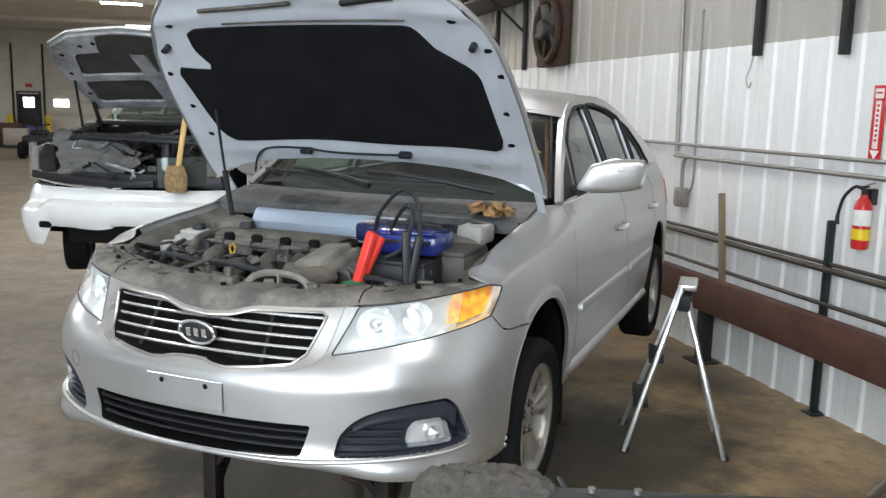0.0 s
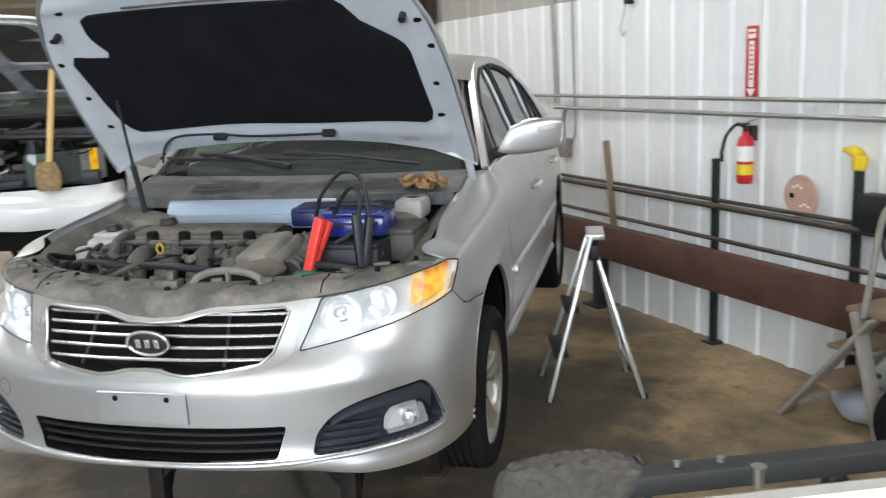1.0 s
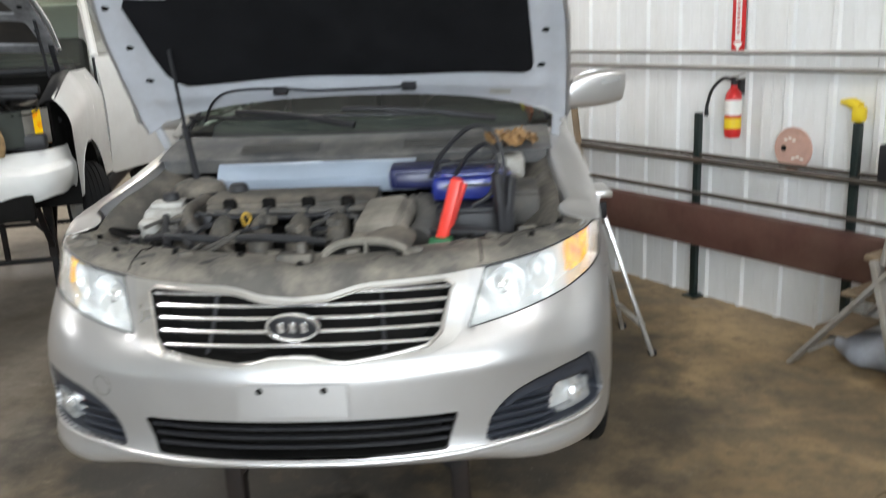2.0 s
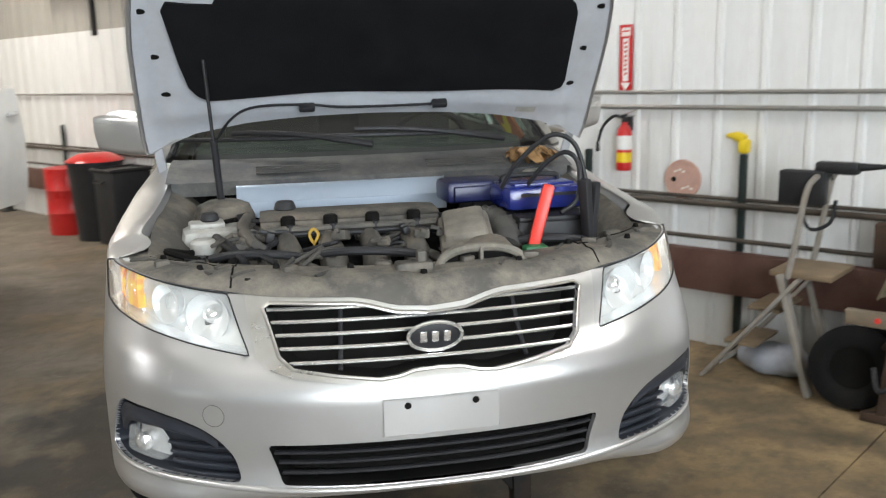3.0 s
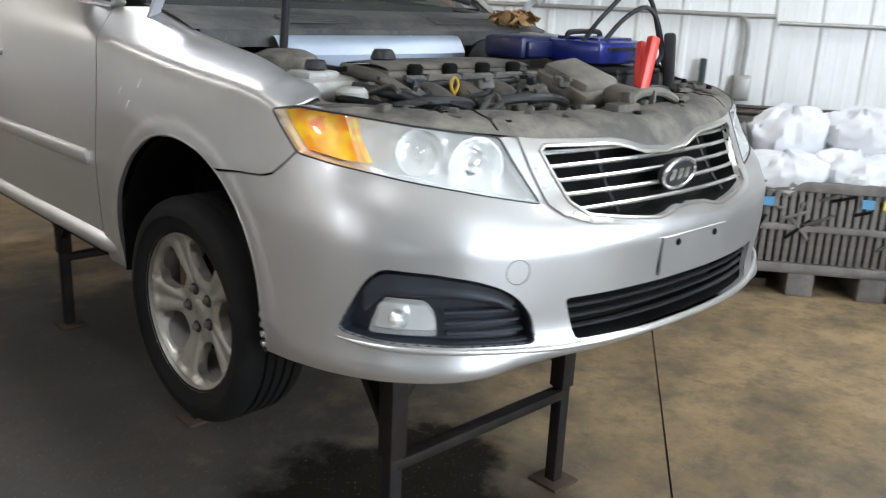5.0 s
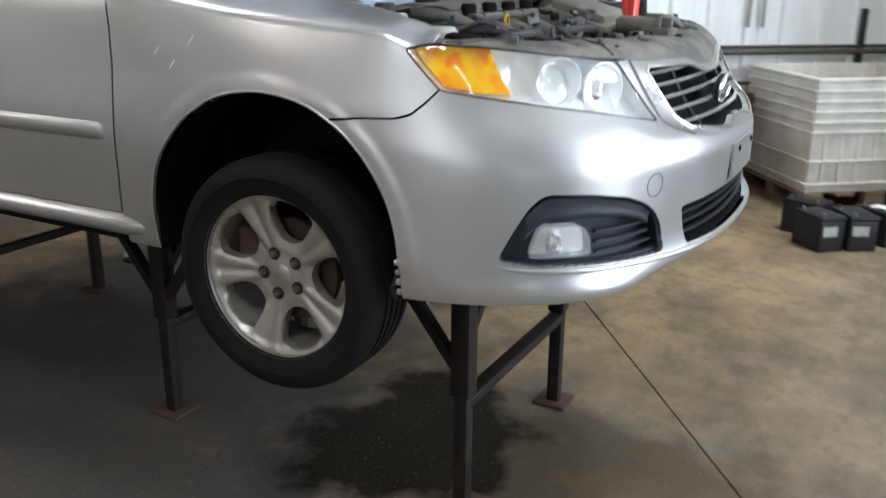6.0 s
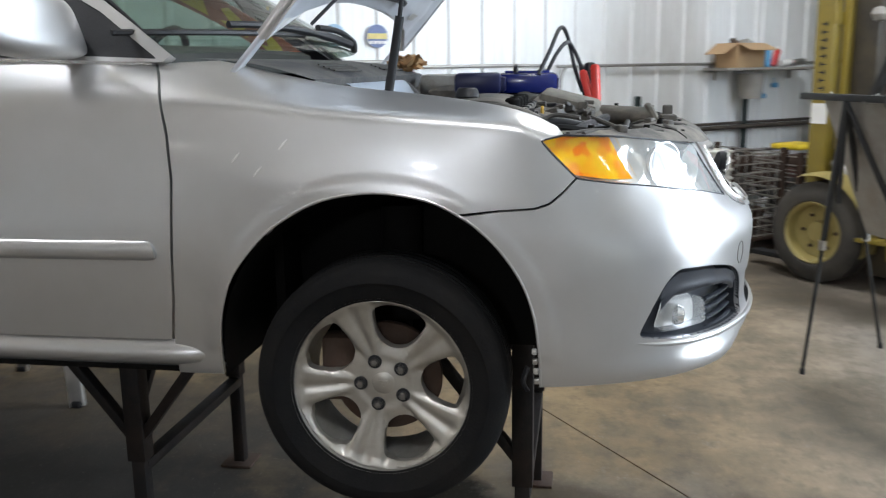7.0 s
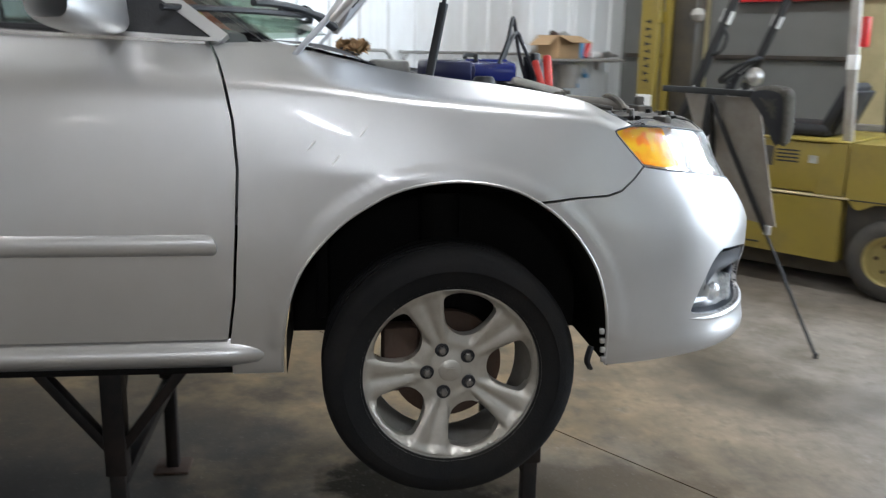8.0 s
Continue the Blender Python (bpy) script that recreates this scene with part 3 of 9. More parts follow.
def sheeted_wall(name, label, length, m):
    core = part(name, box(0.12, length, CEIL, 0, (-0.09, length / 2, CEIL / 2)), GREYWALL, None, "", m)
    tagged(core, label, "wall", kind="structure")
    n = int(length / 0.915) + 1
    for i in range(n):
        part("wall_sheet", sheet_mesh, SHEET, core, m=pose(0, min(i * 0.915, length - 0.915), 0))
        part("upper_sheet", upper_mesh, OLDSHEET, core, m=pose(-0.004, min(i * 0.915, length - 0.915), LINER))
    return core


# inner face looks towards -x of the building on the east side
sheeted_wall("wall_east", "white ribbed steel sheet workshop wall with vertical ribs", WALL_N - WALL_S, bp(WALL_E, WALL_N, 0, 180))


def plain_wall(name, label, a, b, z0, z1, material=GREYWALL):
    """A wall piece between two corners of the building plan."""
    (x0, y0), (x1, y1) = a, b
    o = part(name, box(x1 - x0, y1 - y0, z1 - z0, 0, ((x0 + x1) / 2, (y0 + y1) / 2, (z0 + z1) / 2)), material, None, "", RB)
    return tagged(o, label, "wall", kind="structure")


# south wall with an open vehicle door
plain_wall("wall_south_1", "grey panelled workshop end wall", (-3.0, WALL_S - 0.2), (WALL_E, WALL_S), 0, CEIL)
plain_wall("wall_south_2", "grey panelled workshop end wall", (WALL_W, WALL_S - 0.2), (-9.2, WALL_S), 0, CEIL)
plain_wall("wall_south_3", "wall above an unseen vehicle door opening", (-9.2, WALL_S - 0.2), (-3.0, WALL_S), 4.4, CEIL)
plain_wall("wall_west_1", "plain side wall of the workshop", (WALL_W - 0.2, WALL_S - 0.2), (WALL_W, -0.6), 0, CEIL)
plain_wall("wall_west_2", "plain side wall of the workshop", (WALL_W - 0.2, 4.6), (WALL_W, WALL_N), 0, CEIL)
plain_wall("wall_west_3", "wall above an unseen vehicle door opening", (WALL_W - 0.2, -0.6), (WALL_W, 4.6), 4.4, CEIL)
plain_wall("wall_north", "far end wall of the workshop with vehicle doors", (WALL_W - 0.2, WALL_N), (WALL_E + 0.2, WALL_N + 0.2), 0, CEIL + 0.1, DOORPANEL)
g = Geo().add(box(WALL_E - WALL_W + 0.6, WALL_N - WALL_S + 0.6, 0.15, 0, ((WALL_E + WALL_W) / 2, (WALL_N + WALL_S) / 2, CEIL + 0.085)))
tagged(part("ceiling", g, CEILING, None, "", RB), "off-white workshop ceiling", "ceiling", kind="structure")
for yy in (5.0, 11.5, 18.5, 26, 34):
    o = part("trim", box(WALL_E - WALL_W, 0.1, 0.16, 0.01, ((WALL_E + WALL_W) / 2, yy, CEIL - 0.09)), CEILING, None, "", RB)
    tagged(o, "ceiling batten across the workshop", "trim", kind="structure")

# ceiling lamps: white tray with two tubes
for lx, ly in LAMPS:
    lamp = thing("ceiling_lamp", bp(lx, ly, CEIL - 0.02), "white two-tube workshop ceiling lamp, lit", "lamp", "ceiling lamps")
    part("housing", Geo().add(box(1.25, 0.36, 0.05, 0.01, (0, 0, -0.22))).add(box(0.02, 0.02, 0.2, 0, (-0.5, 0, -0.1))).add(box(0.02, 0.02, 0.2, 0, (0.5, 0, -0.1))), WHITE, lamp)
    for yy in (-0.09, 0.09):
        part("tube", lathe([(0.0001, -0.57), (0.019, -0.57), (0.019, 0.57), (0.0001, 0.57)], 10, False, "x"), LAMPGLOW, lamp, m=pose(0, yy, -0.275))

# far sectional doors and the man door
for k, (xa, xb) in enumerate(((-7.3, -3.2), (-13.2, -8.75))):
    d = thing("door_%d" % (k + 1), bp((xa + xb) / 2, WALL_N - 0.03, 0), "closed cream sectional overhead vehicle door", "door", kind="structure")
    for i in range(7):
        part("panel", box(xb - xa, 0.05, 0.60, 0.012, (0, 0, 0.31 + i * 0.615)), DOORPANEL, d)
    for xx in ((xa - xb) / 2 - 0.06, (xb - xa) / 2 + 0.06):
        part("track", box(0.08, 0.09, 4.5, 0.01, (xx, 0, 2.25)), BLACKPAINT, d)
    wx = 0.63 if k else -1.38
    part("pane", box(0.66, 0.02, 0.34, 0.02, (wx if k == 0 else 1.2, -0.045, 1.82)), WINDOWGLOW, d, "daylit window in the door panel")
d = thing("door_3", bp(-8.03, WALL_N - 0.03, 0), "dark man door with a bright window", "door", kind="structure")
part("leaf", box(0.9, 0.05, 2.2, 0.008, (0, 0, 1.1)), BLACK, d)
part("frame", Geo().add(box(0.07, 0.08, 2.3, 0.006, (-0.49, 0, 1.15))).add(box(0.07, 0.08, 2.3, 0.006, (0.49, 0, 1.15))).add(box(1.05, 0.08, 0.07, 0.006, (0, 0, 2.3))), BLACKPAINT, d)
part("pane", box(0.46, 0.02, 0.46, 0.01, (0, -0.04, 1.82)), WINDOWGLOW, d)
part("door_handle", tube([(0.38, -0.03, 1.02), (0.38, -0.08, 1.02), (0.28, -0.08, 1.02)], 0.012), STEEL, d)
o = part("exit_sign", box(0.3, 0.06, 0.16, 0.01), RED, None, "", bp(-8.0, WALL_N - 0.06, 2.6))
tagged(o, "small red lit exit sign over the man door", "sign")
for xx in (-8.75, -7.15):
    b = thing("bollard", bp(xx, WALL_N - 0.6, 0), "yellow steel guard bollard beside the door", "bollard", "bollards")
    part("post", cyl(0.13, 1.25, 18, None, 0.03), YELLOW, b)

# red steel beam and shelf line on the south wall
o = part("wall_beam", box(3.6, 0.12, 0.16, 0.008), RED, None, "", bp(1.0, WALL_S + 0.063, 2.22))
tagged(o, "red painted steel beam on the end wall", "beam")
o = part("wall_rail", box(4.6, 0.05, 0.045, 0.006), DARKPIPE, None, "", bp(1.8, WALL_S + 0.028, 1.62))
tagged(o, "thin dark rail along the end wall", "rail")
o = part("wall_ledge", box(4.4, 0.3, 0.05, 0.006), GREYPAINT, None, "", bp(1.8, WALL_S + 0.153, 1.03))
tagged(o, "grey metal ledge along the end wall", "ledge")
for xx in (3.9, 2.05, 0.6):
    o = part("trim", box(0.34, 0.07, CEIL - 0.02, 0.01), CREAM, None, "", bp(xx - 0.6, WALL_S + 0.037, CEIL / 2))
    tagged(o, "cream steel column on the end wall", "trim", kind="structure")

# ---- fittings of the east wall ----


def wy(y, z, off=0.0):
    return (WALL_E - off, y, z)


def on_wall(name, vf, material, label, category, group=""):
    return solo(name, vf, material, RB.copy(), label, category, group)


on_wall("wall_pipe", tube([wy(14, 1.764, 0.05), wy(-0.1, 1.764, 0.05)], 0.014), PIPE, "thin galvanised conduit along the white wall", "pipe", "wall pipes")
on_wall("wall_pipe", tube(spline([wy(4.12, 1.36, 0.05), wy(4.12, 1.58, 0.05), wy(4.06, 1.655, 0.05), wy(3.9, 1.66, 0.05), wy(-0.55, 1.66, 0.05), wy(-0.70, 1.65, 0.05), wy(-0.755, 1.56, 0.05), wy(-0.755, 1.26, 0.05)], 6), 0.017),
        PIPE, "galvanised conduit along the white wall, bent down at its ends", "pipe", "wall pipes")
on_wall("wall_pipe", tube(spline([wy(-2.28, 1.2, 0.05), wy(-2.28, 1.5, 0.05), wy(-2.34, 1.6, 0.05), wy(-2.5, 1.61, 0.05), wy(-5.4, 1.61, 0.05)], 6), 0.014), PIPE, "thin conduit along the white wall", "pipe", "wall pipes")
on_wall("wall_pipe", tube(spline([wy(-0.95, 1.62, 0.05), wy(-1.95, 1.62, 0.05), wy(-2.1, 1.6, 0.05), wy(-2.16, 1.5, 0.05), wy(-2.16, 1.2, 0.05)], 6), 0.014), PIPE, "thin conduit along the white wall", "pipe", "wall pipes")
on_wall("wall_pipe", tube([wy(4.24, 1.70, 0.05), wy(4.30, 3.0, 0.05), wy(4.30, CEIL, 0.05)], 0.02), PIPE, "upright galvanised conduit on the white wall", "pipe", "wall pipes")
on_wall("wall_pipe", tube(spline([wy(4.0, 2.9, 0.03), wy(3.98, 1.9, 0.03), wy(3.97, 1.5, 0.03), wy(4.02, 1.36, 0.03), wy(4.12, 1.33, 0.03)], 6), 0.010), PIPE, "thin loose cable hanging down the wall", "cable")
for yy, zz, nm in ((4.12, 1.30, ""), (-0.755, 1.18, "")):
    bx_ = thing("junction_box", bp(WALL_E - 0.045, yy, zz), "dusty grey electrical box on the wall", "junction box", "junction boxes")
    part("body", box(0.08, 0.12, 0.17, 0.01), GREYPAINT, bx_)
    part("cover", box(0.012, 0.10, 0.14, 0.004, (-0.046, 0, 0)), PIPE, bx_)
on_wall("guard_rail", Geo().add(tube([wy(16, 1.02, 0.10), wy(-5.4, 1.02, 0.10)], 0.022)).add(tube([wy(16, 1.055, 0.06), wy(-5.4, 1.055, 0.06)], 0.014)), DARKPIPE, "dark steel double guard rail along the wall", "rail", "guard rails")
on_wall("guard_rail", tube([wy(16, 0.785, 0.10), wy(-5.4, 0.785, 0.10)], 0.016), DARKPIPE, "thin dark lower guard rail along the wall", "rail", "guard rails")
for k, (yy, top) in enumerate(((13.0, 1.35), (10.6, 1.35), (8.2, 1.35), (2.15, 1.35), (0.965, 1.36), (-0.49, 1.365), (-3.11, 1.34), (-4.44, 1.355))):
    p = thing("guard_post", bp(WALL_E - 0.065, yy, 0), "dark green-black steel post holding the guard rails", "post", "guard posts")
    part("tube", box(0.045, 0.045, top, 0.006, (0, 0, top / 2)), GREENPOST, p)
    part("foot", box(0.12, 0.12, 0.012, 0.003, (0, 0, 0.006)), GREENPOST, p)
beam = thing("stop_beam", bp(WALL_E - 0.16, 0, 0), "long brown-painted steel channel beam along the wall", "beam")
part("web", box(0.02, 21.2, 0.28, 0.006, (-0.04, 5.2, 0.575)), BROWN, beam)
part("flange", box(0.09, 21.2, 0.018, 0.005, (0, 5.2, 0.708)), BROWN, beam)
part("flange", box(0.09, 21.2, 0.018, 0.005, (0, 5.2, 0.442)), BROWN, beam)
for yy in (12.5, 8.0, 3.45, -1.2, -5.0):
    part("leg", Geo().add(box(0.09, 0.12, 0.70, 0.008, (0.02, yy, 0.352))).add(box(0.2, 0.24, 0.016, 0.004, (0, yy, 0.008))), BLACKPAINT, beam)

sign = thing("fire_sign", bp(WALL_E - 0.024, 1.875, 2.0), "narrow red and white fire extinguisher sign with a down arrow", "sign")
part("plate", box(0.004, 0.105, 0.47, 0.001), RED, sign)
part("panel", box(0.002, 0.045, 0.30, 0, (-0.0035, 0, -0.01)), WHITE, sign)
part("panel", box(0.002, 0.07, 0.06, 0, (-0.0035, 0, 0.185)), WHITE, sign)
part("arrow", prism([(-0.04, -0.17), (0.04, -0.17), (0, -0.225)], 0.002, "x", -0.0045), WHITE, sign)
for i in range(8):
    part("mark", box(0.0015, 0.02, 0.016, 0, (-0.0053, 0, 0.11 - i * 0.031)), RED, sign)
part("mark", box(0.0015, 0.05, 0.012, 0, (-0.0053, 0, 0.19)), RED, sign)

ext = thing("fire_extinguisher", bp(WALL_E - 0.10, 1.835, 1.21), "red dry-powder fire extinguisher hung on the wall", "fire extinguisher")
part("cylinder", lathe([(0.0001, 0), (0.047, 0), (0.053, 0.012), (0.055, 0.03), (0.055, 0.26), (0.047, 0.295), (0.03, 0.318), (0.022, 0.325), (0.022, 0.345), (0.0001, 0.345)], 28), RED, ext)
part("label_band", lathe([(0.0556, 0.15), (0.0556, 0.25)], 28), WHITE, ext)
part("label_band", lathe([(0.0558, 0.06), (0.0558, 0.13)], 28), YELLOW, ext)
part("valve", Geo().add(cyl(0.02, 0.05, 14)).add(box(0.05, 0.03, 0.03, 0.006, (0, 0, 0.04))), BLACK, ext, m=pose(0, 0, 0.345))
part("lever", Geo().add(bar((0, 0, 0.40), (0, -0.09, 0.43), 0.022, 0.008)).add(bar((0, 0, 0.385), (0, -0.085, 0.39), 0.022, 0.008)), STEEL, ext)
part("hose", tube(spline([(0, 0.02, 0.38), (0, 0.09, 0.385), (-0.01, 0.17, 0.31), (-0.01, 0.21, 0.20)], 8), 0.011), BLACK, ext)
part("nozzle", cyl(0.016, 0.07, 12, 0.011), BLACK, ext, m=pose(-0.01, 0.212, 0.13))
part("wall_hook", box(0.05, 0.05, 0.1, 0.004, (0.06, 0, 0.33)), BLACKPAINT, ext)

disc = thing("round_plaque", bp(WALL_E - 0.05, 1.40, 1.165), "faded pink round plaque with dark hole and white markings", "plaque")
part("plate", lathe([(0.0001, -0.01), (0.13, -0.01), (0.138, 0), (0.13, 0.008), (0.0001, 0.008)], 36, False, "x"), PINK, disc)
part("hole", lathe([(0.0001, 0), (0.018, 0), (0.018, -0.004), (0.0001, -0.004)], 16, False, "x"), DARK, disc, m=pose(-0.011, 0.062, 0.0))
for k, (a, b_, r_) in enumerate(((0.02, 0.055, 25), (-0.04, -0.06, -10))):
    for i in range(3):
        part("mark", box(0.002, 0.022, 0.012, 0, (-0.0115, a + 0.03 - i * 0.03, b_ + (0.012 if i == 1 else 0))), WHITE, disc, m=pose(0, 0, 0, 0))

cap = thing("rubber_cap", bp(WALL_E - 0.065, 0.965, 1.36), "yellow rubber cap pulled over the post top", "cap")
part("body", Geo().add(box(0.075, 0.075, 0.10, 0.025, (0, 0, 0.052))).add(tube(spline([(0, 0.0, 0.09), (0, 0.05, 0.115), (0, 0.12, 0.12)], 5), [0.036, 0.034, 0.012], 12)), YELLOW, cap)

FADED_BLUE = mat("faded_pale_blue", (0.34, 0.50, 0.66), 0.6, 0, 0.1, 20)
FADED_NAVY = mat("faded_navy", (0.16, 0.20, 0.36), 0.6, 0, 0.15, 20)
FADED_YELLOW = mat("faded_yellow", (0.66, 0.56, 0.22), 0.6, 0, 0.12, 20)
for k, (yy, base, stripe) in enumerate(((-0.28, FADED_BLUE, WHITE), (-0.62, FADED_NAVY, FADED_YELLOW))):
    st = thing("round_sticker", bp(WALL_E - 0.024, yy, 1.85), "round blue and white sticker on the wall" if k == 0 else "round blue sticker with a yellow band on the wall", "sticker", "wall stickers")
    part("disc", lathe([(0.0001, 0), (0.085, 0), (0.085, -0.003), (0.0001, -0.003)], 30, False, "x"), base, st)
    part("band", box(0.002, 0.16, 0.04, 0, (-0.0045, 0, 0.0)), stripe, st)
    for i in range(4):
        part("mark", box(0.002, 0.028, 0.022, 0, (-0.0045, 0.055 - i * 0.037, -0.045)), WHITE, st)

# hooks, bracket and fan high on the wall
for k, (yy, z0, z1) in enumerate(((3.19, 2.48, 4.2), (2.23, 2.44, 4.2), (8.37, 2.55, 4.4), (9.5, 2.5, 4.4))):
    hb = thing("rack_upright", bp(WALL_E - 0.03, yy, 0), "black steel rack upright hanging on the wall", "bracket", "rack uprights")
    part("channel", box(0.05, 0.07, z1 - z0, 0.005, (0, 0, (z0 + z1) / 2)), BLACKPAINT, hb)
    part("brace", Geo().add(bar((-0.02, 0, z0 + 0.5), (-0.62, 0, z0 + 1.0), 0.03)).add(bar((-0.02, 0, z0 + 1.02), (-0.66, 0, z0 + 1.02), 0.03)), BLACKPAINT, hb)
hk = thing("wire_hook", bp(WALL_E - 0.04, 3.22, 2.40), "small bright metal hook hanging on the wall", "hook")
part("wire", tube(spline([(0, 0, 0.08), (-0.02, 0, 0.0), (-0.04, 0.01, -0.1), (-0.02, 0.0, -0.16), (0.0, 0.0, -0.12)], 6), 0.007), STEEL, hk)
sh = thing("wall_shelf", bp(WALL_E - 0.35, 9.4, 3.45), "dark wall shelf loaded with boxes and tools", "shelf")
part("board", box(0.6, 2.6, 0.04, 0.005), BLACKPAINT, sh)
part("load", Geo().add(box(0.35, 0.5, 0.25, 0.02, (0, 0.6, 0.147))).add(box(0.4, 0.6, 0.18, 0.02, (0, -0.4, 0.112))), RUST, sh)
fan = thing("wall_fan", bp(WALL_E - 0.14, 7.25, 2.98), "dusty brown wall fan in a square housing", "fan")
part("housing", box(0.10, 0.85, 0.85, 0.02, (0.07, 0, 0)), RUST, fan)
part("ring", tube([(-0.02, 0.36 * math.cos(a), 0.36 * math.sin(a)) for a in np.linspace(0, 2 * math.pi, 28, False)], 0.04, 8, True), RUST, fan)
for i in range(5):
    part("blade", Geo().add(box(0.02, 0.30, 0.14, 0.008, (0, 0.19, 0))), DUSTY2, fan, m=pose(-0.02, 0, 0, 72 * i, 0, 0) @ pose(0, 0, 0, 0, 22, 0))
part("motor", cyl(0.12, 0.2, 18, None, 0.02, "x"), DUSTY2, fan, m=pose(-0.12, 0, 0))
stick = thing("leaning_plank", bp(WALL_E - 0.15, 3.24, 0.716), "weathered wooden slat leaning against the wall", "plank")
part("slat", bar((0, 0, 0), (0.05, 0.17, 0.69), 0.055, 0.02), WOOD, stick)

# ---- the silver saloon, raised on stands ----
car = thing("silver_saloon", pose(0, 0, 0), "dusty silver four-door saloon with open bonnet raised on steel stands", "car")

# plan of the body at bumper height, from the nose's middle round one side to the tail's middle
PLAN = spline([(0, 0.014), (0.15, 0.019), (0.30, 0.038), (0.43, 0.070), (0.56, 0.116), (0.68, 0.18), (0.775, 0.268), (0.833, 0.37), (0.866, 0.48), (0.884, 0.6), (0.892, 0.8),
               (0.897, 1.1), (0.90, 1.5), (0.905, 2.2), (0.905, 3.0), (0.90, 3.5), (0.885, 4.0), (0.85, 4.35), (0.79, 4.55), (0.65, 4.66), (0.4, 4.73), (0, 4.76)], 24)
PS = np.concatenate([[0], np.cumsum(np.hypot(*np.diff(PLAN, axis=0).T))])
SMAX = PS[-1]
_t = np.gradient(PLAN, axis=0)
_t /= np.linalg.norm(_t, axis=1)[:, None]
PNX, PNY = -_t[:, 1], _t[:, 0]          # inward normal on the +x side


def s_of(x, y):
    """Arc length of the plan point nearest to a place."""
    k = int(np.argmin((PLAN[:, 0] - abs(x)) ** 2 + (PLAN[:, 1] - y) ** 2))
    return float(PS[k])


def s_y(y):
    k = np.where(PLAN[:, 0] > 0.7)[0]
    return float(np.interp(y, PLAN[k, 1], PS[k]))


def s_x(x):
    k = np.where(PLAN[:, 1] < 0.6)[0]
    return float(np.interp(abs(x), PLAN[k, 0], PS[k])) * (1 if x >= 0 else -1)


def ease(zs, vs):
    """Smooth interpolation without overshoot."""
    zs, vs = np.array(zs, float), np.array(vs, float)
    h = np.diff(zs)
    d = np.diff(vs) / h
    m = np.zeros(len(zs))
    m[0], m[-1] = d[0], d[-1]
    for i in range(1, len(zs) - 1):
        m[i] = 0 if d[i - 1] * d[i] <= 0 else 2 * d[i - 1] * d[i] / (d[i - 1] + d[i])

    def fn(z):
        i = int(np.clip(np.searchsorted(zs, z) - 1, 0, len(h) - 1))
        t = (z - zs[i]) / h[i]
        return ((1 + 2 * t) * (1 - t) ** 2 * vs[i] + t * (1 - t) ** 2 * h[i] * m[i] + t * t * (3 - 2 * t) * vs[i + 1] + t * t * (t - 1) * h[i] * m[i + 1])
    return fn


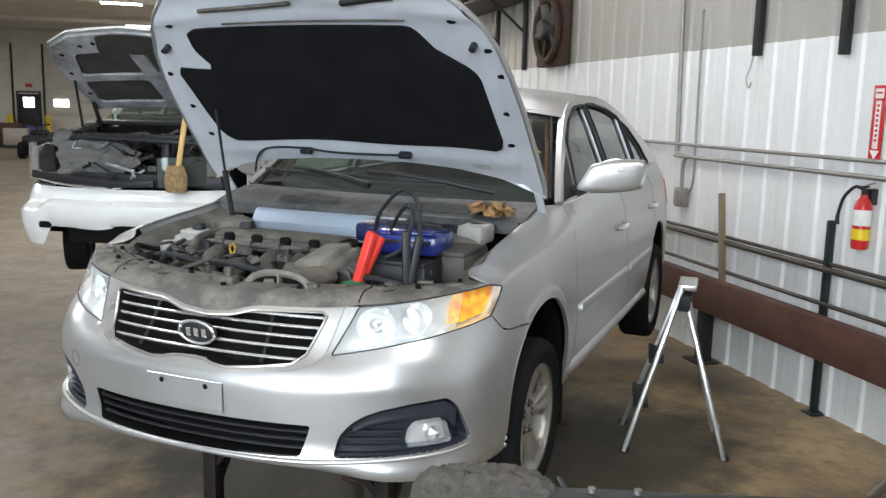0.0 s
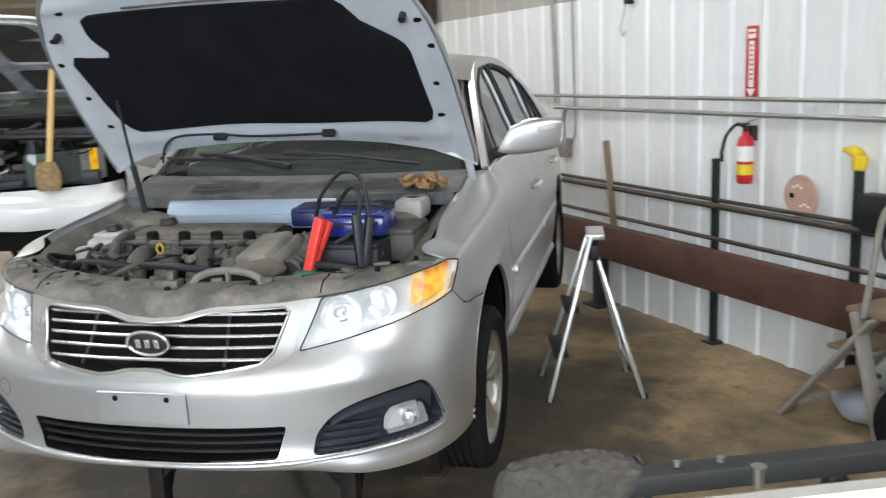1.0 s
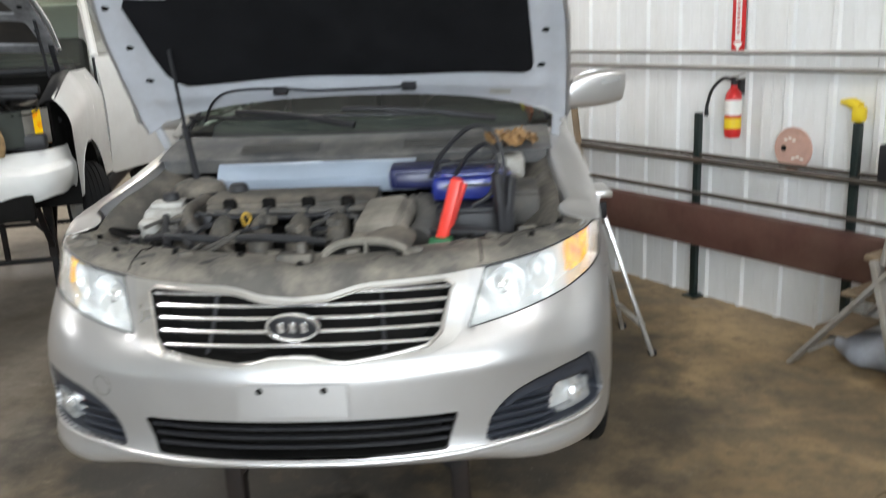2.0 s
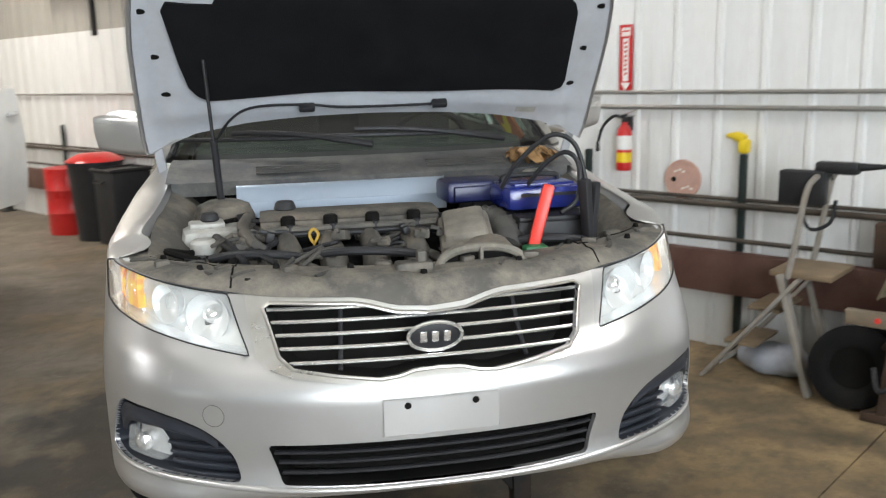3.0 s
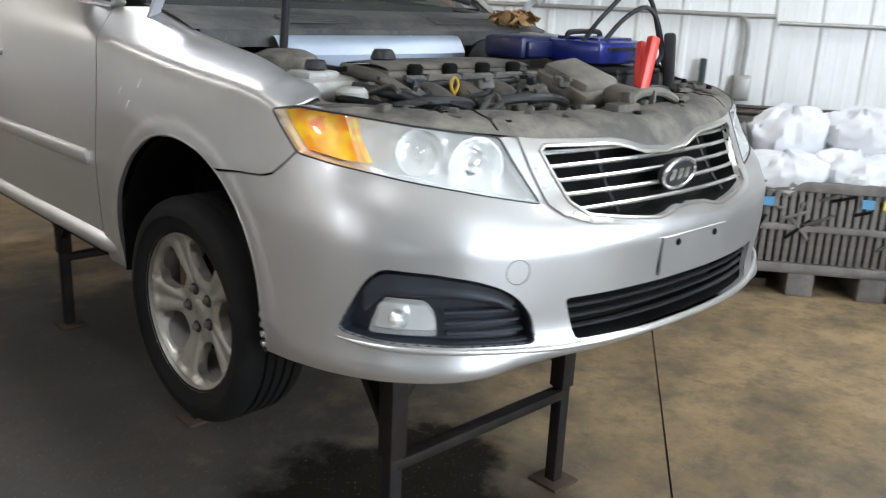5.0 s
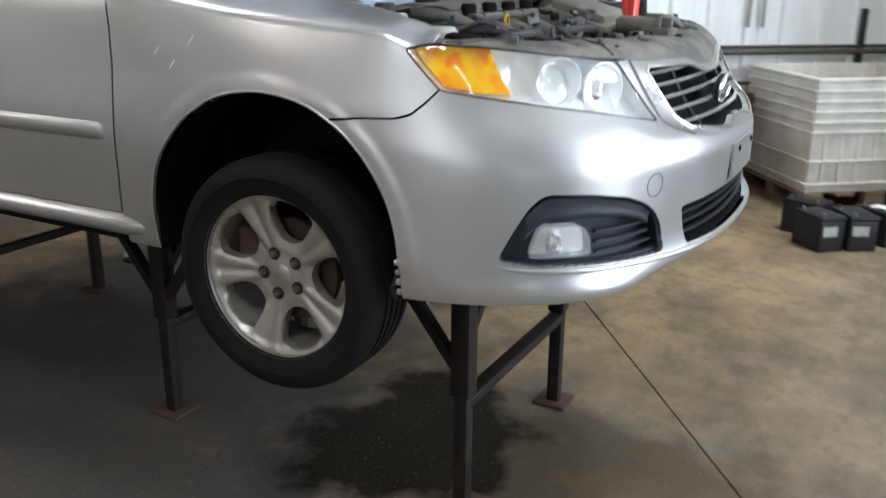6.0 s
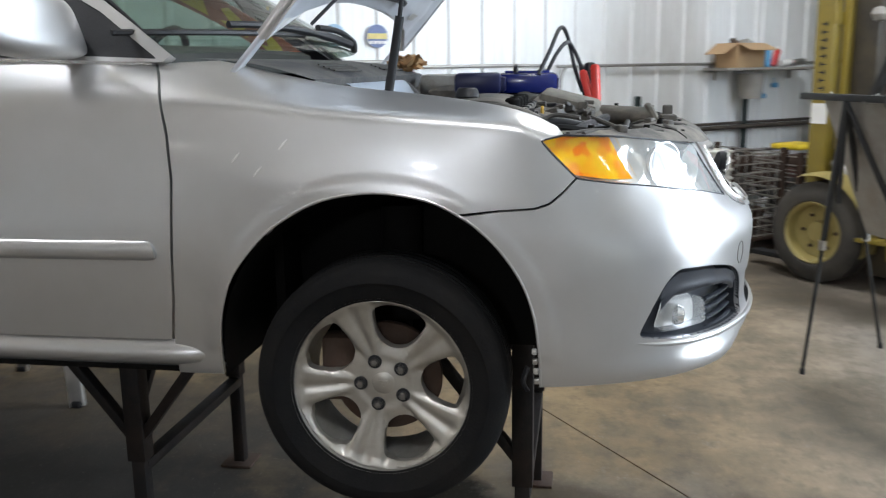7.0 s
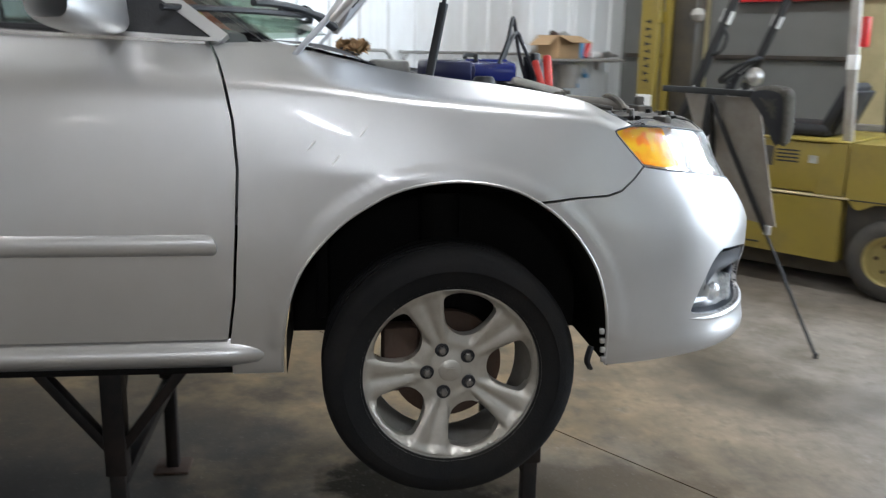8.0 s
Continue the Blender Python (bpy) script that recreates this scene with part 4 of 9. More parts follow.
# how far the skin lies inside the plan at each height, section by section
SECTIONS = [
    (0.0, ease([0.84, 0.905, 0.928, 0.946, 0.966, 1.0, 1.08, 1.17, 1.21, 1.26, 1.31, 1.38, 1.43, 1.50], [0.10, 0.04, 0.006, -0.006, 0.002, 0.010, 0.004, 0.0, 0.012, 0.05, 0.09, 0.13, 0.16, 0.25])),
    (s_x(0.44), ease([0.84, 0.895, 0.918, 0.938, 0.960, 1.0, 1.08, 1.17, 1.22, 1.27, 1.33, 1.38, 1.43, 1.50], [0.10, 0.04, 0.006, -0.008, 0.001, 0.008, 0.004, 0.0, 0.02, 0.065, 0.10, 0.125, 0.16, 0.25])),
    (s_x(0.62), ease([0.84, 0.865, 0.888, 0.912, 0.95, 1.0, 1.08, 1.17, 1.24, 1.30, 1.36, 1.41, 1.45, 1.50], [0.08, 0.03, 0.0, -0.012, 0.0, 0.004, 0.0, 0.0, 0.025, 0.065, 0.105, 0.13, 0.16, 0.22])),
    (s_x(0.79), ease([0.84, 0.87, 0.91, 0.95, 1.0, 1.08, 1.17, 1.25, 1.33, 1.38, 1.43, 1.47, 1.52], [0.06, 0.01, -0.008, 0.0, 0.002, 0.0, 0.004, 0.025, 0.065, 0.085, 0.11, 0.15, 0.20])),
    (s_y(0.55), ease([0.84, 0.87, 0.91, 1.0, 1.1, 1.2, 1.28, 1.36, 1.41, 1.446, 1.453, 1.468, 1.485, 1.52], [0.04, 0.012, 0.004, 0.0, 0.0, 0.005, 0.018, 0.031, 0.038, 0.045, 0.052, 0.118, 0.16, 0.22])),
    (s_y(0.85), ease([0.84, 0.9, 1.0, 1.15, 1.25, 1.31, 1.36, 1.42, 1.47, 1.496, 1.503, 1.528, 1.55, 1.58], [0.03, 0.018, 0.008, 0.0, -0.004, -0.004, 0.003, 0.013, 0.024, 0.031, 0.037, 0.092, 0.150, 0.25])),
    (s_y(1.12), ease([0.84, 0.9, 1.0, 1.15, 1.25, 1.33, 1.38, 1.43, 1.48, 1.514, 1.521, 1.55, 1.58, 1.61], [0.04, 0.02, 0.008, 0.0, -0.004, -0.004, 0.003, 0.011, 0.021, 0.029, 0.035, 0.088, 0.150, 0.25])),
    (s_y(1.45), ease([0.84, 0.88, 0.95, 1.05, 1.19, 1.30, 1.40, 1.48, 1.545, 1.552, 1.60, 1.647, 1.68], [0.05, 0.03, 0.02, 0.008, 0.0, 0.005, 0.013, 0.022, 0.033, 0.038, 0.088, 0.150, 0.24])),
    (s_y(2.2), ease([0.84, 0.88, 0.95, 1.05, 1.19, 1.30, 1.40, 1.48, 1.556, 1.563, 1.60, 1.64, 1.70], [0.05, 0.035, 0.02, 0.008, 0.0, 0.007, 0.017, 0.028, 0.042, 0.046, 0.068, 0.092, 0.12])),
    (s_y(3.4), ease([0.84, 0.88, 0.95, 1.05, 1.19, 1.30, 1.40, 1.48, 1.55, 1.62, 1.68, 1.74], [0.05, 0.035, 0.02, 0.006, -0.002, 0.004, 0.016, 0.032, 0.055, 0.085, 0.11, 0.15])),
    (s_y(4.3), ease([0.84, 0.9, 1.0, 1.2, 1.35, 1.45, 1.55, 1.62, 1.68, 1.72, 1.78], [0.06, 0.02, 0.0, 0.0, 0.008, 0.02, 0.04, 0.065, 0.10, 0.14, 0.22])),
    (SMAX, ease([0.84, 0.9, 1.0, 1.2, 1.35, 1.45, 1.55, 1.62, 1.68, 1.72, 1.78], [0.08, 0.02, 0.0, 0.0, 0.03, 0.07, 0.10, 0.12, 0.14, 0.18, 0.28])),
]
SEC_S = np.array([q[0] for q in SECTIONS])


# shoulder crease and upper edge of the wing along the side, and each section's own pair
CREASE = spline([(0.40, 1.430), (0.55, 1.452), (0.70, 1.478), (0.85, 1.492), (1.12, 1.514), (1.45, 1.543), (2.2, 1.560)], 10)
TOPLINE = [(1.40, 1.634), (1.25, 1.600), (1.12, 1.574), (0.98, 1.556), (0.846, 1.541), (0.70, 1.518), (0.62, 1.495), (0.56, 1.470)]
TOPS = spline([(0.40, 1.446), (0.50, 1.457)] + TOPLINE[::-1] + [(1.55, 1.662), (1.85, 1.685), (2.2, 1.70)], 10)
TOPFINE = [(float(y), float(np.interp(y, TOPS[:, 0], TOPS[:, 1]))) for y in np.linspace(1.40, 0.56, 50)]
S_SIDE, S_BACK = s_y(0.55), s_y(2.2)
OWN = {4: (1.4495, 1.466), 5: (1.4995, 1.546), 6: (1.5175, 1.580), 7: (1.5485, 1.645), 8: (1.5595, 1.70)}


def section(i, z, marks):
    """Inset of one section, its crease and upper edge brought to the heights wanted."""
    if marks is None or i not in OWN:
        return SECTIONS[i][1](z)
    (c, t), (c0, t0) = marks, OWN[i]
    z = 0.84 + (z - 0.84) * (c0 - 0.84) / (c - 0.84) if z <= c else c0 + (z - c) * (t0 - c0) / (t - c)
    return SECTIONS[i][1](z)


def inset(s, z):
    """Smooth across the sections as well as up them."""
    n = len(SEC_S)
    i = int(np.clip(np.searchsorted(SEC_S, s) - 1, 0, n - 2))
    h = SEC_S[i + 1] - SEC_S[i]
    t = min(1.0, max(0.0, (s - SEC_S[i]) / h))
    marks = None
    if S_SIDE < s < S_BACK:
        y = float(np.interp(s, PS, PLAN[:, 1]))
        k = min(1.0, (s - S_SIDE) / 0.10)
        c, e = float(np.interp(y, CREASE[:, 0], CREASE[:, 1])), float(np.interp(y, TOPS[:, 0], TOPS[:, 1]))
        marks = (OWN[4][0] + (c - OWN[4][0]) * k, OWN[4][1] + (e - OWN[4][1]) * k)
    a, b = section(i, z, marks), section(i + 1, z, marks)
    m0 = (b - section(i - 1, z, marks)) / (SEC_S[i + 1] - SEC_S[i - 1]) if i > 0 else 0.0
    m1 = (section(i + 2, z, marks) - a) / (SEC_S[i + 2] - SEC_S[i]) if i < n - 2 else 0.0
    return (1 + 2 * t) * (1 - t) ** 2 * a + t * (1 - t) ** 2 * h * m0 + t * t * (3 - 2 * t) * b + t * t * (t - 1) * h * m1


def body(s, z, push=0.0):
    a = min(abs(s), SMAX)
    d = inset(a, z) + push
    py = np.interp(a, PS, PLAN[:, 1])
    if 0.5 < py < 1.5 and z > 0.94:          # flat rolled band round the wheel arch
        q = min(1.0, max(0.0, (0.434 - math.hypot(py - 0.99, z - 0.94)) / 0.014))
        d -= 0.0035 * q * q * (3 - 2 * q)
    x = np.interp(a, PS, PLAN[:, 0]) + d * np.interp(a, PS, PNX)
    y = np.interp(a, PS, PLAN[:, 1]) + d * np.interp(a, PS, PNY)
    return (x if s >= 0 else -x, y, z)


def inward(s, z):
    a = min(abs(s), SMAX)
    x, y = np.interp(a, PS, PNX), np.interp(a, PS, PNY)
    return (x if s >= 0 else -x, y, 0.0)


def mirror(poly):
    return [(-s, z) for s, z in reversed(poly)]


def flipped(vf):
    v, f = vf
    return [(-p[0], p[1], p[2]) for p in v], [tuple(reversed(q)) for q in f]


# outlines on the body, (arc length, height), for the +x side
_ar = [(0.602, 0.868), (0.606, 0.95), (0.618, 1.04), (0.645, 1.12), (0.690, 1.19), (0.735, 1.238), (0.786, 1.276), (0.865, 1.314), (0.985, 1.331), (1.108, 1.313), (1.20, 1.268),
       (1.270, 1.214), (1.338, 1.132), (1.372, 1.05), (1.388, 0.96), (1.393, 0.868)]
ARCH = [tuple(p)[:2] for p in spline([(y, z, 0) for y, z in _ar], 4)]
_k6 = min(range(len(ARCH)), key=lambda i: (ARCH[i][0] - _ar[6][0]) ** 2 + (ARCH[i][1] - _ar[6][1]) ** 2)
arch_front = [(s_y(y), z) for y, z in ARCH[:_k6 + 1]]
arch_rear = [(s_y(y), z) for y, z in ARCH[_k6:]]
hl_low_in, hl_top_in = (s_of(0.457, 0.14) - 0.0, 1.268), (s_of(0.514, 0.21), 1.407)
HL = [hl_low_in, (s_of(0.62, 0.24), 1.303), (s_of(0.745, 0.385), 1.334), (s_of(0.80, 0.45), 1.344), (s_y(0.52), 1.357), (s_y(0.575), 1.41), (s_y(0.607), 1.444), (s_y(0.55), 1.455),
      (s_of(0.76, 0.45), 1.448), (s_of(0.70, 0.40), 1.440), (s_of(0.62, 0.31), 1.424), hl_top_in]
# grille opening and lower openings
GR = [(0.0, 1.352), (0.09, 1.358), (0.17, 1.377), (0.21, 1.383), (0.435, 1.389), (0.452, 1.377), (0.40, 1.268), (0.36, 1.243), (0.25, 1.229), (0.145, 1.219), (0.10, 1.223), (0.06, 1.232), (0.0, 1.235)]
gr_half = [(s_x(x), z) for x, z in GR]
GRILLE = gr_half + [(-s, z) for s, z in reversed(gr_half[1:-1])]
LOWER = rounded([(-0.432, 1.060), (-0.397, 0.958), (-0.2, 0.955), (0.2, 0.955), (0.397, 0.958), (0.432, 1.060), (0.2, 1.062), (-0.2, 1.062)][::-1], 0.014)
POD_L = rounded([(0.970, 0.986), (0.930, 1.062), (0.900, 1.112), (0.864, 1.142), (0.75, 1.136), (0.66, 1.121), (0.60, 1.101), (0.556, 1.074), (0.518, 1.030), (0.500, 0.961), (0.70, 0.968), (0.88, 0.974)], 0.022)
POD_R = mirror(POD_L)

low = [(s_y(0.602), 0.868), (s_y(0.5), 0.872), (s_x(0.84), 0.878), (s_x(0.79), 0.882), (s_x(0.64), 0.889), (s_x(0.52), 0.905), (s_x(0.43), 0.919), (s_x(0.28), 0.929), (s_x(0.1), 0.932), (0.0, 0.932)]
half_up = arch_front + [(s_y(0.70), 1.286), (s_y(0.62), 1.29), (s_y(0.585), 1.30), (s_y(0.553), 1.325)] + [HL[4]] + [HL[3], HL[2], HL[1], HL[0], HL[11]] + [(s_x(0.50), 1.408), (s_x(0.30), 1.405), (s_x(0.10), 1.385), (0.0, 1.378)]
BUMPER = list(reversed(low[1:])) + half_up
BUMPER = [(s, z) for s, z in BUMPER]
full = BUMPER + [(-s, z) for s, z in reversed(BUMPER) if s > 1e-6]
bumper = part("front_bumper", skin(body, full, [GRILLE, LOWER, POD_L, POD_R], 0.0135, 0.014, inward), SILVER, car, "dusty silver bumper cover with a small scuffed lip", sharp=50)


def recess(name, poly, depth, material, parent, cell=0.025, label=""):
    """A pocket behind an opening: walls and floor."""
    loop = resample(poly, cell)
    n = len(loop)
    v = [body(s, z, 0.002) for s, z in loop] + [body(s, z, depth) for s, z in loop]
    f = [(i, (i + 1) % n, n + (i + 1) % n, n + i) for i in range(n)]
    g = Geo().add((v, f)).add(skin(lambda s, z: body(s, z, depth), poly, (), cell, 0))
    return part(name, g, material, parent, label)


def strip(pts, r, material, parent, name, push=0.0, flat=1.0, closed=False, n=8, label=""):
    """A rounded bead that follows the skin."""
    P = [body(s, z, push) for s, z in resample(pts, 0.02)] if closed else [body(s, z, push) for s, z in densify(pts, 0.02)]
    return part(name, tube(P, r, n, closed, flat), material, parent, label)


def densify(pts, cell):
    out = []
    for a, b in zip(pts[:-1], pts[1:]):
        k = max(1, int(math.hypot(b[0] - a[0], b[1] - a[1]) / cell))
        out += [(a[0] + (b[0] - a[0]) * q / k, a[1] + (b[1] - a[1]) * q / k) for q in range(k)]
    return out + [pts[-1]]


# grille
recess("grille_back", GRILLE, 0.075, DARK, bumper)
_fr = [(0.0, 1.206), (0.10, 1.206), (0.22, 1.212), (0.363, 1.228), (0.425, 1.246), (0.456, 1.268), (0.480, 1.33), (0.502, 1.40), (0.504, 1.410), (0.44, 1.406), (0.21, 1.400), (0.17, 1.395), (0.09, 1.376), (0.0, 1.370)]
_fh = [(s_x(x), z) for x, z in _fr]
FRAME = _fh + [(-s, z) for s, z in reversed(_fh[1:-1])]
part("grille_surround", skin(lambda s, z: body(s, z, -0.006), FRAME, [GRILLE], 0.0125, 0.013, inward), SATIN, bumper, "dusty satin silver surround of the grille", sharp=50)
strip(GRILLE, 0.0055, DULL_CHROME, bumper, "grille_frame", -0.006, 0.7, True, 10, "dull chrome grille surround")


def span(z, poly):
    """Ends of an opening at a height."""
    xs = []
    n = len(poly)
    for i in range(n):
        (a, za), (b, zb) = poly[i], poly[(i + 1) % n]
        if (za - z) * (zb - z) < 0:
            xs.append(a + (b - a) * (z - za) / (zb - za))
    return (min(xs), max(xs)) if len(xs) > 1 else None


for i in range(5):
    z = 1.372 - i * 0.0295
    sp = span(z, GRILLE)
    for sg in (1, -1):
        a, b = 0.0, sp[1] - 0.004
        P = [body(sg * s, z - 0.004 * (s / b) ** 2, 0.015) for s in np.linspace(a, b, 18)]
        g = Geo().add(tube(P, 0.0064, 8, False, 0.9))
        part("grille_bar", g, CHROME, bumper, "thin chrome grille bar")
for sg in (1, -1):
    part("grille_upright", tube([body(sg * s_x(0.245), z, 0.03) for z in np.linspace(1.232, 1.38, 6)], 0.006, 6), BLACK, bumper)
# oval badge
part("badge", Geo().add(lathe([(0.0001, 0.012), (0.045, 0.012), (0.052, 0.008), (0.056, 0.0), (0.05, -0.01), (0.0001, -0.01)], 40, False, "y")), BLACK, bumper, "oval chrome-rimmed badge", m=Matrix.Translation((0, 0.090, 1.302)) @ pose(0, 0, 0, 12) @ Matrix.Diagonal((1.25, -1, 0.72, 1)))
part("badge_rim", Geo().add(tube([(0.068 * math.cos(a), 0, 0.039 * math.sin(a)) for a in np.linspace(0, 2 * math.pi, 44, False)], 0.0055, 8, True)), CHROME, bumper, m=Matrix.Translation((0, 0.079, 1.302)) @ pose(0, 0, 0, 12))
for sx_ in (-0.03, 0.0, 0.03):
    part("badge_mark", box(0.018, 0.004, 0.03, 0.002), CHROME, bumper, m=Matrix.Translation((sx_, 0.076, 1.302)) @ pose(0, 0, 0, 12))
# plate bracket
plate_w, plate_h = 0.288, 0.088
part("plate_bracket", Geo().add(sheet(lambda u, v: (-plate_w / 2 + plate_w * u, 0.008 + 0.16 * (plate_w * (u - 0.5)) ** 2 * 4 * 0.3, 1.168 - plate_h * v), 10, 2)).add(
    tube([(-plate_w / 2, 0.015, 1.168), (plate_w / 2, 0.015, 1.168), (plate_w / 2, 0.015, 1.168 - plate_h), (-plate_w / 2, 0.015, 1.168 - plate_h)], 0.004, 6, True)), SILVER, bumper, "blank silver plate bracket")
for xx in (-0.0845, 0.0845):
    part("hole", lathe([(0.0001, 0), (0.007, 0), (0.009, 0.003), (0.007, 0.004)], 12, False, "y"), DARK, bumper, m=pose(xx, 0.0045, 1.154))
# small round tow-hook cover
part("tow_cover", tube([body(-s_x(0.55) + 0.028 * math.cos(a), 1.135 + 0.028 * math.sin(a), -0.0005) for a in np.linspace(0, 2 * math.pi, 26, False)], 0.0009, 5, True), DUSTY, bumper)
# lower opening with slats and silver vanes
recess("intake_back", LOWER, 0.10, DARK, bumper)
for i in range(3):
    z = 1.034 - i * 0.026
    sp = span(z, LOWER)
    part("intake_slat", tube([body(s, z, 0.018) for s in np.linspace(sp[0] + 0.003, sp[1] - 0.003, 30)], 0.008, 8, False, 0.7), BLACK, bumper)
for sg in (1, -1):
    poly = POD_L if sg > 0 else POD_R
    recess("fog_lamp_pocket", poly, 0.055, POD, bumper, label="dark blue-grey fog lamp pocket")
    g = Geo()
    for i in range(4):
        z = 1.04 - i * 0.025
        a, b = 0.548 - 0.012 * i, 0.722 - 0.004 * i
        g.add(tube([body(sg * s, z, 0.032) for s in np.linspace(a, b, 8)], 0.009, 8, False, 0.6))
    part("fog_lamp_slats", g, POD, bumper)
    edge = densify([(0.905, 1.092), (0.878, 1.120), (0.855, 1.130), (0.75, 1.126), (0.66, 1.111), (0.60, 1.092), (0.562, 1.068)], 0.02)

    def brow(u, v, edge=edge, sg=sg):
        k = u * (len(edge) - 1)
        i = min(int(k), len(edge) - 2)
        s = edge[i][0] + (edge[i + 1][0] - edge[i][0]) * (k - i)
        z = edge[i][1] + (edge[i + 1][1] - edge[i][1]) * (k - i)
        return body(sg * s, z - (0.058 - 0.026 * u) * v, 0.007 + 0.004 * math.sin(math.pi * v) + 0.045 * max(0, v - 0.75) * 4 * max(0, v - 0.75))
    part("fog_lamp_brow", sheet(brow, 24, 8), POD, bumper)
    FOG = rounded([(0.897, 0.989), (0.871, 1.062), (0.766, 1.060), (0.742, 1.034), (0.736, 0.989)], 0.012)
    FOG = FOG if sg > 0 else mirror(FOG)
    fog = part("fog_lamp", Geo().add(skin(lambda s, z: body(s, z, 0.05), FOG, (), 0.02, 0)), REFLECT, bumper, "fog lamp with a clear lens")
    part("lens", skin(lambda s, z: body(s, z, 0.016), FOG, (), 0.02, 0.03, inward), FOGLENS, fog)
    part("bulb", lathe([(0.0001, -0.02), (0.02, -0.015), (0.026, 0.0), (0.02, 0.012), (0.0001, 0.016)], 16, False, "y"), CHROME, fog, m=Matrix.Translation(body(sg * s_of(0.765, 0.262), 1.018, 0.036)))

# pressed lip under the openings
lip = [tuple(q)[:2] for q in spline([(1.005, 0.990, 0), (0.985, 0.977, 0), (0.94, 0.968, 0), (0.88, 0.963, 0), (0.70, 0.957, 0), (0.56, 0.951, 0), (0.46, 0.947, 0), (0.38, 0.9455, 0), (0.2, 0.9445, 0), (0.0, 0.944, 0)], 4)]
for sg in (1, -1):
    P = [Vector(body(sg * s, z, 0.006)) for s, z in densify(lip, 0.02)]
    part("lip", tube(P, [0.003 + 0.008 * min(1, k / 14) for k in range(len(P))], 12, False, 0.8), SILVER, bumper)

# headlights
for sg in (1, -1):
    poly = HL if sg > 0 else mirror(HL)
    poly = rounded(poly, 0.012, 3)
    hl = part("headlight", Geo().add(skin(lambda s, z: body(s, z, 0.052 + 0.006 * math.sin(55 * s) * math.sin(40 * z)), poly, (), 0.012, 0)), REFLECT, car, "hazed clear headlight with an amber corner")
    loop = resample(poly, 0.02)
    n = len(loop)
    v = [body(s, z, 0.001) for s, z in loop] + [body(s, z, 0.055) for s, z in loop]
    part("surround", (v, [(i, (i + 1) % n, n + (i + 1) % n, n + i) for i in range(n)]), BOWL, hl)
    amb = [(0.946, 1.346), (s_of(0.80, 0.45), 1.349), (s_y(0.52), 1.362), (s_y(0.575), 1.414), (s_y(0.600), 1.441), (s_y(0.55), 1.449), (1.014, 1.443), (0.985, 1.395)]
    amb = amb if sg > 0 else mirror(amb)
    cut_lo, cut_hi = (0.944, 1.3415), (1.010, 1.4495)
    clear = [HL[0], HL[1], HL[2], cut_lo, cut_hi, HL[9], HL[10], HL[11]]
    corner = [cut_lo, HL[3], HL[4], HL[5], HL[6], HL[7], HL[8], cut_hi]
    part("lens", skin(lambda s, z: body(s, z, 0.002), clear if sg > 0 else mirror(clear), (), 0.015, 0.006, inward), LENS, hl)
    part("corner_lens", skin(lambda s, z: body(s, z, 0.002), corner if sg > 0 else mirror(corner), (), 0.015, 0.006, inward), CORNERLENS, hl)
    part("turn_signal", skin(lambda s, z: body(s, z, 0.034), amb, (), 0.012, 0.02, inward), AMBER, hl, "amber turn signal")
    for (px, py, pz, pr) in ((0.665, 0.315, 1.372, 0.052), (0.565, 0.235, 1.347, 0.060)):
        c = Vector(body(sg * s_of(px, py), pz, 0.045))
        nrm = Vector(inward(sg * s_of(px, py), pz))
        m = Matrix.Translation(c) @ (-nrm).to_track_quat("Z", "Y").to_matrix().to_4x4()
        part("reflector_bowl", lathe([(0.006, -0.035), (pr * 0.55, -0.022), (pr * 0.85, 0.0), (pr, 0.022), (pr * 1.06, 0.022)], 28), BOWL, hl, m=m)
        part("projector", lathe([(0.0001, 0.016), (pr * 0.25, 0.012), (pr * 0.42, 0.0), (pr * 0.45, -0.02)], 20), LENS if pr < 0.055 else CHROME, hl, m=m)
    # seam bead
    strip(poly, 0.0025, BLACK, hl, "seal", 0.001, 1.0, True, 5)

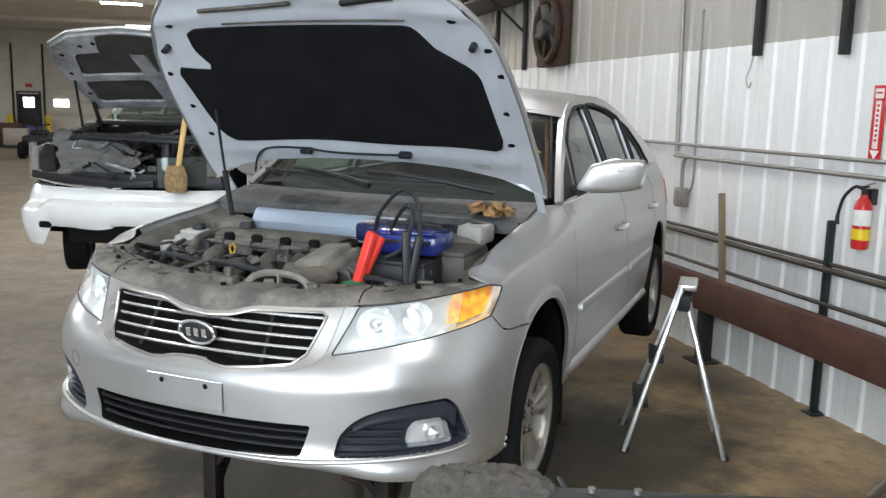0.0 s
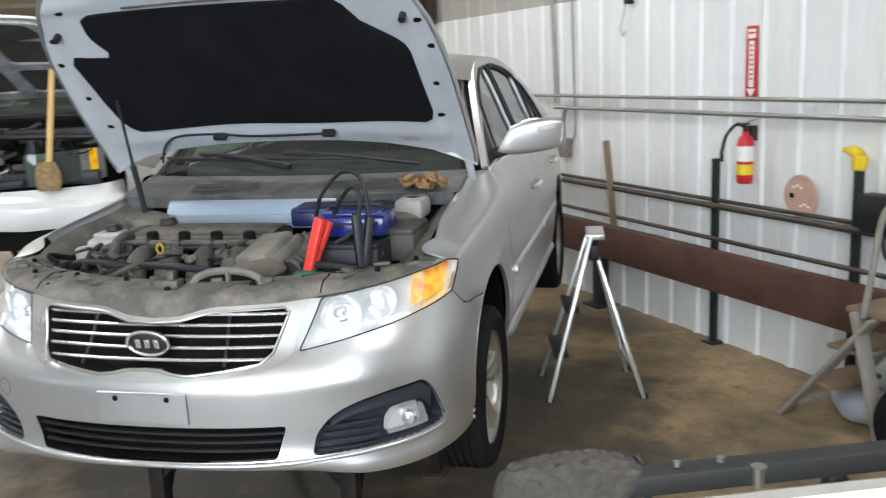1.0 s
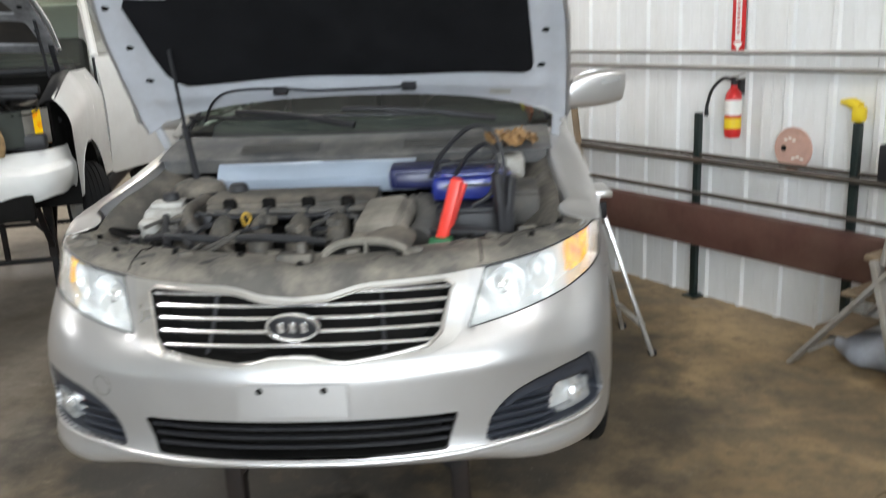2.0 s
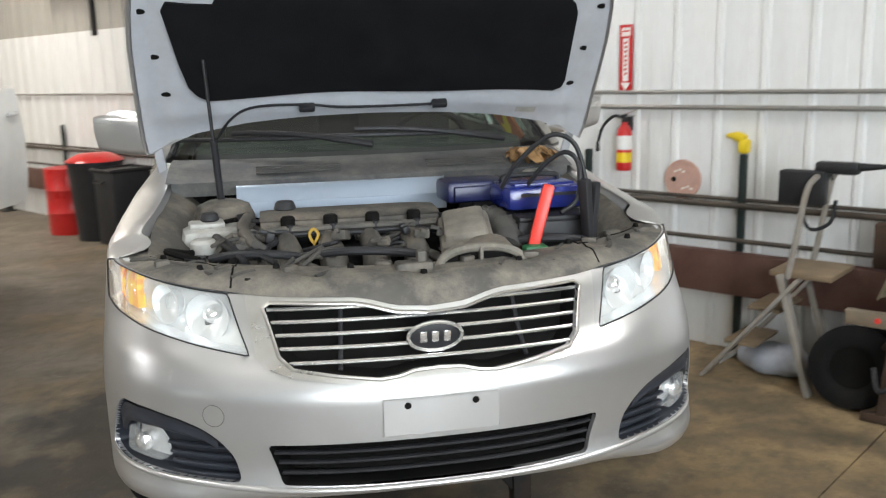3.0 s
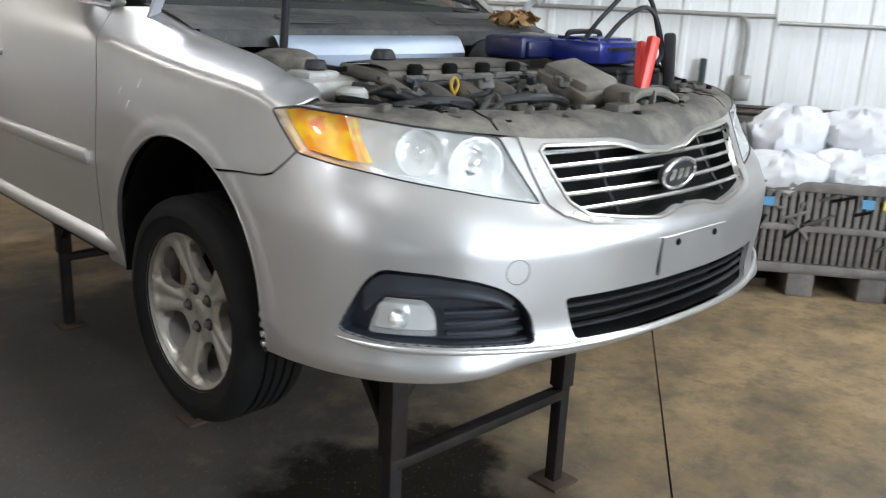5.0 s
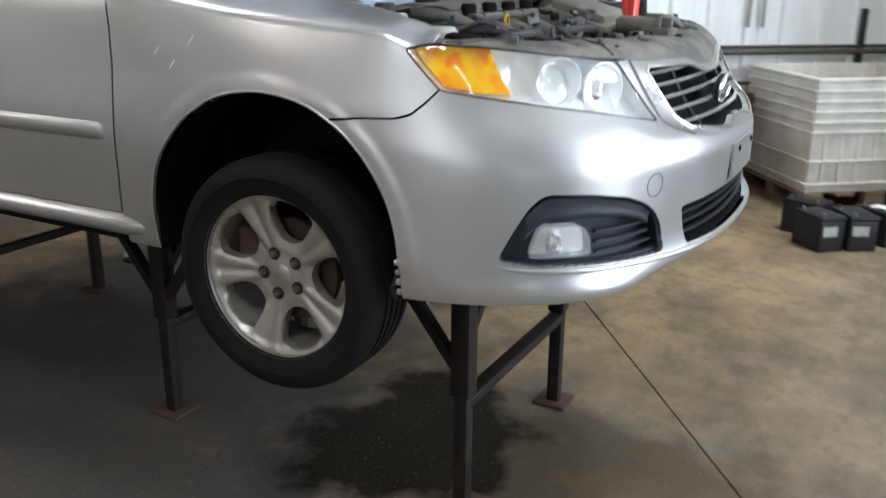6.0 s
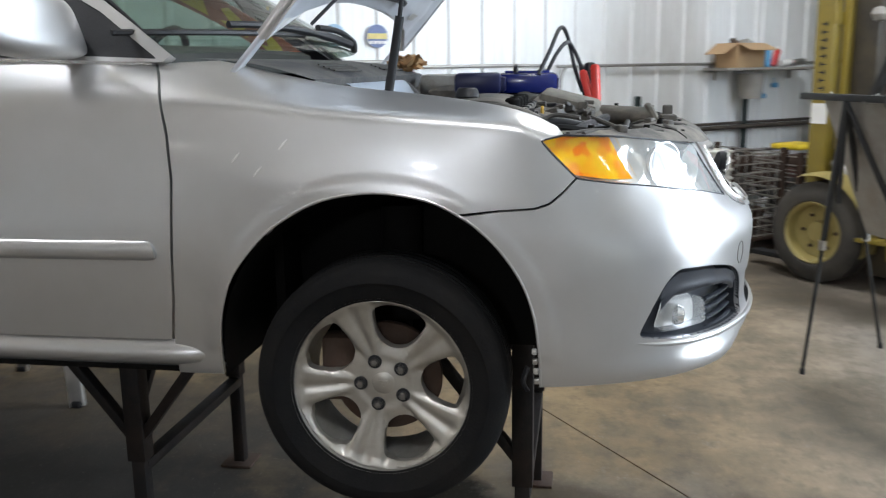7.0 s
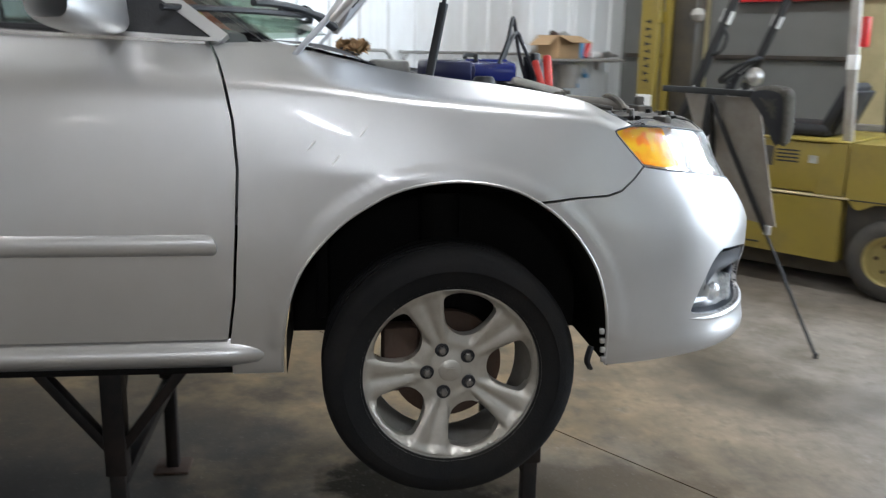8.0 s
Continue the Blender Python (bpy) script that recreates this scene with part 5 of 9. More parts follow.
# front wings, doors, rear quarters, sills
DOORGAP = [(1.512, 0.957), (1.497, 1.06), (1.487, 1.204), (1.480, 1.356), (1.488, 1.46), (1.505, 1.545), (1.522, 1.592), (1.540, 1.628)]
for sg in (1, -1):
    wing = [(s_y(0.523), 1.361), (s_y(0.555), 1.330), (s_y(0.587), 1.305), (s_y(0.622), 1.295), (s_y(0.70), 1.291), (s_y(0.79), 1.283)] + arch_rear[1:]
    wing += [(s_y(1.42), 0.866), (s_y(1.508), 0.866)] + [(s_y(y - 0.004), z) for y, z in DOORGAP] + [(s_y(y), z) for y, z in TOPFINE] + [HL[7], HL[6], HL[5]]
    if sg < 0:
        wing = mirror(wing)
    part("front_wing", skin(body, wing, (), 0.0115, 0.016, inward), SILVER, car, "dented silver front wing with small white flecks" if sg < 0 else "", sharp=50)
    # short white flecks on one wing
    for cy_, cz_ in ((1.316, 1.41), (1.262, 1.378), (1.20, 1.44)) if sg < 0 else ():
        part("paint_chip", tube([body(-s_y(cy_ + 0.010 * q), cz_ - 0.012 * q, -0.0003) for q in (-1, -0.3, 0.4, 1)], [0.001, 0.0024, 0.002, 0.0008], 6), WHITE, car)
    # flat ledge along the bonnet gap
    g = sheet(lambda u, v: (lambda p: (p[0] - sg * 0.03 * v, p[1] + 0.0, p[2] - 0.002 - 0.03 * v * v))(body(sg * s_y(0.68 + 0.68 * u), float(np.interp(0.68 + 0.68 * u, TOPS[:, 0], TOPS[:, 1])) - 0.001)), 24, 4)
    part("wing_ledge", g, SILVER, car)
    # arch lip
    P = [body(sg * s, z, 0.0015) for s, z in densify(arch_front + arch_rear[1:], 0.03)]
    part("arch_lip", tube(P, 0.0035, 8, False, 0.8), SILVER, car)
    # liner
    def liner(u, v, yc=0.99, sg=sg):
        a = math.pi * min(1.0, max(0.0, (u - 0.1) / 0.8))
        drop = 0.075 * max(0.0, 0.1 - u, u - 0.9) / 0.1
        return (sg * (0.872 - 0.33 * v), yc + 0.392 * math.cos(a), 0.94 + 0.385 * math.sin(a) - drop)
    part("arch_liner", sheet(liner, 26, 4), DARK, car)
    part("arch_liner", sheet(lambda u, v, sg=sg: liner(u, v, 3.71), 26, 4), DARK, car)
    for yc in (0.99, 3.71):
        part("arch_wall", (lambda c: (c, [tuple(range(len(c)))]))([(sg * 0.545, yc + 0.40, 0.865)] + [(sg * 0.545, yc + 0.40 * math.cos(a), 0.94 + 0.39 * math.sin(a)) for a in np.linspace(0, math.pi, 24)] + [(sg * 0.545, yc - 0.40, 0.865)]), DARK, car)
    for k_ in range(4):
        part("liner_clip", box(0.012, 0.012, 0.014, 0.003, (sg * 0.876, 0.612 + 0.002 * k_, 0.885 + 0.024 * k_)), WHITEPLASTIC if k_ % 2 else STEEL, car)
    part("liner_flap", tube(spline([(sg * 0.85, 0.635, 0.91), (sg * 0.856, 0.645, 0.875), (sg * 0.852, 0.635, 0.852)], 4), 0.010, 7, False, 0.5), BLACK, car)
    # front door
    dr = [(s_y(y + 0.003), z) for y, z in DOORGAP] + [(s_y(2.0), 1.642), (s_y(2.58), 1.655), (s_y(2.60), 1.4), (s_y(2.60), 1.1), (s_y(2.58), 0.957)]
    dr = dr if sg > 0 else mirror(dr)
    door = part("front_door", skin(body, dr, (), 0.04, 0.018, inward), SILVER, car, "silver front door with a rubbing strip", sharp=50)
    mold = rounded([(s_y(1.525), 1.162), (s_y(2.56), 1.162), (s_y(2.56), 1.210), (s_y(1.535), 1.210)], 0.022)
    mold = mold if sg > 0 else mirror(mold)
    part("rubbing_strip", skin(lambda s, z: body(s, z, -0.003 - 0.009 * max(0.0, 1 - ((z - 1.186) / 0.024) ** 2) ** 0.5), mold, (), 0.008, 0.016, inward), SILVER, door)
    part("door_handle", tube(spline([body(sg * s_y(2.30), 1.44, 0.004), body(sg * s_y(2.33), 1.443, -0.03), body(sg * s_y(2.45), 1.447, -0.034), body(sg * s_y(2.49), 1.447, 0.004)], 5), 0.013, 8), CHROME, door)
    part("belt_trim", tube([body(sg * s_y(y), z, -0.001) for y, z in ((1.55, 1.629), (2.0, 1.645), (2.58, 1.658))], 0.008, 6), CHROME, door)
    # rear door
    rarch = [(s_y(3.71 + 0.385 * math.cos(a)), 0.935 + 0.392 * math.sin(a)) for a in np.linspace(math.pi * 0.985, math.pi * 0.72, 8)]
    rd = [(s_y(2.588), 0.957), (s_y(2.608), 1.1), (s_y(2.608), 1.4), (s_y(2.588), 1.655), (s_y(3.2), 1.668), (s_y(3.55), 1.675), (s_y(3.62), 1.56), (s_y(3.52), 1.40), (s_y(3.45), 1.27)] + [(s, z) for s, z in reversed(rarch[:7])] + [(s_y(3.30), 0.957)]
    rd = rd if sg > 0 else mirror(rd)
    rdoor = part("rear_door", skin(body, rd, (), 0.045, 0.018, inward), SILVER, car, "silver rear door with a rubbing strip", sharp=50)
    mold = rounded([(s_y(2.63), 1.162), (s_y(3.28), 1.162), (s_y(3.30), 1.210), (s_y(2.63), 1.210)], 0.018)
    mold = mold if sg > 0 else mirror(mold)
    part("rubbing_strip", skin(lambda s, z: body(s, z, -0.003 - 0.009 * max(0.0, 1 - ((z - 1.186) / 0.024) ** 2) ** 0.5), mold, (), 0.008, 0.016, inward), SILVER, rdoor)
    part("door_handle", tube(spline([body(sg * s_y(3.32), 1.455, 0.004), body(sg * s_y(3.35), 1.458, -0.03), body(sg * s_y(3.47), 1.462, -0.034), body(sg * s_y(3.51), 1.462, 0.004)], 5), 0.013, 8), CHROME, rdoor)
    # rear quarter and bumper half
    q = [(s_y(3.46), 1.275), (s_y(3.53), 1.40), (s_y(3.63), 1.56), (s_y(3.56), 1.678), (s_y(3.9), 1.685), (s_y(4.2), 1.70), (s_y(4.45), 1.69), (SMAX - 0.25, 1.68), (SMAX - 0.001, 1.68), (SMAX - 0.001, 0.87), (s_y(4.3), 0.87), (s_y(4.10), 0.88)]
    q += [(s_y(3.71 + 0.385 * math.cos(a)), 0.935 + 0.392 * math.sin(a)) for a in np.linspace(0.02 * math.pi, math.pi * 0.71, 14)]
    q = q if sg > 0 else mirror(q)
    part("rear_quarter", skin(body, q, (), 0.05, 0.014, inward), SILVER, car, sharp=50)
    tl = [(s_of(0.86, 4.3), 1.38), (s_of(0.86, 4.28), 1.56), (s_of(0.55, 4.69), 1.58), (s_of(0.5, 4.7), 1.42)]
    tl = tl if sg > 0 else mirror(tl)
    part("tail_light", skin(lambda s, z: body(s, z, -0.006), rounded(tl, 0.03), (), 0.04, 0.01, inward), RED, car)
    # sill
    sill = sheet(lambda u, v: (sg * (0.872 + 0.022 * math.sin(math.pi * min(1, v * 1.25)) - 0.05 * max(0, v - 0.7) / 0.3 - 0.032 * (1 - min(1.0, u * 1.92 / 0.13)) ** 2), 1.40 + 1.917 * u, 0.955 - 0.091 * v), 60, 8)
    part("sill", sill, SILVER, car)
    part("sill_underside", box(0.16, 1.90, 0.02, 0.004, (sg * 0.77, 2.385, 0.872)), DARK, car)

# boot lid, roof, pillars and glass
part("boot_lid", sheet(lambda u, v: ((2 * v - 1) * (0.70 - 0.05 * u), 3.98 + 0.70 * u, 1.70 + 0.025 * (1 - (2 * v - 1) ** 2) - 0.02 * u * u), 8, 14), SILVER, car)


RAIL = spline([(1.50, 1.648), (1.68, 1.775), (1.90, 1.915), (2.12, 2.025), (2.35, 2.085), (2.75, 2.115), (3.15, 2.095), (3.50, 2.02), (3.80, 1.91), (4.02, 1.80), (4.2, 1.71)], 8)


def rail_z(y):
    return float(np.interp(y, RAIL[:, 0], RAIL[:, 1]))


def rail_x(z):
    return 0.812 - 0.42 * (z - 1.62) - 0.10 * (max(0, z - 1.9) ** 1.5)


def side(y, z):
    return (rail_x(z), y, z)


def side_in(y, z):
    return (-0.9, 0, -0.3)


belt = [(1.52, 1.632), (2.0, 1.648), (2.6, 1.66), (3.2, 1.672), (3.6, 1.682), (4.2, 1.70)]
outline = [(float(a), float(b)) for a, b in RAIL] + list(reversed(belt))
W1 = rounded([(1.80, 1.652), (2.53, 1.668), (2.53, 2.062), (2.33, 2.048), (2.12, 1.985), (1.93, 1.892)], 0.02)
W0 = rounded([(1.535, 1.640), (1.77, 1.652), (1.87, 1.848), (1.70, 1.758)], 0.008)
W2 = rounded([(2.60, 1.668), (3.32, 1.685), (3.32, 2.0), (3.1, 2.045), (2.75, 2.07), (2.60, 2.066)], 0.02)
W3 = rounded([(3.36, 1.686), (3.78, 1.70), (3.68, 1.82), (3.50, 1.93), (3.36, 1.975)], 0.02)
for sg in (1, -1):
    g = Geo()
    sk = skin(side, outline, [W1, W2, W3, W0], 0.035, 0.03, side_in)
    cab = part("cabin_side", sk if sg > 0 else flipped(sk), SILVER, car, "", sharp=50)
    for w in (W1, W2, W3):
        gl = skin(lambda y, z: (rail_x(z) - 0.014, y, z), w, (), 0.08, 0)
        part("side_window", gl if sg > 0 else flipped(gl), SIDEGLASS, cab, "tinted side window").visible_shadow = False
        lp = [(rail_x(z) + 0.002, y, z) for y, z in resample(w, 0.05)]
        tb = tube(lp, 0.009, 6, True)
        part("window_seal", tb if sg > 0 else flipped(tb), BLACK, cab)
    sk = skin(lambda y, z: (rail_x(z) - 0.004, y, z), W0, (), 0.05, 0)
    part("mirror_sail", sk if sg > 0 else flipped(sk), BLACK, cab)
    blk = [(2.535, 1.665), (2.595, 1.665), (2.595, 2.068), (2.535, 2.064)]
    sk = skin(lambda y, z: (rail_x(z) + 0.003, y, z), blk, (), 0.06, 0.004, side_in)
    part("pillar_cover", sk if sg > 0 else flipped(sk), BLACK, cab)


def roof(u, v):
    y = 2.06 + 1.60 * u
    z = rail_z(y) - 0.004
    x = rail_x(z)
    w = 2 * v - 1
    return (x * w, y - 0.05 * (1 - w * w) * (1 - u) * 1.0, z + 0.048 * (1 - abs(w) ** 2.2))


part("roof", sheet(roof, 20, 18), SILVER, car)


def wscreen(u, v):
    w = 2 * v - 1
    ya, yb = 1.54 - 0.25 * (1 - w * w), 2.09 - 0.055 * (1 - w * w)
    za, zb = 1.652 + 0.012 * (1 - w * w), rail_z(2.09) + 0.042 * (1 - abs(w) ** 2.2)
    y = ya + (yb - ya) * u
    z = za + (zb - za) * u + 0.03 * math.sin(math.pi * u)
    x = ((1 - u) * 0.745 + u * 0.578)
    return (x * w, y, z)


ws = part("windscreen", sheet(wscreen, 12, 18), WSGLASS, car, "slightly dusty green-tinted windscreen")
ws.visible_shadow = False
part("screen_seal", tube([wscreen(u, 1) for u in np.linspace(0, 1, 14)] + [wscreen(1, v) for v in np.linspace(1, 0, 20)[1:]] + [wscreen(u, 0) for u in np.linspace(1, 0, 14)[1:]], 0.007, 6), BLACK, ws)


def rscreen(u, v):
    w = 2 * v - 1
    y = 3.60 + 0.42 * u + 0.06 * (1 - w * w)
    z = (rail_z(3.60) + 0.04 * (1 - w * w)) * (1 - u) + 1.715 * u
    return (w * (0.60 + 0.06 * u), y, z)


part("rear_screen", sheet(rscreen, 8, 12), SIDEGLASS, car).visible_shadow = False
# chalk marks on the glass: plain strokes, not readable
for i in range(8):
    c = wscreen(0.42 + 0.055 * i, 0.955 - 0.012 * i)
    part("chalk_mark", tube([(c[0] - 0.02, c[1] - 0.012, c[2] + 0.004), (c[0] + 0.0, c[1] - 0.012, c[2] + 0.014 * (-1) ** i), (c[0] + 0.02, c[1] - 0.012, c[2] + 0.002)], 0.0035, 5), YELLOW, ws)
for i in range(9):
    c = wscreen(0.955, 0.70 + 0.025 * i)
    part("chalk_mark", tube([(c[0] - 0.01, c[1] - 0.014, c[2] + 0.003), (c[0], c[1] - 0.012, c[2] + 0.02), (c[0] + 0.012, c[1] - 0.014, c[2] + 0.004)], 0.003, 5), WHITE, ws)
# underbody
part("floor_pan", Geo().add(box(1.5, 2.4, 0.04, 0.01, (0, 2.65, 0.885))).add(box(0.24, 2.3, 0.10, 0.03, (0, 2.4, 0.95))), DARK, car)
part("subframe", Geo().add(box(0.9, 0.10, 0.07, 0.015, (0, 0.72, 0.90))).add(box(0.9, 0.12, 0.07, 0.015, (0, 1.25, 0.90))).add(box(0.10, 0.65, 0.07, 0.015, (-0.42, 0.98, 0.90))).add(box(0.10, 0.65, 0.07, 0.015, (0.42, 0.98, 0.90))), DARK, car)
# cabin
part("dashboard", Geo().add(box(1.36, 0.42, 0.16, 0.05, (0, 1.80, 1.60))).add(box(1.30, 0.2, 0.28, 0.05, (0, 1.95, 1.45))), INTERIOR, car)
wheel_m = Matrix.Translation((0.36, 2.12, 1.60)) @ pose(0, 0, 0, -65)
part("steering_wheel", Geo().add(tube([(0.185 * math.cos(a), 0.185 * math.sin(a), 0) for a in np.linspace(0, 2 * math.pi, 30, False)], 0.015, 8, True)).add(box(0.16, 0.11, 0.05, 0.02)).add(box(0.34, 0.03, 0.02, 0.006)), BLACK, car, m=wheel_m)
for sx_ in (-0.36, 0.36):
    part("seat", Geo().add(box(0.50, 0.52, 0.16, 0.05, (sx_, 2.55, 1.22))).add(box(0.50, 0.14, 0.62, 0.05, (sx_, 2.86, 1.55))).add(box(0.26, 0.10, 0.16, 0.04, (sx_, 2.92, 1.93))), INTERIOR, car)
part("rear_bench", Geo().add(box(1.30, 0.5, 0.18, 0.05, (0, 3.35, 1.22))).add(box(1.30, 0.15, 0.6, 0.05, (0, 3.68, 1.55))), INTERIOR, car)
part("roof_lining", sheet(lambda u, v: (lambda p: (p[0] * 0.97, p[1] + 0.03, p[2] - 0.03))(roof(u, v)), 8, 8), LINING, car)
part("mirror_inside", Geo().add(box(0.22, 0.03, 0.06, 0.012, (0, 2.02, 1.98))).add(box(0.02, 0.02, 0.07, 0.004, (0, 2.03, 2.03))), BLACK, car)

# door mirrors
for sg in (1, -1):
    prof = [(0.0, 0.0), (0.028, 0.9), (0.10, 1.0), (0.19, 0.96), (0.225, 0.7), (0.232, 0.3)]

    def shell(u, v, sg=sg):
        t = u
        k = math.sin(math.pi * min(1, max(0.0, 0.05 + 0.88 * t))) ** 0.13
        a = 2 * math.pi * v
        x = 0.835 + (0.258 if sg > 0 else 0.232) * t
        ca, sa = math.copysign(abs(math.cos(a)) ** 0.42, math.cos(a)), math.copysign(abs(math.sin(a)) ** 0.42, math.sin(a))
        x += 0.035 * sa * (1 - t) - 0.012 * max(0.0, -sa) * t
        return (sg * x, (1.775 if sg > 0 else 1.757) + 0.05 * ca * k * (1.25 if ca < 0 else 0.75) + 0.06 * t, (1.733 if sg > 0 else 1.712) + 0.022 * t + (0.076 if sg > 0 else 0.080) * sa * k)
    mr = part("door_mirror", sheet(shell, 16, 24), SILVER, car, "silver door mirror with a small clear indicator")
    part("mirror_foot", Geo().add(bar((sg * 0.775, 1.76, 1.668), (sg * 0.88, 1.775, 1.70), 0.07, 0.045, 0.012)), BLACK, mr)
    part("mirror_glass", lathe([(0.0001, 0), (0.062, 0)], 24, False, "y"), CHROME, mr, m=Matrix.Translation((sg * 0.965, 1.835, 1.763)) @ Matrix.Diagonal((1.5, 1, 0.95, 1)))
    part("indicator", bar((sg * 0.99, 1.732, 1.778), (sg * 1.065, 1.772, 1.786), 0.02, 0.022, 0.005), LENS, mr)

PIPE_DARK = mat("dull_dark_steel", (0.22, 0.21, 0.20), 0.3, 0.9, 0.1, 20)
# wheels: tyre, five-spoke alloy, disc, nuts
R_T, R_R = 0.3125, 0.221


def tyre_geo():
    prof = [(R_R - 0.004, -0.085), (R_R + 0.012, -0.092), (R_R + 0.05, -0.102), (R_T - 0.048, -0.1035), (R_T - 0.034, -0.1015), (R_T - 0.022, -0.0975), (R_T - 0.013, -0.0915), (R_T - 0.006, -0.083), (R_T - 0.001, -0.068)]
    for gz in (-0.045, -0.015, 0.015, 0.045):
        prof += [(R_T, gz - 0.006), (R_T - 0.008, gz - 0.005), (R_T - 0.008, gz + 0.005), (R_T, gz + 0.006)]
    prof += [(R_T - 0.001, 0.068), (R_T - 0.006, 0.083), (R_T - 0.013, 0.0915), (R_T - 0.022, 0.0975), (R_T - 0.034, 0.1015), (R_T - 0.048, 0.1035), (R_R + 0.05, 0.102), (R_R + 0.012, 0.092), (R_R - 0.004, 0.085)]
    return lathe(prof, 72, False, "x")


def dish(r):
    """Height of the spoke face towards the outside."""
    return float(np.interp(r, [0, 0.03, 0.055, 0.09, 0.15, 0.195, 0.212, 0.22], [0.052, 0.05, 0.046, 0.052, 0.062, 0.068, 0.076, 0.074]))


def face(y, z):
    """Spokes are hollow along the middle and fall away into the openings."""
    r = math.hypot(y, z)
    d = abs((math.degrees(math.atan2(z, y)) - 39 + 36) % 72 - 36)
    k = min(1.0, max(0.0, (r - 0.07) / 0.03)) * min(1.0, max(0.0, (0.212 - r) / 0.010))
    return (dish(r) - k * (0.006 * math.exp(-(d / 4.0) ** 2) + 0.009 * min(1.0, max(0.0, (d - 12) / 3.5)) ** 1.3), y, z)


def spoke_holes():
    hs = []
    for k in range(5):
        a0 = radians(75 + 72 * k)
        pts = []
        for da, r in ((-21.5, 0.192), (-11, 0.2035), (0, 0.2055), (11, 0.2035), (21.5, 0.192), (22, 0.142), (18, 0.106), (0, 0.090), (-18, 0.106), (-22, 0.142)):
            a = a0 + radians(da)
            pts.append((r * math.cos(a), r * math.sin(a)))
        hs.append(rounded(pts, 0.015, 3))
    return hs


def make_wheel(m, parent, mirrored):
    """Outside faces +x of m."""
    w = new("wheel")
    w.parent = parent
    w.matrix_basis = m
    tagged(w, "dusty five-spoke alloy wheel with a worn tyre, hanging free")
    part("tyre", WHEEL["tyre"], RUBBER, w)
    part("rim_face", WHEEL["face"], RIM, w, "dusty silver five-spoke alloy rim")
    part("rim_barrel", WHEEL["barrel"], BARREL, w)
    part("brake_disc", WHEEL["disc"], RUST, w, "rusty brake disc")
    part("caliper", WHEEL["caliper"], RUST, w)
    part("hub_cap", WHEEL["cap"], RIM, w)
    for k in range(5):
        a = radians(111 + 72 * k)
        part("nut_socket", WHEEL["socket"], BLACK, w, m=pose(0.0475, 0.057 * math.cos(a), 0.057 * math.sin(a)))
        part("wheel_nut", WHEEL["nut"], PIPE_DARK, w, m=pose(0.046, 0.057 * math.cos(a), 0.057 * math.sin(a)))
    return w


_outer = [(0.2185 * math.cos(a), 0.2185 * math.sin(a)) for a in np.linspace(0, 2 * math.pi, 72, False)]
_face = Geo().add(skin(face, _outer, spoke_holes(), 0.007, 0.03, lambda y, z: (-1, 0, 0)))
WHEEL = {
    "tyre": Geo().add(tyre_geo()).mesh("tyre"),
    "face": _face.mesh("rim_face", True, 45),
    "barrel": Geo().add(lathe([(0.226, 0.085), (0.228, 0.078), (0.209, 0.07), (0.200, 0.04), (0.19, -0.06), (0.212, -0.08), (0.222, -0.09)], 60, False, "x")).add(
        lathe([(0.223, 0.088), (0.2175, 0.076), (0.210, 0.06)], 60, False, "x")).mesh("rim_barrel"),
    "disc": Geo().add(lathe([(0.06, 0.0), (0.138, 0.0), (0.140, -0.006), (0.138, -0.024), (0.06, -0.024)], 40, False, "x")).add(lathe([(0.0001, 0.012), (0.06, 0.012), (0.066, 0.0), (0.066, -0.03)], 30, False, "x")).mesh("brake_disc"),
    "caliper": Geo().add(box(0.07, 0.09, 0.17, 0.015, (-0.015, -0.118, 0.02))).mesh("caliper"),
    "cap": Geo().add(lathe([(0.0001, 0.053), (0.024, 0.0525), (0.0285, 0.050), (0.030, 0.043)], 26, False, "x")).add(box(0.004, 0.022, 0.004, 0, (0.053, 0, 0.004))).add(box(0.004, 0.004, 0.018, 0, (0.053, -0.004, -0.002))).mesh("hub_cap"),
    "socket": Geo().add(lathe([(0.0001, 0.0035), (0.0165, 0.0035), (0.0175, 0.002), (0.0175, -0.008)], 20, False, "x")).mesh("nut_socket"),
    "nut": Geo().add(lathe([(0.012, -0.01), (0.0125, 0.004), (0.0115, 0.006)], 18, False, "x")).add(lathe([(0.0001, 0.017), (0.008, 0.016), (0.0105, 0.011), (0.0105, -0.008)], 6, False, "x")).mesh("wheel_nut"),
}
HUB_Z, HUB_X = 0.853, 0.795
for (hx, hy, sp, toe) in ((-HUB_X, 0.99, 0, 2), (HUB_X, 0.99, 40, 0), (-HUB_X, 3.71, 15, 0), (HUB_X, 3.71, 55, 0)):
    make_wheel(Matrix.Translation((hx, hy, HUB_Z)) @ pose(0, 0, 0, 0, 0, toe + (180 if hx < 0 else 0)) @ pose(0, 0, 0, (0 if hx < 0 else sp)), car, hx < 0)
for hy in (0.99, 3.71):
    g = Geo().add(tube([(-0.74, hy, HUB_Z), (0.74, hy, HUB_Z)], 0.022, 10))
    for sg in (1, -1):
        g.add(tube([(sg * 0.60, hy, HUB_Z), (sg * 0.54, hy + 0.01, 1.45)], 0.028, 12)).add(tube([(sg * 0.60, hy, 0.95), (sg * 0.565, hy, 1.25)], 0.055, 12))
        g.add(bar((sg * 0.68, hy, HUB_Z - 0.09), (sg * 0.36, hy + 0.08, 0.89), 0.05, 0.03)).add(bar((sg * 0.68, hy, HUB_Z - 0.09), (sg * 0.36, hy - 0.1, 0.89), 0.05, 0.03))
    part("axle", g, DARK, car)

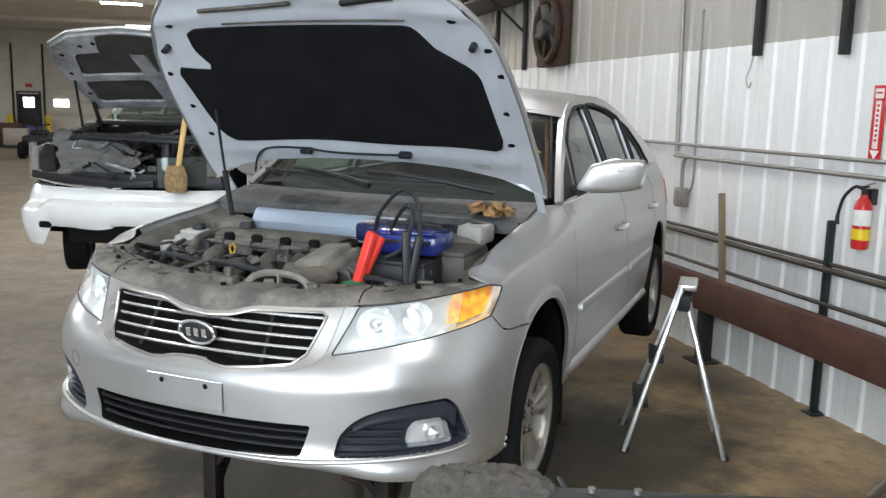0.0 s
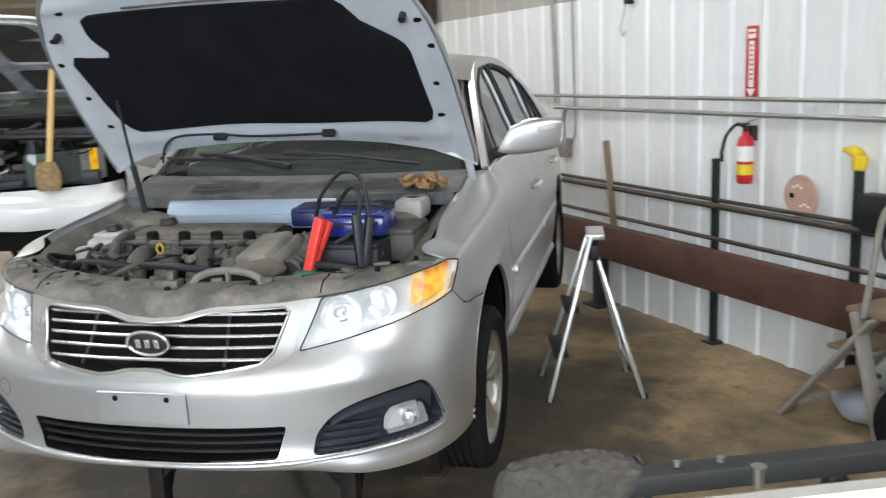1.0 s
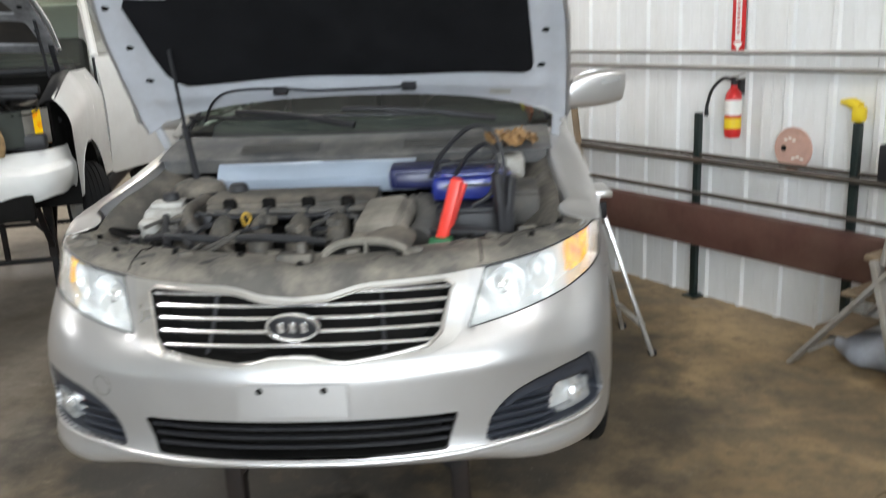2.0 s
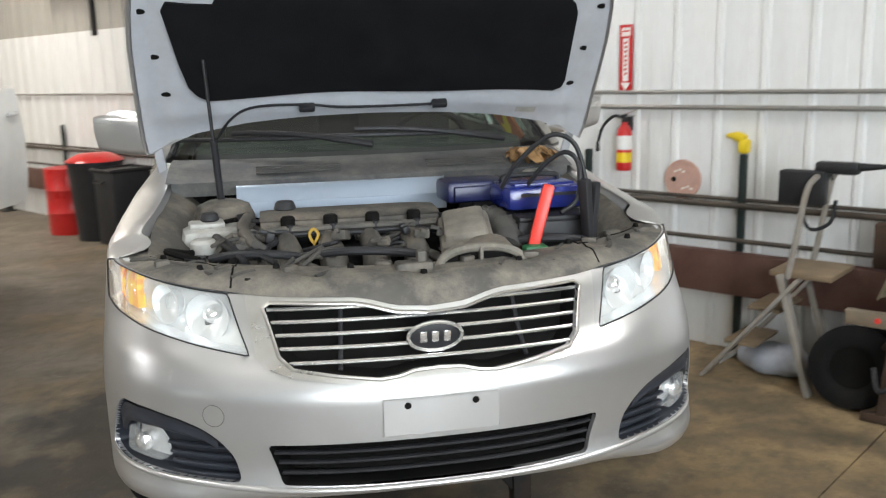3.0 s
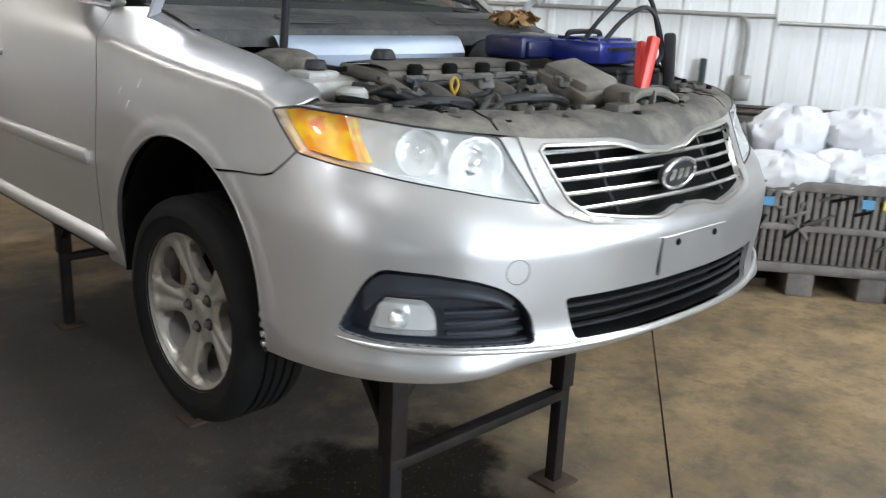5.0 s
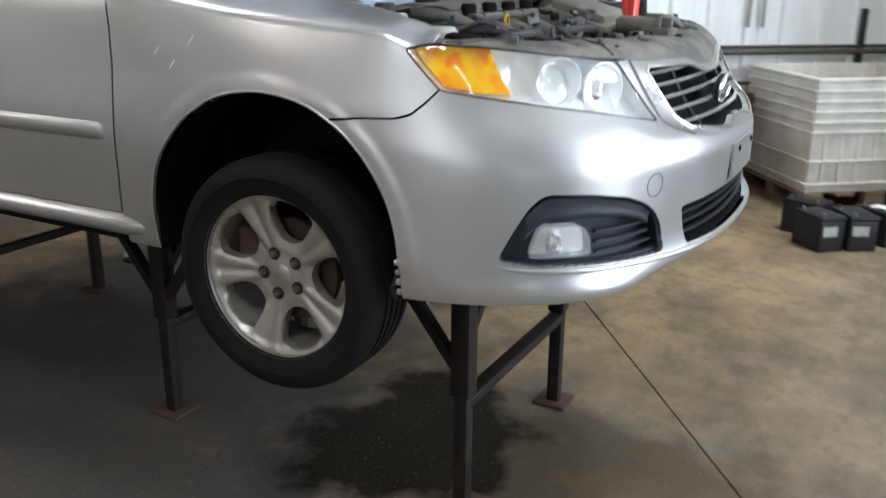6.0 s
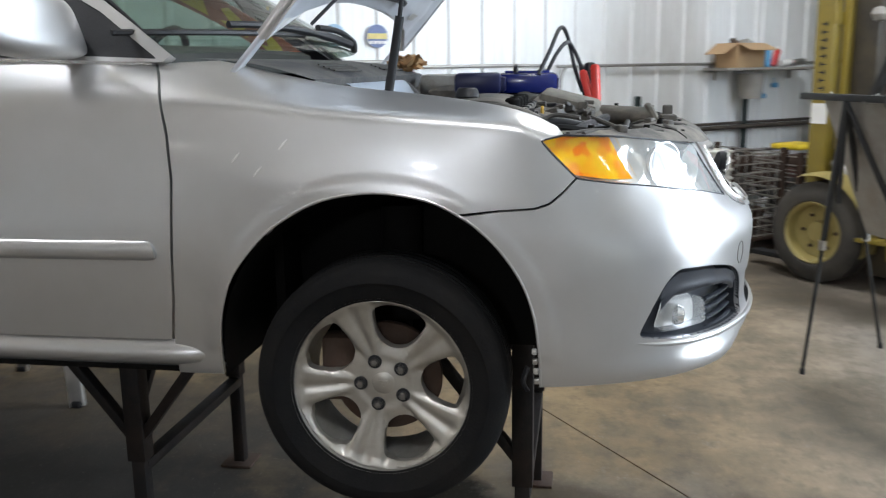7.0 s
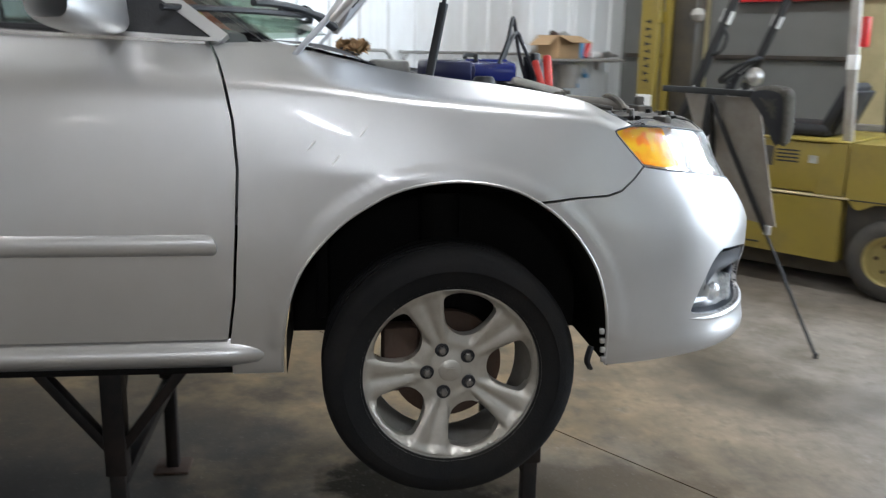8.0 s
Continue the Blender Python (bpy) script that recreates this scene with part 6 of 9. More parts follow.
# bonnet, open: local x across, v up its slope from the pad's lower edge, w outwards
HV = Vector((0, -0.66517, 0.74669))
HO = Vector((0, 1.115, 1.886))


def hood_pt(x, v, w):
    return tuple(HO + Vector((x, 0, 0)) + HV * v + Vector((0, 0.74669, 0.66517)) * w)


def crown(x, v):
    return 0.030 - 0.045 * (x / 0.8) ** 2 - 0.10 * max(0, v - 0.45) ** 2


half_o = [(0.0, -0.118), (0.25, -0.122), (0.45, -0.135), (0.63, -0.165), (0.76, -0.225), (0.802, -0.25), (0.806, -0.18), (0.796, 0.05), (0.786, 0.22), (0.768, 0.36), (0.745, 0.47), (0.70, 0.58), (0.64, 0.66), (0.56, 0.735), (0.45, 0.80), (0.3, 0.85), (0.15, 0.872), (0.0, 0.878)]
HOOD = [tuple(p) for p in half_o] + [(-x, v) for x, v in reversed(half_o[1:-1])]
hood = part("bonnet", skin(lambda x, v: hood_pt(x, v, crown(x, v) + 0.012), HOOD, (), 0.05, 0.03, lambda x, v: tuple(-Vector((0, 0.74669, 0.66517)))), SILVER, car, "open silver bonnet with a black felt pad inside", sharp=50)
PADPOLY = [(0.64, -0.005), (0.668, 0.012), (0.676, 0.045), (0.652, 0.34), (0.64, 0.372), (0.61, 0.402), (0.50, 0.478), (0.455, 0.545), (0.43, 0.568), (0.40, 0.574), (-0.44, 0.578), (-0.50, 0.576), (-0.532, 0.562),
           (-0.540, 0.50), (-0.536, 0.47), (-0.523, 0.44), (-0.505, 0.405), (-0.520, 0.376), (-0.60, 0.385), (-0.655, 0.395), (-0.672, 0.365), (-0.662, 0.29), (-0.645, 0.16), (-0.625, 0.06), (-0.60, 0.02), (-0.565, -0.004)]


def under(x, v, w=0.0):
    """Underside of the bonnet with its stamped channels."""
    edge = min(1.0, max(0.0, (0.80 - abs(x)) / 0.10))
    relief = 0.010 * math.exp(-((v + 0.07) / 0.035) ** 2) - 0.012 * math.exp(-((abs(x) - 0.72) / 0.03) ** 2) + 0.006 * math.exp(-((v - 0.62) / 0.03) ** 2)
    relief += 0.008 * math.exp(-((v - 0.70 + 0.12 * abs(x)) / 0.02) ** 2)
    return hood_pt(x, v, crown(x, v) * 0.9 - 0.016 - relief * edge + w)


inner_o = [(x * 0.988, v * 0.99) for x, v in HOOD]
part("inner_panel", skin(under, inner_o, (), 0.022, 0.012, lambda x, v: (0, 0.74669, 0.66517)), SILVER_IN, hood, "pale silver stamped inner panel, dusty")
part("felt_pad", skin(lambda x, v: under(x, v, -0.012 - 0.006 * math.sin(9 * x) * math.sin(11 * v + 1) - 0.006 * math.exp(-((x - 0.28) / 0.05) ** 2) * math.exp(-((v - 0.3) / 0.15) ** 2)), PADPOLY, (), 0.025, 0.02, lambda x, v: (0, 0.74669, 0.66517)), PAD, hood, "sagging black felt bonnet pad")
part("edge_bead", tube([hood_pt(x, v, crown(x, v) - 0.004) for x, v in resample(HOOD, 0.04)], 0.008, 8, True), SILVER, hood)
for a, b, w in (((-0.42, 0.665), (-0.02, 0.68), 0.014), ((0.20, 0.68), (0.40, 0.70), 0.02), ((-0.35, 0.60), (0.42, 0.605), 0.006)):
    part("seal_strip", tube([under(a[0] + (b[0] - a[0]) * t, a[1] + (b[1] - a[1]) * t, -0.010) for t in np.linspace(0, 1, 10)], w, 8, False, 0.6), DUSTY if w < 0.02 else BLACK, hood)
part("striker", tube(spline([under(-0.03, 0.74, 0.0), under(-0.025, 0.74, -0.05), under(0.025, 0.74, -0.05), under(0.03, 0.74, 0.0)], 5), 0.006, 8), STEEL, hood)
for sx_ in (1, -1):
    for (x, v) in ((0.72, 0.18), (0.735, 0.36), (0.70, 0.47), (0.60, 0.60), (0.70, 0.02)):
        part("stamped_hole", lathe([(0.0001, 0), (0.010, 0), (0.012, -0.002)], 12), DARK, hood, m=Matrix.Translation(under(sx_ * x, v, -0.0025)) @ Vector((0, -0.74669, -0.66517)).to_track_quat("Z", "Y").to_matrix().to_4x4() @ Matrix.Diagonal((1.6, 0.9, 1, 1)))
    part("rubber_stop", cyl(0.013, 0.03, 12), BLACK, hood, m=Matrix.Translation(under(sx_ * 0.66, 0.50, 0)) @ Vector((0, -0.74669, -0.66517)).to_track_quat("Z", "Y").to_matrix().to_4x4())
hose = spline([under(-0.56, -0.19, -0.02), under(-0.50, -0.09, -0.014), under(-0.42, -0.045, -0.012), under(-0.25, -0.045, -0.014), under(-0.1, -0.062, -0.014), under(0.18, -0.06, -0.014), under(0.23, -0.05, -0.012)], 6)
part("washer_hose", tube(hose, 0.005, 6), BLACK, hood)
for xx in (-0.24, 0.23):
    part("washer_jet", box(0.055, 0.03, 0.022, 0.006), BLACK, hood, m=Matrix.Translation(under(xx, -0.055, -0.016)) @ pose(0, 0, 0, 48))
part("sticker", sheet(lambda u, v: under(0.52 + 0.075 * u, -0.115 + 0.032 * v, -0.004), 2, 2), WHITEPLASTIC, hood, "small worn paper sticker")
for sg in (1, -1):
    g = Geo().add(bar(hood_pt(sg * 0.765, -0.24, -0.01), hood_pt(sg * 0.765, -0.05, -0.015), 0.03, 0.012)).add(bar((sg * 0.765, 1.36, 1.60), hood_pt(sg * 0.765, -0.22, -0.01), 0.032, 0.014)).add(bar((sg * 0.75, 1.30, 1.59), (sg * 0.75, 1.42, 1.60), 0.05, 0.02))
    part("hinge", g, SILVER_IN, car, "pale metal bonnet hinge")
    part("hinge_bolt", cyl(0.011, 0.01, 8), STEEL, car, m=Matrix.Translation((sg * 0.745, 1.345, 1.612)))
part("gas_strut", Geo().add(tube([(-0.545, 1.03, 1.50), (-0.555, 0.985, 1.74)], 0.012, 10)).add(tube([(-0.555, 0.985, 1.74), (-0.565, 0.945, 2.00)], 0.006, 8)), BLACK, car, "black gas strut holding the bonnet")

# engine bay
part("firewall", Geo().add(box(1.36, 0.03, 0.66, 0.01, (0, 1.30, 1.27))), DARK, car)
part("cowl", sheet(lambda u, v: ((2 * v - 1) * 0.74, 1.165 + 0.20 * u + 0.10 * u * (2 * v - 1) ** 2, 1.585 + 0.055 * u + 0.012 * math.sin(math.pi * u)), 8, 24), COWL, car, "dusty grey plastic windscreen cowl")
part("cowl_front", sheet(lambda u, v: ((2 * v - 1) * 0.72, 1.165 + 0.012 * u, 1.585 - 0.05 * u), 3, 20), COWL, car)
for cx_ in (-0.28, 0.34):
    for i in range(4):
        part("cowl_vent", box(0.30, 0.006, 0.005, 0.001, (cx_, 1.20 + i * 0.015, 1.606 + i * 0.0055)), DUSTY2, car)
part("scuttle_panel", Geo().add(sheet(lambda u, v: (-0.50 + 0.74 * v, 1.10 + 0.05 * u, 1.515 + 0.055 * math.sin(math.pi * 0.5 * u)), 6, 10)).add(sheet(lambda u, v: (-0.50 + 0.74 * v, 1.10 + 0.004 * math.sin(8 * v), 1.515 - 0.055 * u), 3, 10)), BLUEBAR, car, "metal scuttle panel with a pale blue sky reflection in its colour")
for va, vb in ((0.86, 0.36), (0.50, 0.06)):
    arm = [Vector(wscreen(0.01 + 0.10 * math.sin(math.pi * 0.5 * t), va + (vb - va) * t)) + Vector((0, -0.03 + 0.02 * t, 0.018 + 0.012 * math.sin(math.pi * t))) for t in np.linspace(0, 0.8, 12)]
    blade = [Vector(wscreen(0.075 + 0.02 * t, va - 0.12 + (vb - va) * t)) + Vector((0, -0.012, 0.012)) for t in np.linspace(0.05, 1.0, 14)]
    wp = part("wiper", tube(arm, [0.014] * 4 + [0.010] * 8, 8), BLACK, car)
    part("blade", tube(blade, 0.008, 6), BLACK, wp)
for sg in (1, -1):
    part("inner_wing", sheet(lambda u, v: (sg * (0.735 - 0.14 * v - 0.05 * max(0.0, 0.62 - (0.50 + 0.74 * u))), 0.50 + 0.74 * u, float(np.interp(0.50 + 0.74 * u, TOPS[:, 0], TOPS[:, 1])) - 0.022 - 0.055 * v - 0.06 * v * v + 0.004 * math.sin(30 * u) * v), 24, 8), DUSTY, car)
    part("strut_tower", lathe([(0.0001, 0.055), (0.05, 0.05), (0.085, 0.035), (0.10, 0.0), (0.105, -0.12)], 24), DUSTY, car, m=Matrix.Translation((sg * 0.54, 1.02, 1.49)))
    part("side_rail", box(0.10, 0.72, 0.10, 0.02, (sg * 0.52, 0.62, 1.30)), DARK, car)
# radiator support and dusty cover behind the grille
EDGE_S = [0.0, s_x(0.09), s_x(0.17), s_x(0.21), s_x(0.44), s_x(0.50), HL[11][0], HL[10][0], HL[9][0], HL[8][0], s_y(0.55), s_y(0.60)]
EDGE_Z = [1.367, 1.373, 1.392, 1.397, 1.403, 1.408, 1.412, 1.426, 1.441, 1.449, 1.457, 1.470]


def bay_cover(u, v):
    """From the upper edge of the nose and lamps back into the engine bay."""
    s = (2 * v - 1) * EDGE_S[-1]
    x, y, z = body(s, float(np.interp(abs(s), EDGE_S, EDGE_Z)), float(np.interp(abs(s), [0.0, EDGE_S[5], EDGE_S[6], EDGE_S[7]], [-0.008, -0.008, 0.004, 0.006])))
    w = abs(x) / 0.84
    rise = min(1.0, u / 0.30)
    xb, yb = x * (0.97 - 0.11 * w), 0.365 + 0.21 * w * w
    relief = 0.007 * noise.noise(Vector((9 * x, 9 * u, 0.5))) + 0.006 * math.sin(math.pi * u) * (1 if abs(math.sin(11 * x)) > 0.35 else 0)
    return (x + (xb - x) * u, y + (max(y + 0.03, yb) - y) * u, z + (1.432 + 0.020 * w - z) * max(u, rise * (2 - rise)) + relief * math.sin(math.pi * min(1.0, u * 1.05)) - 0.016 * max(0.0, u - 0.85) / 0.15)


part("radiator_cover", sheet(bay_cover, 14, 90), COVER, car, "dust-covered plastic radiator cover")
for sg in (1, -1):
    part("lamp_bracket", tube(spline([bay_cover(0.25, 0.5 + sg * 0.27), bay_cover(0.55, 0.5 + sg * 0.33), bay_cover(0.5, 0.5 + sg * 0.42), bay_cover(0.3, 0.5 + sg * 0.47)], 6), 0.008, 7, False, 0.6), DUSTY2, car)
    part("cover_seam", tube([bay_cover(u_, 0.5 + sg * (0.235 + 0.02 * u_)) for u_ in np.linspace(0.04, 0.92, 10)], 0.003, 5), DARK, car)
    part("cover_seam", tube([bay_cover(0.72, 0.5 + sg * v_) for v_ in np.linspace(0.25, 0.46, 12)], 0.003, 5), DARK, car)
rc = random.Random(31)
for i in range(26):
    v_ = 0.06 + 0.88 * i / 25 + rc.uniform(-0.012, 0.012)
    u_ = rc.uniform(0.30, 0.86)
    c_ = Vector(bay_cover(u_, v_))
    if i % 3 == 0:
        part("cover_rib", tube(spline([bay_cover(u_ - 0.14, v_), bay_cover(u_, v_ + 0.012), bay_cover(u_ + 0.10, v_ + 0.03)], 4), 0.006, 6), DUSTY2, car)
    elif i % 3 == 1:
        part("cover_plug", cyl(0.010, 0.012, 10, 0.007), DARK, car, m=Matrix.Translation(c_))
    else:
        part("bracket", box(rc.uniform(0.03, 0.07), 0.022, 0.018, 0.004), (DUSTY, DARK, ALU)[i % 3], car, m=Matrix.Translation(c_ + Vector((0, 0, 0.004))) @ pose(0, 0, 0, 0, 0, rc.uniform(-40, 40)))
part("radiator", Geo().add(box(0.82, 0.05, 0.44, 0.01, (0, 0.36, 1.19))).add(box(0.88, 0.04, 0.05, 0.01, (0, 0.37, 1.40))), DARK, car)
for (x, y) in ((-0.45, 0.26), (-0.22, 0.235), (0.0, 0.22), (0.36, 0.245), (0.48, 0.29)):
    part("cover_clip", cyl(0.011, 0.012, 12, 0.008), DARK, car, m=Matrix.Translation((x, y, 1.428)))
part("bonnet_latch", Geo().add(box(0.10, 0.05, 0.035, 0.008)).add(box(0.025, 0.03, 0.05, 0.005, (0.02, 0.0, 0.02))), ALU, car, m=Matrix.Translation((-0.02, 0.255, 1.44)))
# intake snorkel: oval mouth and duct
sn = new("intake_snorkel")
sn.parent = car
sn.matrix_basis = pose(0.172, 0.286, 1.440)
tagged(sn, "dust-grey plastic air intake snorkel")
arch = [(-0.118, 0, -0.024), (-0.116, 0, -0.004), (-0.100, 0, 0.016), (-0.06, 0, 0.032), (0.0, 0, 0.037), (0.06, 0, 0.032), (0.100, 0, 0.016), (0.116, 0, -0.004), (0.118, 0, -0.024), (0.06, 0, -0.026), (0.0, 0, -0.027), (-0.06, 0, -0.026)]
part("mouth", tube(spline(arch, 4, True), 0.0125, 8, True), BEIGE, sn, m=pose(0, 0, 0, -26))
part("duct", Geo().add(sheet(lambda u, v: ((0.116 - 0.05 * u) * math.cos(2 * math.pi * v) + 0.06 * u, 0.008 + 0.17 * u, (0.030 + 0.006 * u) * math.sin(2 * math.pi * v) + 0.002 * u), 8, 24)), DUSTY, sn)
part("throat", sheet(lambda u, v: (0.108 * (2 * v - 1), 0.02, -0.02 + 0.05 * u * (1 - 0.8 * (2 * v - 1) ** 2)), 3, 12), DARK, sn)
part("vane", box(0.010, 0.03, 0.06, 0.003, (0.0, 0.012, 0.008)), BEIGE, sn)
# air box and corrugated hose
part("air_box", Geo().add(box(0.16, 0.24, 0.06, 0.02, (0, 0, 0))).add(box(0.13, 0.2, 0.05, 0.018, (0.0, 0.0, 0.03))), BEIGE, car, "dust-grey air filter lid", m=Matrix.Translation((0.19, 0.565, 1.458)) @ pose(0, 0, 0, 14, -8, -10))
rings = [0.040 if i % 2 else 0.049 for i in range(28)]
part("intake_hose", tube(spline([(0.22, 0.66, 1.46), (0.30, 0.72, 1.475), (0.33, 0.60, 1.45), (0.30, 0.50, 1.42)], 9), rings, 14), DUSTY2, car, "corrugated black intake hose")
# engine: cover, manifold runners, head
part("engine_block", Geo().add(box(0.62, 0.34, 0.36, 0.03, (-0.14, 0.78, 1.24))).add(box(0.30, 0.30, 0.30, 0.03, (0.32, 0.78, 1.18))), DARK, car)
part("engine_cover", Geo().add(sheet(lambda u, v: (-0.42 + 0.56 * v, 0.72 + 0.20 * u, 1.508 + 0.018 * math.sin(math.pi * u) ** 0.5 * (1 - 0.4 * abs(2 * v - 1) ** 6)), 8, 20)).add(box(0.56, 0.20, 0.05, 0.012, (-0.14, 0.82, 1.482))), DUSTY, car, "tan-dusted dark plastic engine cover")
for i in range(4):
    part("cover_scallop", Geo().add(cyl(0.022, 0.04, 14, None, 0.006)), DARK, car, m=pose(-0.335 + i * 0.13, 0.712, 1.482))
    x0 = -0.345 + i * 0.125
    part("intake_runner", tube(spline([(x0, 0.70, 1.450), (x0 + 0.005, 0.63, 1.445), (x0 + 0.012, 0.57, 1.405), (x0 + 0.012, 0.55, 1.34)], 6), [0.030, 0.034, 0.042, 0.044], 12), ALU, car, "dusty intake manifold runner")
part("fuel_rail", tube([(-0.40, 0.675, 1.487), (0.12, 0.675, 1.487)], 0.011, 8), ALU, car)
for i in range(4):
    part("injector", cyl(0.011, 0.05, 10), BLACK, car, m=pose(-0.33 + i * 0.13, 0.675, 1.45))
part("dipstick", Geo().add(tube([(-0.262, 0.63, 1.36), (-0.262, 0.632, 1.45)], 0.005, 8)).add(tube(spline([(-0.262, 0.632, 1.45), (-0.275, 0.632, 1.475), (-0.262, 0.632, 1.492), (-0.249, 0.632, 1.475)], 4, True), 0.005, 6, True)), mat("aged_yellow_plastic", (0.36, 0.22, 0.02), 0.5, 0, 0.15, 20), car, "yellow dipstick handle")
part("oil_cap", cyl(0.036, 0.03, 18, 0.03, 0.006), BLACK, car, m=pose(-0.34, 0.84, 1.522))
for pts, r, mt in (([(-0.44, 0.60, 1.46), (-0.36, 0.56, 1.40), (-0.30, 0.50, 1.38), (-0.1, 0.47, 1.37)], 0.022, DUSTY2), ([(-0.46, 0.86, 1.50), (-0.47, 0.70, 1.49), (-0.42, 0.58, 1.43), (-0.40, 0.45, 1.36)], 0.018, ALU),
                   ([(0.14, 0.80, 1.48), (0.20, 0.74, 1.46), (0.20, 0.68, 1.42)], 0.02, BLACK), ([(-0.48, 0.50, 1.42), (-0.30, 0.43, 1.40), (0.05, 0.42, 1.395)], 0.012, BLACK), ([(-0.55, 0.70, 1.47), (-0.50, 0.56, 1.46), (-0.46, 0.46, 1.43)], 0.014, BLACK),
                   ([(-0.38, 0.66, 1.46), (-0.30, 0.655, 1.475), (-0.15, 0.66, 1.47), (0.0, 0.65, 1.475), (0.12, 0.67, 1.46)], 0.008, BLACK), ([(0.0, 0.60, 1.43), (0.08, 0.55, 1.41), (0.12, 0.46, 1.40)], 0.015, DUSTY2)):
    part("hose", tube(spline(pts, 7), r, 10), mt, car)
# looms, clips and small brackets lying over the engine
rb = random.Random(21)
for i in range(26):
    p = Vector((rb.uniform(-0.50, 0.16), rb.uniform(0.46, 0.74), rb.uniform(1.435, 1.475)))
    if i % 2:
        q = [p + Vector((rb.uniform(-0.10, 0.10), rb.uniform(-0.08, 0.08), rb.uniform(-0.05, 0.02))) for _ in range(4)]
        part("wire_loom", tube(spline(q, 5), rb.uniform(0.004, 0.010), 7), (BLACK, DUSTY2, DUSTY)[i % 3], car)
    else:
        part("connector", Geo().add(box(rb.uniform(0.02, 0.05), rb.uniform(0.02, 0.05), rb.uniform(0.02, 0.035), 0.005)).add(box(0.014, 0.03, 0.012, 0.002, (0, 0.02, 0.012))), (BLACK, ALU, DUSTY, DUSTY2)[i // 2 % 4], car, m=Matrix.Translation(p + Vector((0, 0, 0.01))) @ pose(0, 0, 0, rb.uniform(-25, 25), rb.uniform(-25, 25), rb.uniform(0, 180)))
for i in range(22):
    sd = -1 if i % 2 else 1
    p = Vector((sd * rb.uniform(0.34, 0.62), rb.uniform(0.50, 1.02), rb.uniform(1.44, 1.50)))
    q = [p + Vector((rb.uniform(-0.07, 0.07), (k - 1.5) * rb.uniform(0.03, 0.08), rb.uniform(-0.03, 0.015))) for k in range(4)]
    part("wire_loom", tube(spline(q, 5), rb.uniform(0.005, 0.011), 7), (BLACK, DARK, DUSTY2)[i % 3], car)
for x0, x1, y0 in ((-0.56, -0.30, 0.50), (-0.30, 0.02, 0.455), (0.30, 0.56, 0.47)):
    part("hose", tube(spline([(x0, y0 + 0.05, 1.435), (x0 * 0.7 + x1 * 0.3, y0 + 0.01, 1.452), (x0 * 0.3 + x1 * 0.7, y0 - 0.01, 1.45), (x1, y0 + 0.02, 1.43)], 7), 0.013, 9), BLACK, car)
part("alternator", Geo().add(cyl(0.065, 0.11, 18, None, 0.012, "x")), ALU, car, m=pose(-0.52, 0.60, 1.36))
part("timing_cover", box(0.05, 0.3, 0.3, 0.02, (-0.46, 0.78, 1.33)), ALU, car)
# coolant tank, fuse box, battery and brake reservoir
part("coolant_tank", Geo().add(box(0.22, 0.14, 0.075, 0.028)).add(box(0.11, 0.09, 0.02, 0.009, (-0.03, 0, 0.044))), WHITEPLASTIC, car, "yellowed white coolant tank", m=Matrix.Translation((-0.555, 0.83, 1.448)) @ pose(0, 0, 0, 0, 0, 8))
part("tank_cap", cyl(0.03, 0.026, 16, 0.027, 0.005), BLACK, car, m=pose(-0.575, 0.83, 1.502))
part("steering_tank", Geo().add(cyl(0.04, 0.10, 18, None, 0.01)).add(cyl(0.026, 0.03, 14)), WHITEPLASTIC, car, m=pose(-0.585, 0.66, 1.375))
part("washer_neck", Geo().add(cyl(0.03, 0.05, 14)).add(cyl(0.035, 0.012, 16)), BLACK, car, m=pose(-0.60, 0.52, 1.40))
part("battery", Geo().add(box(0.24, 0.175, 0.18, 0.008)).add(box(0.235, 0.17, 0.02, 0.006, (0, 0, 0.095))), BLACK, car, m=pose(0.47, 0.63, 1.40))
part("battery_tray", box(0.30, 0.24, 0.02, 0.006), DARK, car, m=pose(0.47, 0.63, 1.29))
part("fuse_box", Geo().add(box(0.15, 0.24, 0.10, 0.015)).add(box(0.14, 0.23, 0.02, 0.008, (0, 0, 0.055))), DUSTY2, car, m=pose(0.60, 0.82, 1.46))
part("brake_reservoir", Geo().add(box(0.11, 0.16, 0.08, 0.02)).add(cyl(0.028, 0.04, 16)), WHITEPLASTIC, car, m=pose(0.58, 1.06, 1.545))
part("brake_booster", cyl(0.12, 0.12, 24, None, 0.04, "y"), BLACK, car, m=pose(0.42, 1.12, 1.44))
part("green_sleeve", box(0.07, 0.05, 0.03, 0.008), mat("green_plastic", (0.02, 0.13, 0.05), 0.5), car, m=pose(0.37, 0.44, 1.425))

# jump starter lying in the engine bay, with its clamps and cables
js = thing("jump_starter", Matrix.Translation((0.43, 0.70, 1.512)) @ pose(0, 0, 0, 0, 0, 4), "blue booster pack with black cables standing on the battery", "jump starter")
navy = mat("glossy_navy_plastic", (0.012, 0.022, 0.17), 0.24, 0, 0.15, 12, coat=0.5)
part("case", Geo().add(box(0.26, 0.22, 0.075, 0.02, (0.03, 0.02, 0.038))).add(box(0.20, 0.16, 0.010, 0.004, (0.03, 0.02, 0.078))), navy, js)
part("rear_case", Geo().add(box(0.22, 0.16, 0.072, 0.016, (-0.13, 0.19, 0.042))).add(box(0.18, 0.02, 0.05, 0.006, (-0.13, 0.105, 0.038))), mat("dark_navy_plastic", (0.007, 0.010, 0.055), 0.35, 0, 0.15, 12), js, "dark navy rear half of the case")
part("band", box(0.20, 0.003, 0.010, 0, (0.04, -0.0915, 0.050)), BLACK, js)
